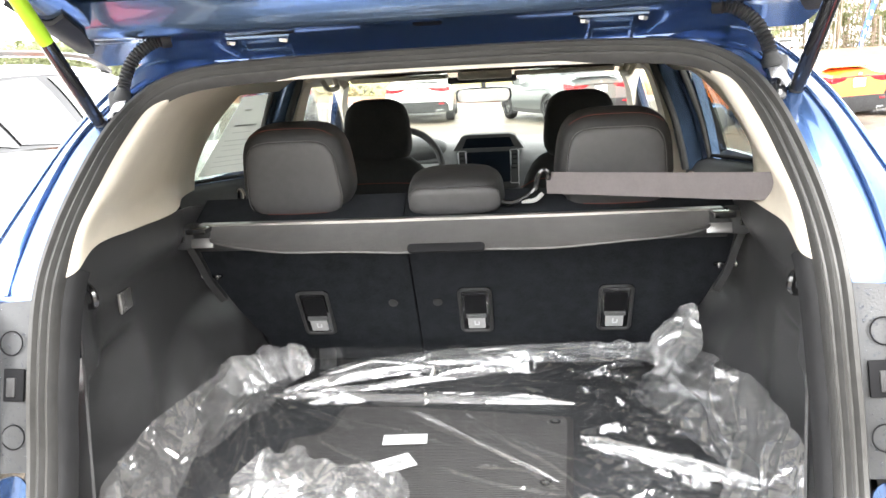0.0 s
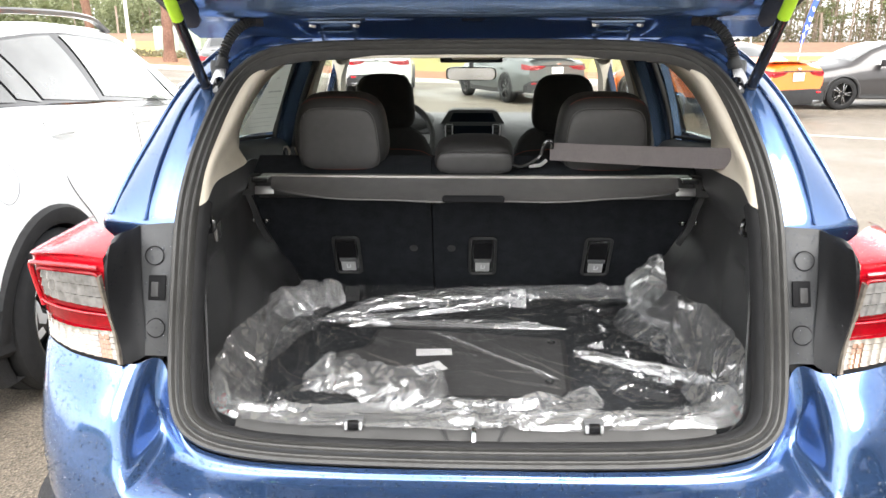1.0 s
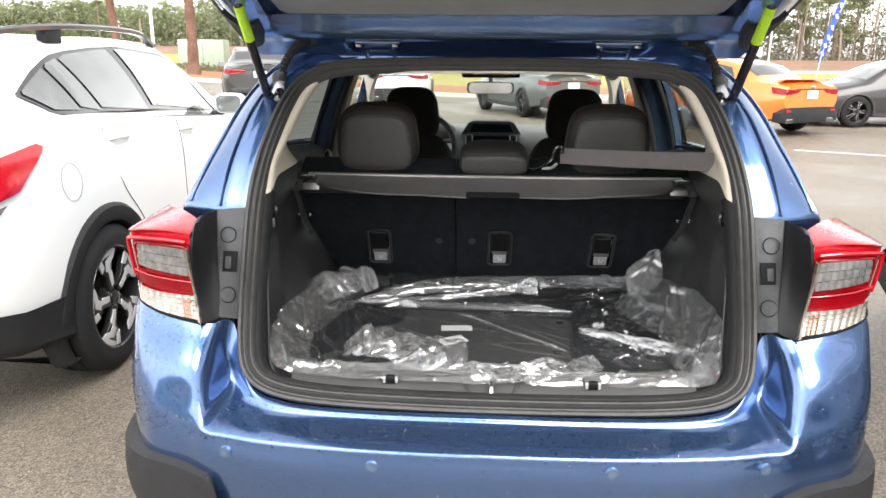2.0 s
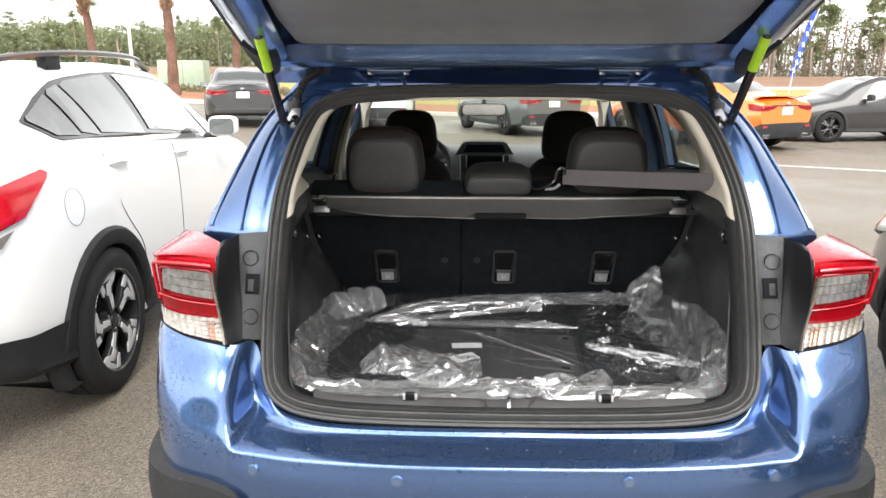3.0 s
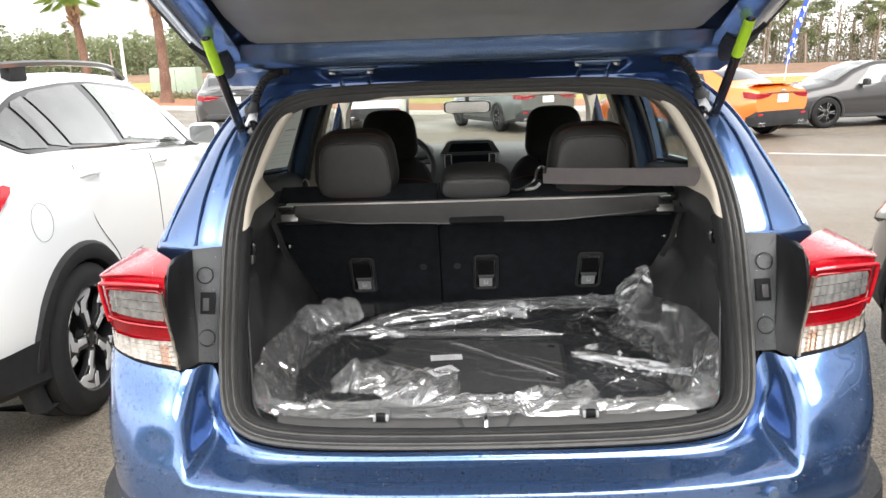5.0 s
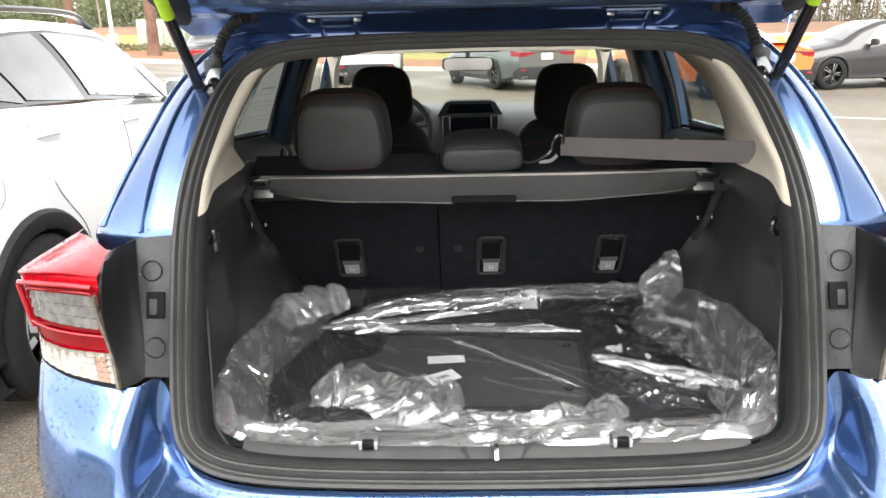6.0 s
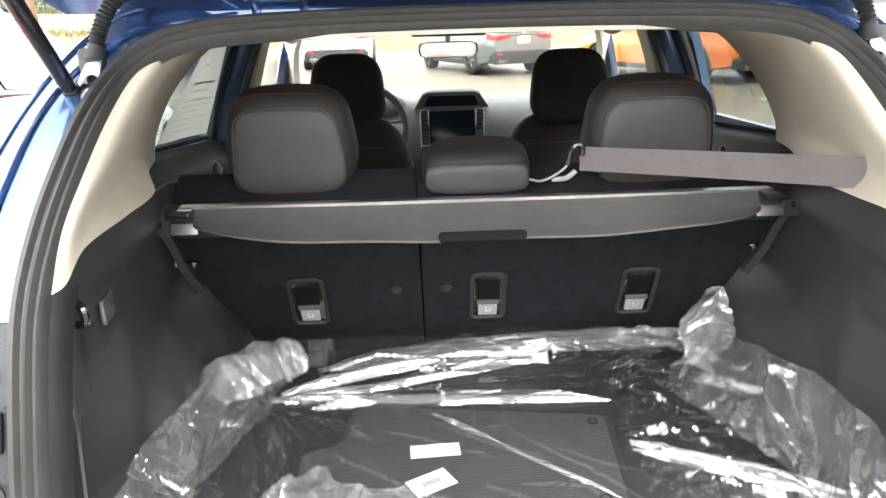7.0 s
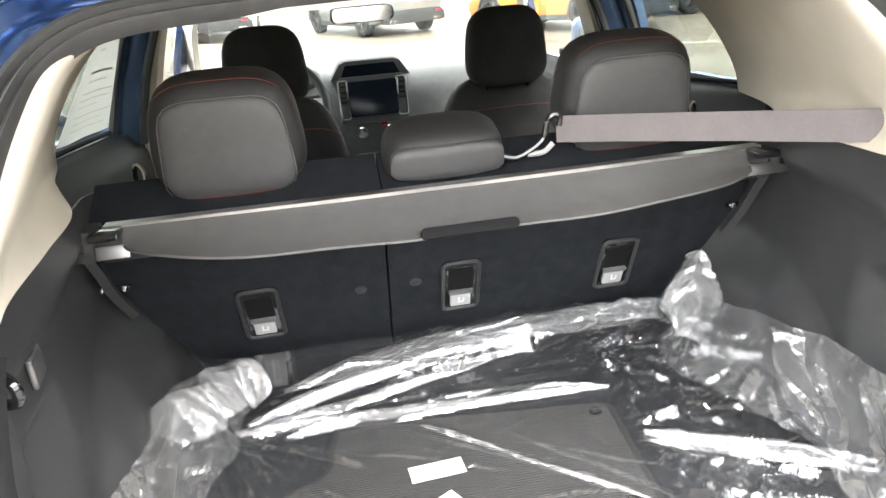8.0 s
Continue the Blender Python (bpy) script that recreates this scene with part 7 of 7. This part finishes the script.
def asphalt():
    m = bpy.data.materials.new("wet_asphalt")
    m.use_nodes = True
    n, l = m.node_tree.nodes, m.node_tree.links
    p = n["Principled BSDF"]
    tc = n.new("ShaderNodeTexCoord")
    fine, big, stone = n.new("ShaderNodeTexNoise"), n.new("ShaderNodeTexNoise"), n.new("ShaderNodeTexVoronoi")
    fine.inputs["Scale"].default_value, fine.inputs["Detail"].default_value = 160, 4
    big.inputs["Scale"].default_value, big.inputs["Detail"].default_value = 0.35, 4
    stone.inputs["Scale"].default_value = 120
    for t in (fine, big, stone):
        l.new(tc.outputs["Object"], t.inputs["Vector"])
    ramp = n.new("ShaderNodeValToRGB")
    ramp.color_ramp.elements[0].position, ramp.color_ramp.elements[0].color = 0.30, (0.046, 0.040, 0.033, 1)
    ramp.color_ramp.elements[1].position, ramp.color_ramp.elements[1].color = 0.72, (0.225, 0.190, 0.148, 1)
    l.new(fine.outputs["Fac"], ramp.inputs["Fac"])
    speck = n.new("ShaderNodeMapRange")
    speck.inputs["To Min"].default_value, speck.inputs["To Max"].default_value = 0.35, 1.9
    grain = n.new("ShaderNodeMix")
    grain.data_type, grain.blend_type = "RGBA", "MULTIPLY"
    grain.inputs["Factor"].default_value = 1
    l.new(stone.outputs["Color"], speck.inputs["Value"])
    l.new(ramp.outputs["Color"], grain.inputs["A"]), l.new(speck.outputs["Result"], grain.inputs["B"])
    l.new(grain.outputs["Result"], p.inputs["Base Color"])
    wet = n.new("ShaderNodeMapRange")
    wet.inputs["From Min"].default_value, wet.inputs["From Max"].default_value = 0.40, 0.62
    wet.inputs["To Min"].default_value, wet.inputs["To Max"].default_value = 0.62, 0.36
    l.new(big.outputs["Fac"], wet.inputs["Value"]), l.new(wet.outputs["Result"], p.inputs["Roughness"])
    b = n.new("ShaderNodeBump")
    b.inputs["Strength"].default_value, b.inputs["Distance"].default_value = 0.5, 0.006
    l.new(stone.outputs["Distance"], b.inputs["Height"]), l.new(b.outputs["Normal"], p.inputs["Normal"])
    return m


ASPHALT = asphalt()
GRASS = material("dry_winter_grass", (0.20, 0.19, 0.045), 0.95, second=(0.33, 0.26, 0.08), scale=3.0, bump=0.8, bump_scale=40)
MULCH = material("pine_straw_mulch", (0.22, 0.085, 0.04), 0.95, second=(0.30, 0.15, 0.08), scale=14, bump=1.0, bump_scale=60)
CONCRETE = material("pale_concrete", (0.50, 0.48, 0.43), 0.8, spots=0.2, scale=8, bump=0.2, bump_scale=60)
ROADM = material("pale_far_road", (0.42, 0.41, 0.38), 0.7, spots=0.15, scale=1)
DIRT = material("brown_bank_soil", (0.15, 0.085, 0.055), 0.95, second=(0.22, 0.13, 0.08), scale=1.2)
LINE = material("worn_white_line_paint", (0.62, 0.61, 0.57), 0.6, spots=0.35, scale=30)

xs = np.concatenate([np.linspace(-1500, -60, 8), np.linspace(-50, 60, 56), np.linspace(80, 1500, 8)])
ys = np.concatenate([np.linspace(-1200, -30, 7), np.linspace(-20, 60, 41), np.linspace(70, 2500, 10)])
ground_sheet("ground", xs, ys, ASPHALT, 0.0, "damp grey asphalt car park with fine stones")
ground_sheet("grass_verge_ahead", np.linspace(-40, 130, 60), np.linspace(28.5, 72, 12), GRASS, 0.06, "dry yellow-green winter grass verge")
ground_sheet("mulch_bed", np.linspace(-30, 6, 30), np.linspace(25.6, 33, 6), MULCH, 0.10, "red-brown pine straw mulch bed")
ground_sheet("far_road", np.linspace(-200, 300, 40), np.linspace(74, 92, 4), ROADM, 0.05, "pale road beyond the verge")
ground_sheet("soil_bank", np.linspace(-200, 300, 60), np.linspace(92, 110, 7), DIRT, 0.02, "brown soil bank along the road", 1.25)
path = [(x, 25.4, ground_z(x, 25.4) + 0.07) for x in np.linspace(-30, 14, 40)] + [(14.6, 25.9, 0.07), (14.8, 28, 0.07)]
tagged(part("kerb", sweep(path, [(-0.09, -0.09), (0.09, -0.09), (0.09, 0.06), (0.07, 0.08), (-0.07, 0.08), (-0.09, 0.06)]), CONCRETE, None), "pale concrete kerb along the planting bed", "kerb", kind="structure")
for x0, y0, x1, y1, w in ((5.1, 10.8, 9.5, 8.6, 0.13), (-6.0, 9.5, -4.4, 12.5, 0.1)):
    d = np.array((x1 - x0, y1 - y0))
    n2 = np.array((-d[1], d[0])) / np.linalg.norm(d) * w / 2
    c = [np.array((x0, y0)) + n2, np.array((x1, y1)) + n2, np.array((x1, y1)) - n2, np.array((x0, y0)) - n2]
    ob = part("bay_line", sheet([[(*c[0], ground_z(*c[0]) + 0.006), (*c[1], ground_z(*c[1]) + 0.006)], [(*c[3], ground_z(*c[3]) + 0.006), (*c[2], ground_z(*c[2]) + 0.006)]]), LINE)
    tagged(ob, "worn white painted bay line", "road marking", "painted bay lines", "structure")

make_crossover("white_crossover", "white crossover with black arch mouldings and machined alloy wheels", WHITE, stand(-2.61, 0.86, 2.6), "hook")
make_crossover("gunmetal_crossover", "gunmetal crossover parked nose forward, wet", GUNMETAL, stand(2.80, -1.97, 0), "hook")
make_sedan("orange_saloon", "bright orange sports saloon with a boot spoiler and black lower bumper", ORANGE, stand(6.25, 13.05, 29))
make_sedan("grey_green_saloon", "grey-green sports saloon with quad exhausts", SILVER, stand(2.1, 16.4, 22))
make_sedan("white_saloon", "white saloon with dark lower bumper", WHITE, stand(-2.40, 18.0, 3))
make_sedan("dark_saloon", "dark grey sports saloon with black wheels", DARK, stand(11.68, 16.35, 96))
make_sedan("grey_saloon", "mid-grey saloon parked by the palms", MIDGREY, stand(-5.45, 16.0, 18), sporty=False, spoiler=False)

# ---- planting and distance ----
BARK = material("palm_trunk_bark", (0.11, 0.055, 0.038), 0.9, second=(0.20, 0.115, 0.08), scale=18, bump=1.0, bump_scale=30)
BOOT = material("palm_boot_stubs", (0.42, 0.30, 0.20), 0.9, second=(0.30, 0.16, 0.09), scale=30, bump=0.6, bump_scale=60)
FROND = foliage("palm_frond", (0.10, 0.16, 0.03), (0.18, 0.22, 0.06), 3.0)
PINE_BARK = material("pine_bark", (0.24, 0.18, 0.14), 0.95, second=(0.32, 0.25, 0.20), scale=4)
# leaf greens paled and flattened: distance haze is mixed into these three colours
NEEDLE = foliage("hazed_pine_needles", (0.16, 0.19, 0.09), (0.25, 0.27, 0.14), 0.6)
SCRUB = foliage("hazed_scrub_leaves", (0.15, 0.15, 0.085), (0.25, 0.21, 0.14), 0.2)
HAZED_LEAF = foliage("hazed_wood_leaves", (0.20, 0.225, 0.125), (0.31, 0.33, 0.20), 0.12)
rng = random.Random(7)


def clumps(points, size, seed):
    """Many small leaf blades round the given points, as one mesh."""
    r = np.random.default_rng(seed)
    c = np.array(points, float)
    n = len(c)
    d, s = r.normal(size=(n, 3)), r.normal(size=(n, 3))
    d /= np.linalg.norm(d, axis=1, keepdims=True)
    s = np.cross(d, s)
    s /= np.linalg.norm(s, axis=1, keepdims=True)
    k = size * r.uniform(0.5, 1.4, (n, 1))
    verts = np.stack([c - d * k, c + s * k * 0.5, c + d * k, c - s * k * 0.5], 1).reshape(-1, 3)
    me = bpy.data.meshes.new("leaves")
    me.vertices.add(4 * n), me.loops.add(4 * n), me.polygons.add(n)
    me.vertices.foreach_set("co", verts.ravel())
    me.loops.foreach_set("vertex_index", np.arange(4 * n))
    me.polygons.foreach_set("loop_start", np.arange(0, 4 * n, 4))
    me.update(calc_edges=True)
    return me


def leaf_part(name, points, size, mat, parent, seed, label=""):
    me = clumps(points, size, seed)
    me.materials.append(mat)
    ob = new(name, me)
    ob.parent = parent
    return tagged(ob, label)


def make_palm(x, y, h, r, seed):
    z0 = ground_z(x, y) + 0.08
    rr = random.Random(seed)
    palm = thing("palm_tree", "tall cabbage palm with a rough red-brown trunk", "tree", group="palms beside the lot")
    bm = bmesh.new()
    rings = []
    for k in range(40):
        t = k / 39
        rad = r * (1.15 - 0.25 * t + 0.05 * math.sin(40 * t)) * (1 + (0.35 * (1 - t) ** 12))
        cx, cy = x + 0.25 * math.sin(1.5 * t + seed), y
        rings.append([bm.verts.new((cx + rad * math.cos(a) * (1 + 0.05 * rr.uniform(-1, 1)), cy + rad * math.sin(a), z0 + h * t)) for a in np.linspace(0, 6.283, 16, endpoint=False)])
    for a, b in zip(rings, rings[1:]):
        for j in range(16):
            bm.faces.new((a[j], a[(j + 1) % 16], b[(j + 1) % 16], b[j]))
    bm.faces.new(rings[-1])
    part("trunk", bm, BARK, palm)
    stubs = bmesh.new()
    tx = x + 0.25 * math.sin(1.5 + seed)
    for k in range(90):
        t = rr.uniform(0.0, 1.0)
        a = rr.uniform(0, 6.283)
        zz = z0 + h - 1.3 + 1.5 * t
        b = box((0.10, 0.03, 0.38), (0, 0, 0.12), 0)
        b.transform(pose(tx + (r * 0.9) * math.cos(a), y + (r * 0.9) * math.sin(a), zz, 0, 0, math.degrees(a) + 90) @ pose(0, 0, 0, 28 + 20 * rr.random(), 0, 0))
        join(stubs, b)
    tagged(part("leaf_boot", stubs, BOOT, palm), kind="stuff")
    fr = bmesh.new()
    for k in range(34):
        a, e = rr.uniform(0, 6.283), rr.uniform(-0.4, 1.2)
        L = rr.uniform(1.3, 2.0)
        base = Vector((tx, y, z0 + h + 0.15))
        d = Vector((math.cos(a) * math.cos(e), math.sin(a) * math.cos(e), math.sin(e)))
        for q in range(16):
            f = (q - 7.5) / 7.5
            tip = base + d * L * (1 - 0.35 * f * f) + Vector((-math.sin(a), math.cos(a), 0)) * f * 0.75 * L * 0.6 + Vector((0, 0, -0.30 * L * (1 - math.sin(e)) * 0.7))
            mid = base + d * L * 0.55
            v = [fr.verts.new(mid), fr.verts.new(mid + (tip - mid) * 0.5 + Vector((0.02, 0.02, 0.02))), fr.verts.new(tip), fr.verts.new(mid + (tip - mid) * 0.5 - Vector((0.02, 0.02, -0.02)))]
            fr.faces.new(v)
    part("crown", fr, FROND, palm, smooth=False)
    return palm


make_palm(-12.6, 29.0, 4.7, 0.19, 1)
make_palm(-19.4, 36.0, 4.7, 0.20, 2)
make_palm(-11.0, 34.0, 5.2, 0.17, 5)

pole = thing("lamp_post", "tall white lamp post on a pale concrete foot", "lamp post")
bm = lathe([(0.0, 0.10), (11.0, 0.06)], 14)
bm.transform(pose(-18.2, 38.0, ground_z(-18.2, 38), 0, -90, 0))
part("shaft", bm, material("white_post_paint", (0.75, 0.75, 0.73), 0.4), pole)
foot = lathe([(0.0, 0.30), (0.75, 0.28)], 18)
foot.transform(pose(-18.2, 38.0, ground_z(-18.2, 38), 0, -90, 0))
part("foot", foot, CONCRETE, pole)
part("lamp_head", box((0.7, 0.3, 0.12), (-18.2, 37.7, ground_z(-18.2, 38) + 11.0), 0.03), DARK, pole)

cabinet = thing("utility_cabinet", "pale green metal transformer cabinet", "utility box", stand(-14.6, 36.0, 6, 0.06))
part("casing", box((2.3, 1.3, 1.45), (0, 0, 0.76), 0.04), material("pale_green_enamel", (0.36, 0.42, 0.33), 0.5, spots=0.15, scale=3), cabinet)
part("door_seam", box((0.012, 0.012, 1.3), (0.1, -0.651, 0.76), 0), BLACK, cabinet)
part("plinth", box((2.5, 1.5, 0.10), (0, 0, 0.04), 0.02), CONCRETE, cabinet)


def pine_meshes(h, seed):
    """The trunk, limbs and needles of one tall pine standing at the origin."""
    r = random.Random(seed)
    a, b = r.uniform(-0.3, 0.3), r.uniform(-0.6, 0.6)
    trunk = sweep(spline([(0, 0, 0), (a, 0, h * 0.5), (b, 0, h)], 10), circle(0.085 + 0.003 * h, 6))
    limbs, pts = bmesh.new(), []
    for k in range(30):
        t = r.uniform(0.26, 1.0)
        q = r.uniform(0, 6.283)
        L = (1.30 - t) * h * 0.17 * r.uniform(0.5, 1.3)
        b0 = Vector((b * t, 0, h * t))
        b1 = b0 + Vector((math.cos(q) * L, math.sin(q) * L, L * r.uniform(0.0, 0.5)))
        join(limbs, sweep([tuple(b0), tuple((b0 + b1) / 2 + Vector((0, 0, 0.1))), tuple(b1)], circle(0.035, 4)))
        for e in range(4):
            f = r.uniform(0.4, 1.1)
            c = b0 + (b1 - b0) * f
            pts += [c + Vector((r.gauss(0, 0.42), r.gauss(0, 0.42), r.gauss(0, 0.22))) for _ in range(34)]
    out = []
    for name, bm, mat in (("trunk", trunk, PINE_BARK), ("limbs", limbs, PINE_BARK)):
        me = bpy.data.meshes.new(name)
        bm.to_mesh(me)
        bm.free()
        me.materials.append(mat)
        me.shade_smooth()
        out.append((name, me))
    me = clumps(pts, 0.17, seed)
    me.materials.append(NEEDLE)
    return out + [("crown", me)]


PINES = [pine_meshes(rng.uniform(15, 23), 100 + k) for k in range(9)]
spots = [(24 + 2.0 * k + rng.uniform(-1.5, 1.5), 112 + rng.uniform(0, 30), rng.uniform(0.75, 1.12)) for k in range(84)]
spots += [(-14 - 5 * k + rng.uniform(-3, 3), 120 + rng.uniform(0, 12), rng.uniform(0.48, 0.62)) for k in range(18)]
for k, (x, y, s) in enumerate(spots):
    tree = thing("pine_tree", "tall thin pine with a high sparse crown", "tree", pose(x, y, ground_z(x, y), 0, 0, 77 * k) @ Matrix.Diagonal((s, s, s, 1)), "pines behind the road")
    for name, me in PINES[k % 9]:
        ob = new(name, me)
        ob.parent = tree
        if name == "limbs":
            tagged(ob, kind="stuff")


def wood(name, x0, x1, y0, y1, h0, h1, count, size, mat, seed, label, trunks=0, loose=1.0, bulk=0.75):
    """A belt of trees far off: joined trunks and leaf blades with an uneven top."""
    r = random.Random(seed)
    pts = []
    while len(pts) < count:
        x, y = r.uniform(x0, x1), r.uniform(y0, y1)
        top = (h0 + (h1 - h0) * (0.5 + 0.5 * noise.noise((x * 0.06, y * 0.05, seed)))) * (0.88 + 0.16 * noise.noise((x * 0.35, y * 0.2, seed + 3)))
        z = r.random() ** bulk * top
        if noise.noise((x * 0.5, y * 0.3, z * 0.6)) > r.uniform(-0.55, 0.1) * loose:
            pts.append((x, y, ground_z(x, y) * 0.6 + z))
    me = clumps(pts, size, seed)
    if trunks:
        bm = bmesh.new()
        bm.from_mesh(me)
    me.materials.append(mat)
    ob = new(name, me)
    tagged(ob, label, "woodland", kind="stuff")
    if trunks:
        bm.free()
        tb = bmesh.new()
        for _ in range(trunks):
            x, y = r.uniform(x0, x1), r.uniform(y0, y1)
            h = r.uniform(h0, h1) * 0.65
            lean = r.uniform(-0.5, 0.5)
            join(tb, sweep([(x, y, 0), (x + lean, y, h)], circle(r.uniform(0.10, 0.2), 5)))
        t = part("trunks", tb, PINE_BARK, ob)
    return ob


wood("woodland_right", 10, 190, 118, 150, 7, 17, 80000, 0.24, SCRUB, 11, "mixed scrub and pine wood behind the road", 260, 0.8, 1.7)
wood("woodland_left", -190, 8, 125, 145, 8, 12.5, 130000, 0.32, HAZED_LEAF, 12, "dense green wood beyond the car park", 60, 2.0)
# out of view, added so that paint reflects dark trees low down
wood("unseen_wood_behind", -120, 120, -62, -48, 9, 14, 16000, 0.8, HAZED_LEAF, 14, "unseen tree belt added behind the camera to darken reflections", 30)
wood("shrubs_ahead", -26, -6, 33, 35.5, 0.4, 1.1, 1500, 0.16, SCRUB, 13, "low shrubs in the planting bed")

flag = thing("feather_flag", "blue feather banner with white letters on a white pole", "banner")
fx, fy = 25.2, 56.0
part("pole", tube([(fx, fy, 0), (fx + 0.2, fy, 2.0), (fx + 1.0, fy, 4.6), (fx + 1.6, fy, 6.4)], 0.03, 6), PAPER, flag)
cloth = []
for k in range(25):
    t = k / 24
    base = np.array((fx + 0.22 + 1.3 * t, fy, 1.25 + 5.0 * t))
    w = 0.08 + 0.36 * math.sin(math.pi * min(1, 0.18 + 0.6 * t))
    cloth.append([tuple(base + np.array((-w * s + 0.03 * math.sin(9 * t + 3 * s), 0.06 * math.sin(7 * t + 4 * s), 0.05 * s))) for s in np.linspace(0, 1, 7)])
part("cloth", sheet(cloth, 0.004), material("royal_blue_flag_cloth", (0.04, 0.09, 0.50), 0.7, spots=0.15, scale=6), flag)
for k, t in enumerate((0.12, 0.24, 0.36, 0.50, 0.66, 0.82)):
    p = np.array((fx + 0.22 + 1.3 * t - 0.20, fy - 0.07, 1.25 + 5.0 * t))
    part("letter_bar", slab(rounded(0.17, 0.34, 0.03), 0.01, pose(*p, 90, -14, 0)), PAPER, flag)

VAN = material("far_van_white", (0.75, 0.75, 0.74), 0.35)
for x in (21.5, 46.5):
    van = thing("van", "small white van on the far road", "van", stand(x * 1.9, 111, 90, 1.25), "vehicles on the road")
    part("van_body", box((1.9, 4.8, 1.5), (0, 2.4, 1.15), 0.25, 3), VAN, van)
    part("van_windows", box((1.93, 3.4, 0.5), (0, 2.6, 1.5), 0.1, 2), TINTED, van)
    for y in (0.9, 3.8):
        for s in (1, -1):
            w = lathe([(-0.1, 0.34), (0.1, 0.34)], 18)
            w.transform(pose(s * 0.85, y, 0.34))
            part("van_wheel", w, TYRE, van)
sign_post = thing("sign_post", "slim white post with a small round base beyond the lot", "post")
part("shaft", tube([(23.0, 60.0, 0), (23.0, 60.0, 7.0)], 0.06, 8), PAPER, sign_post)
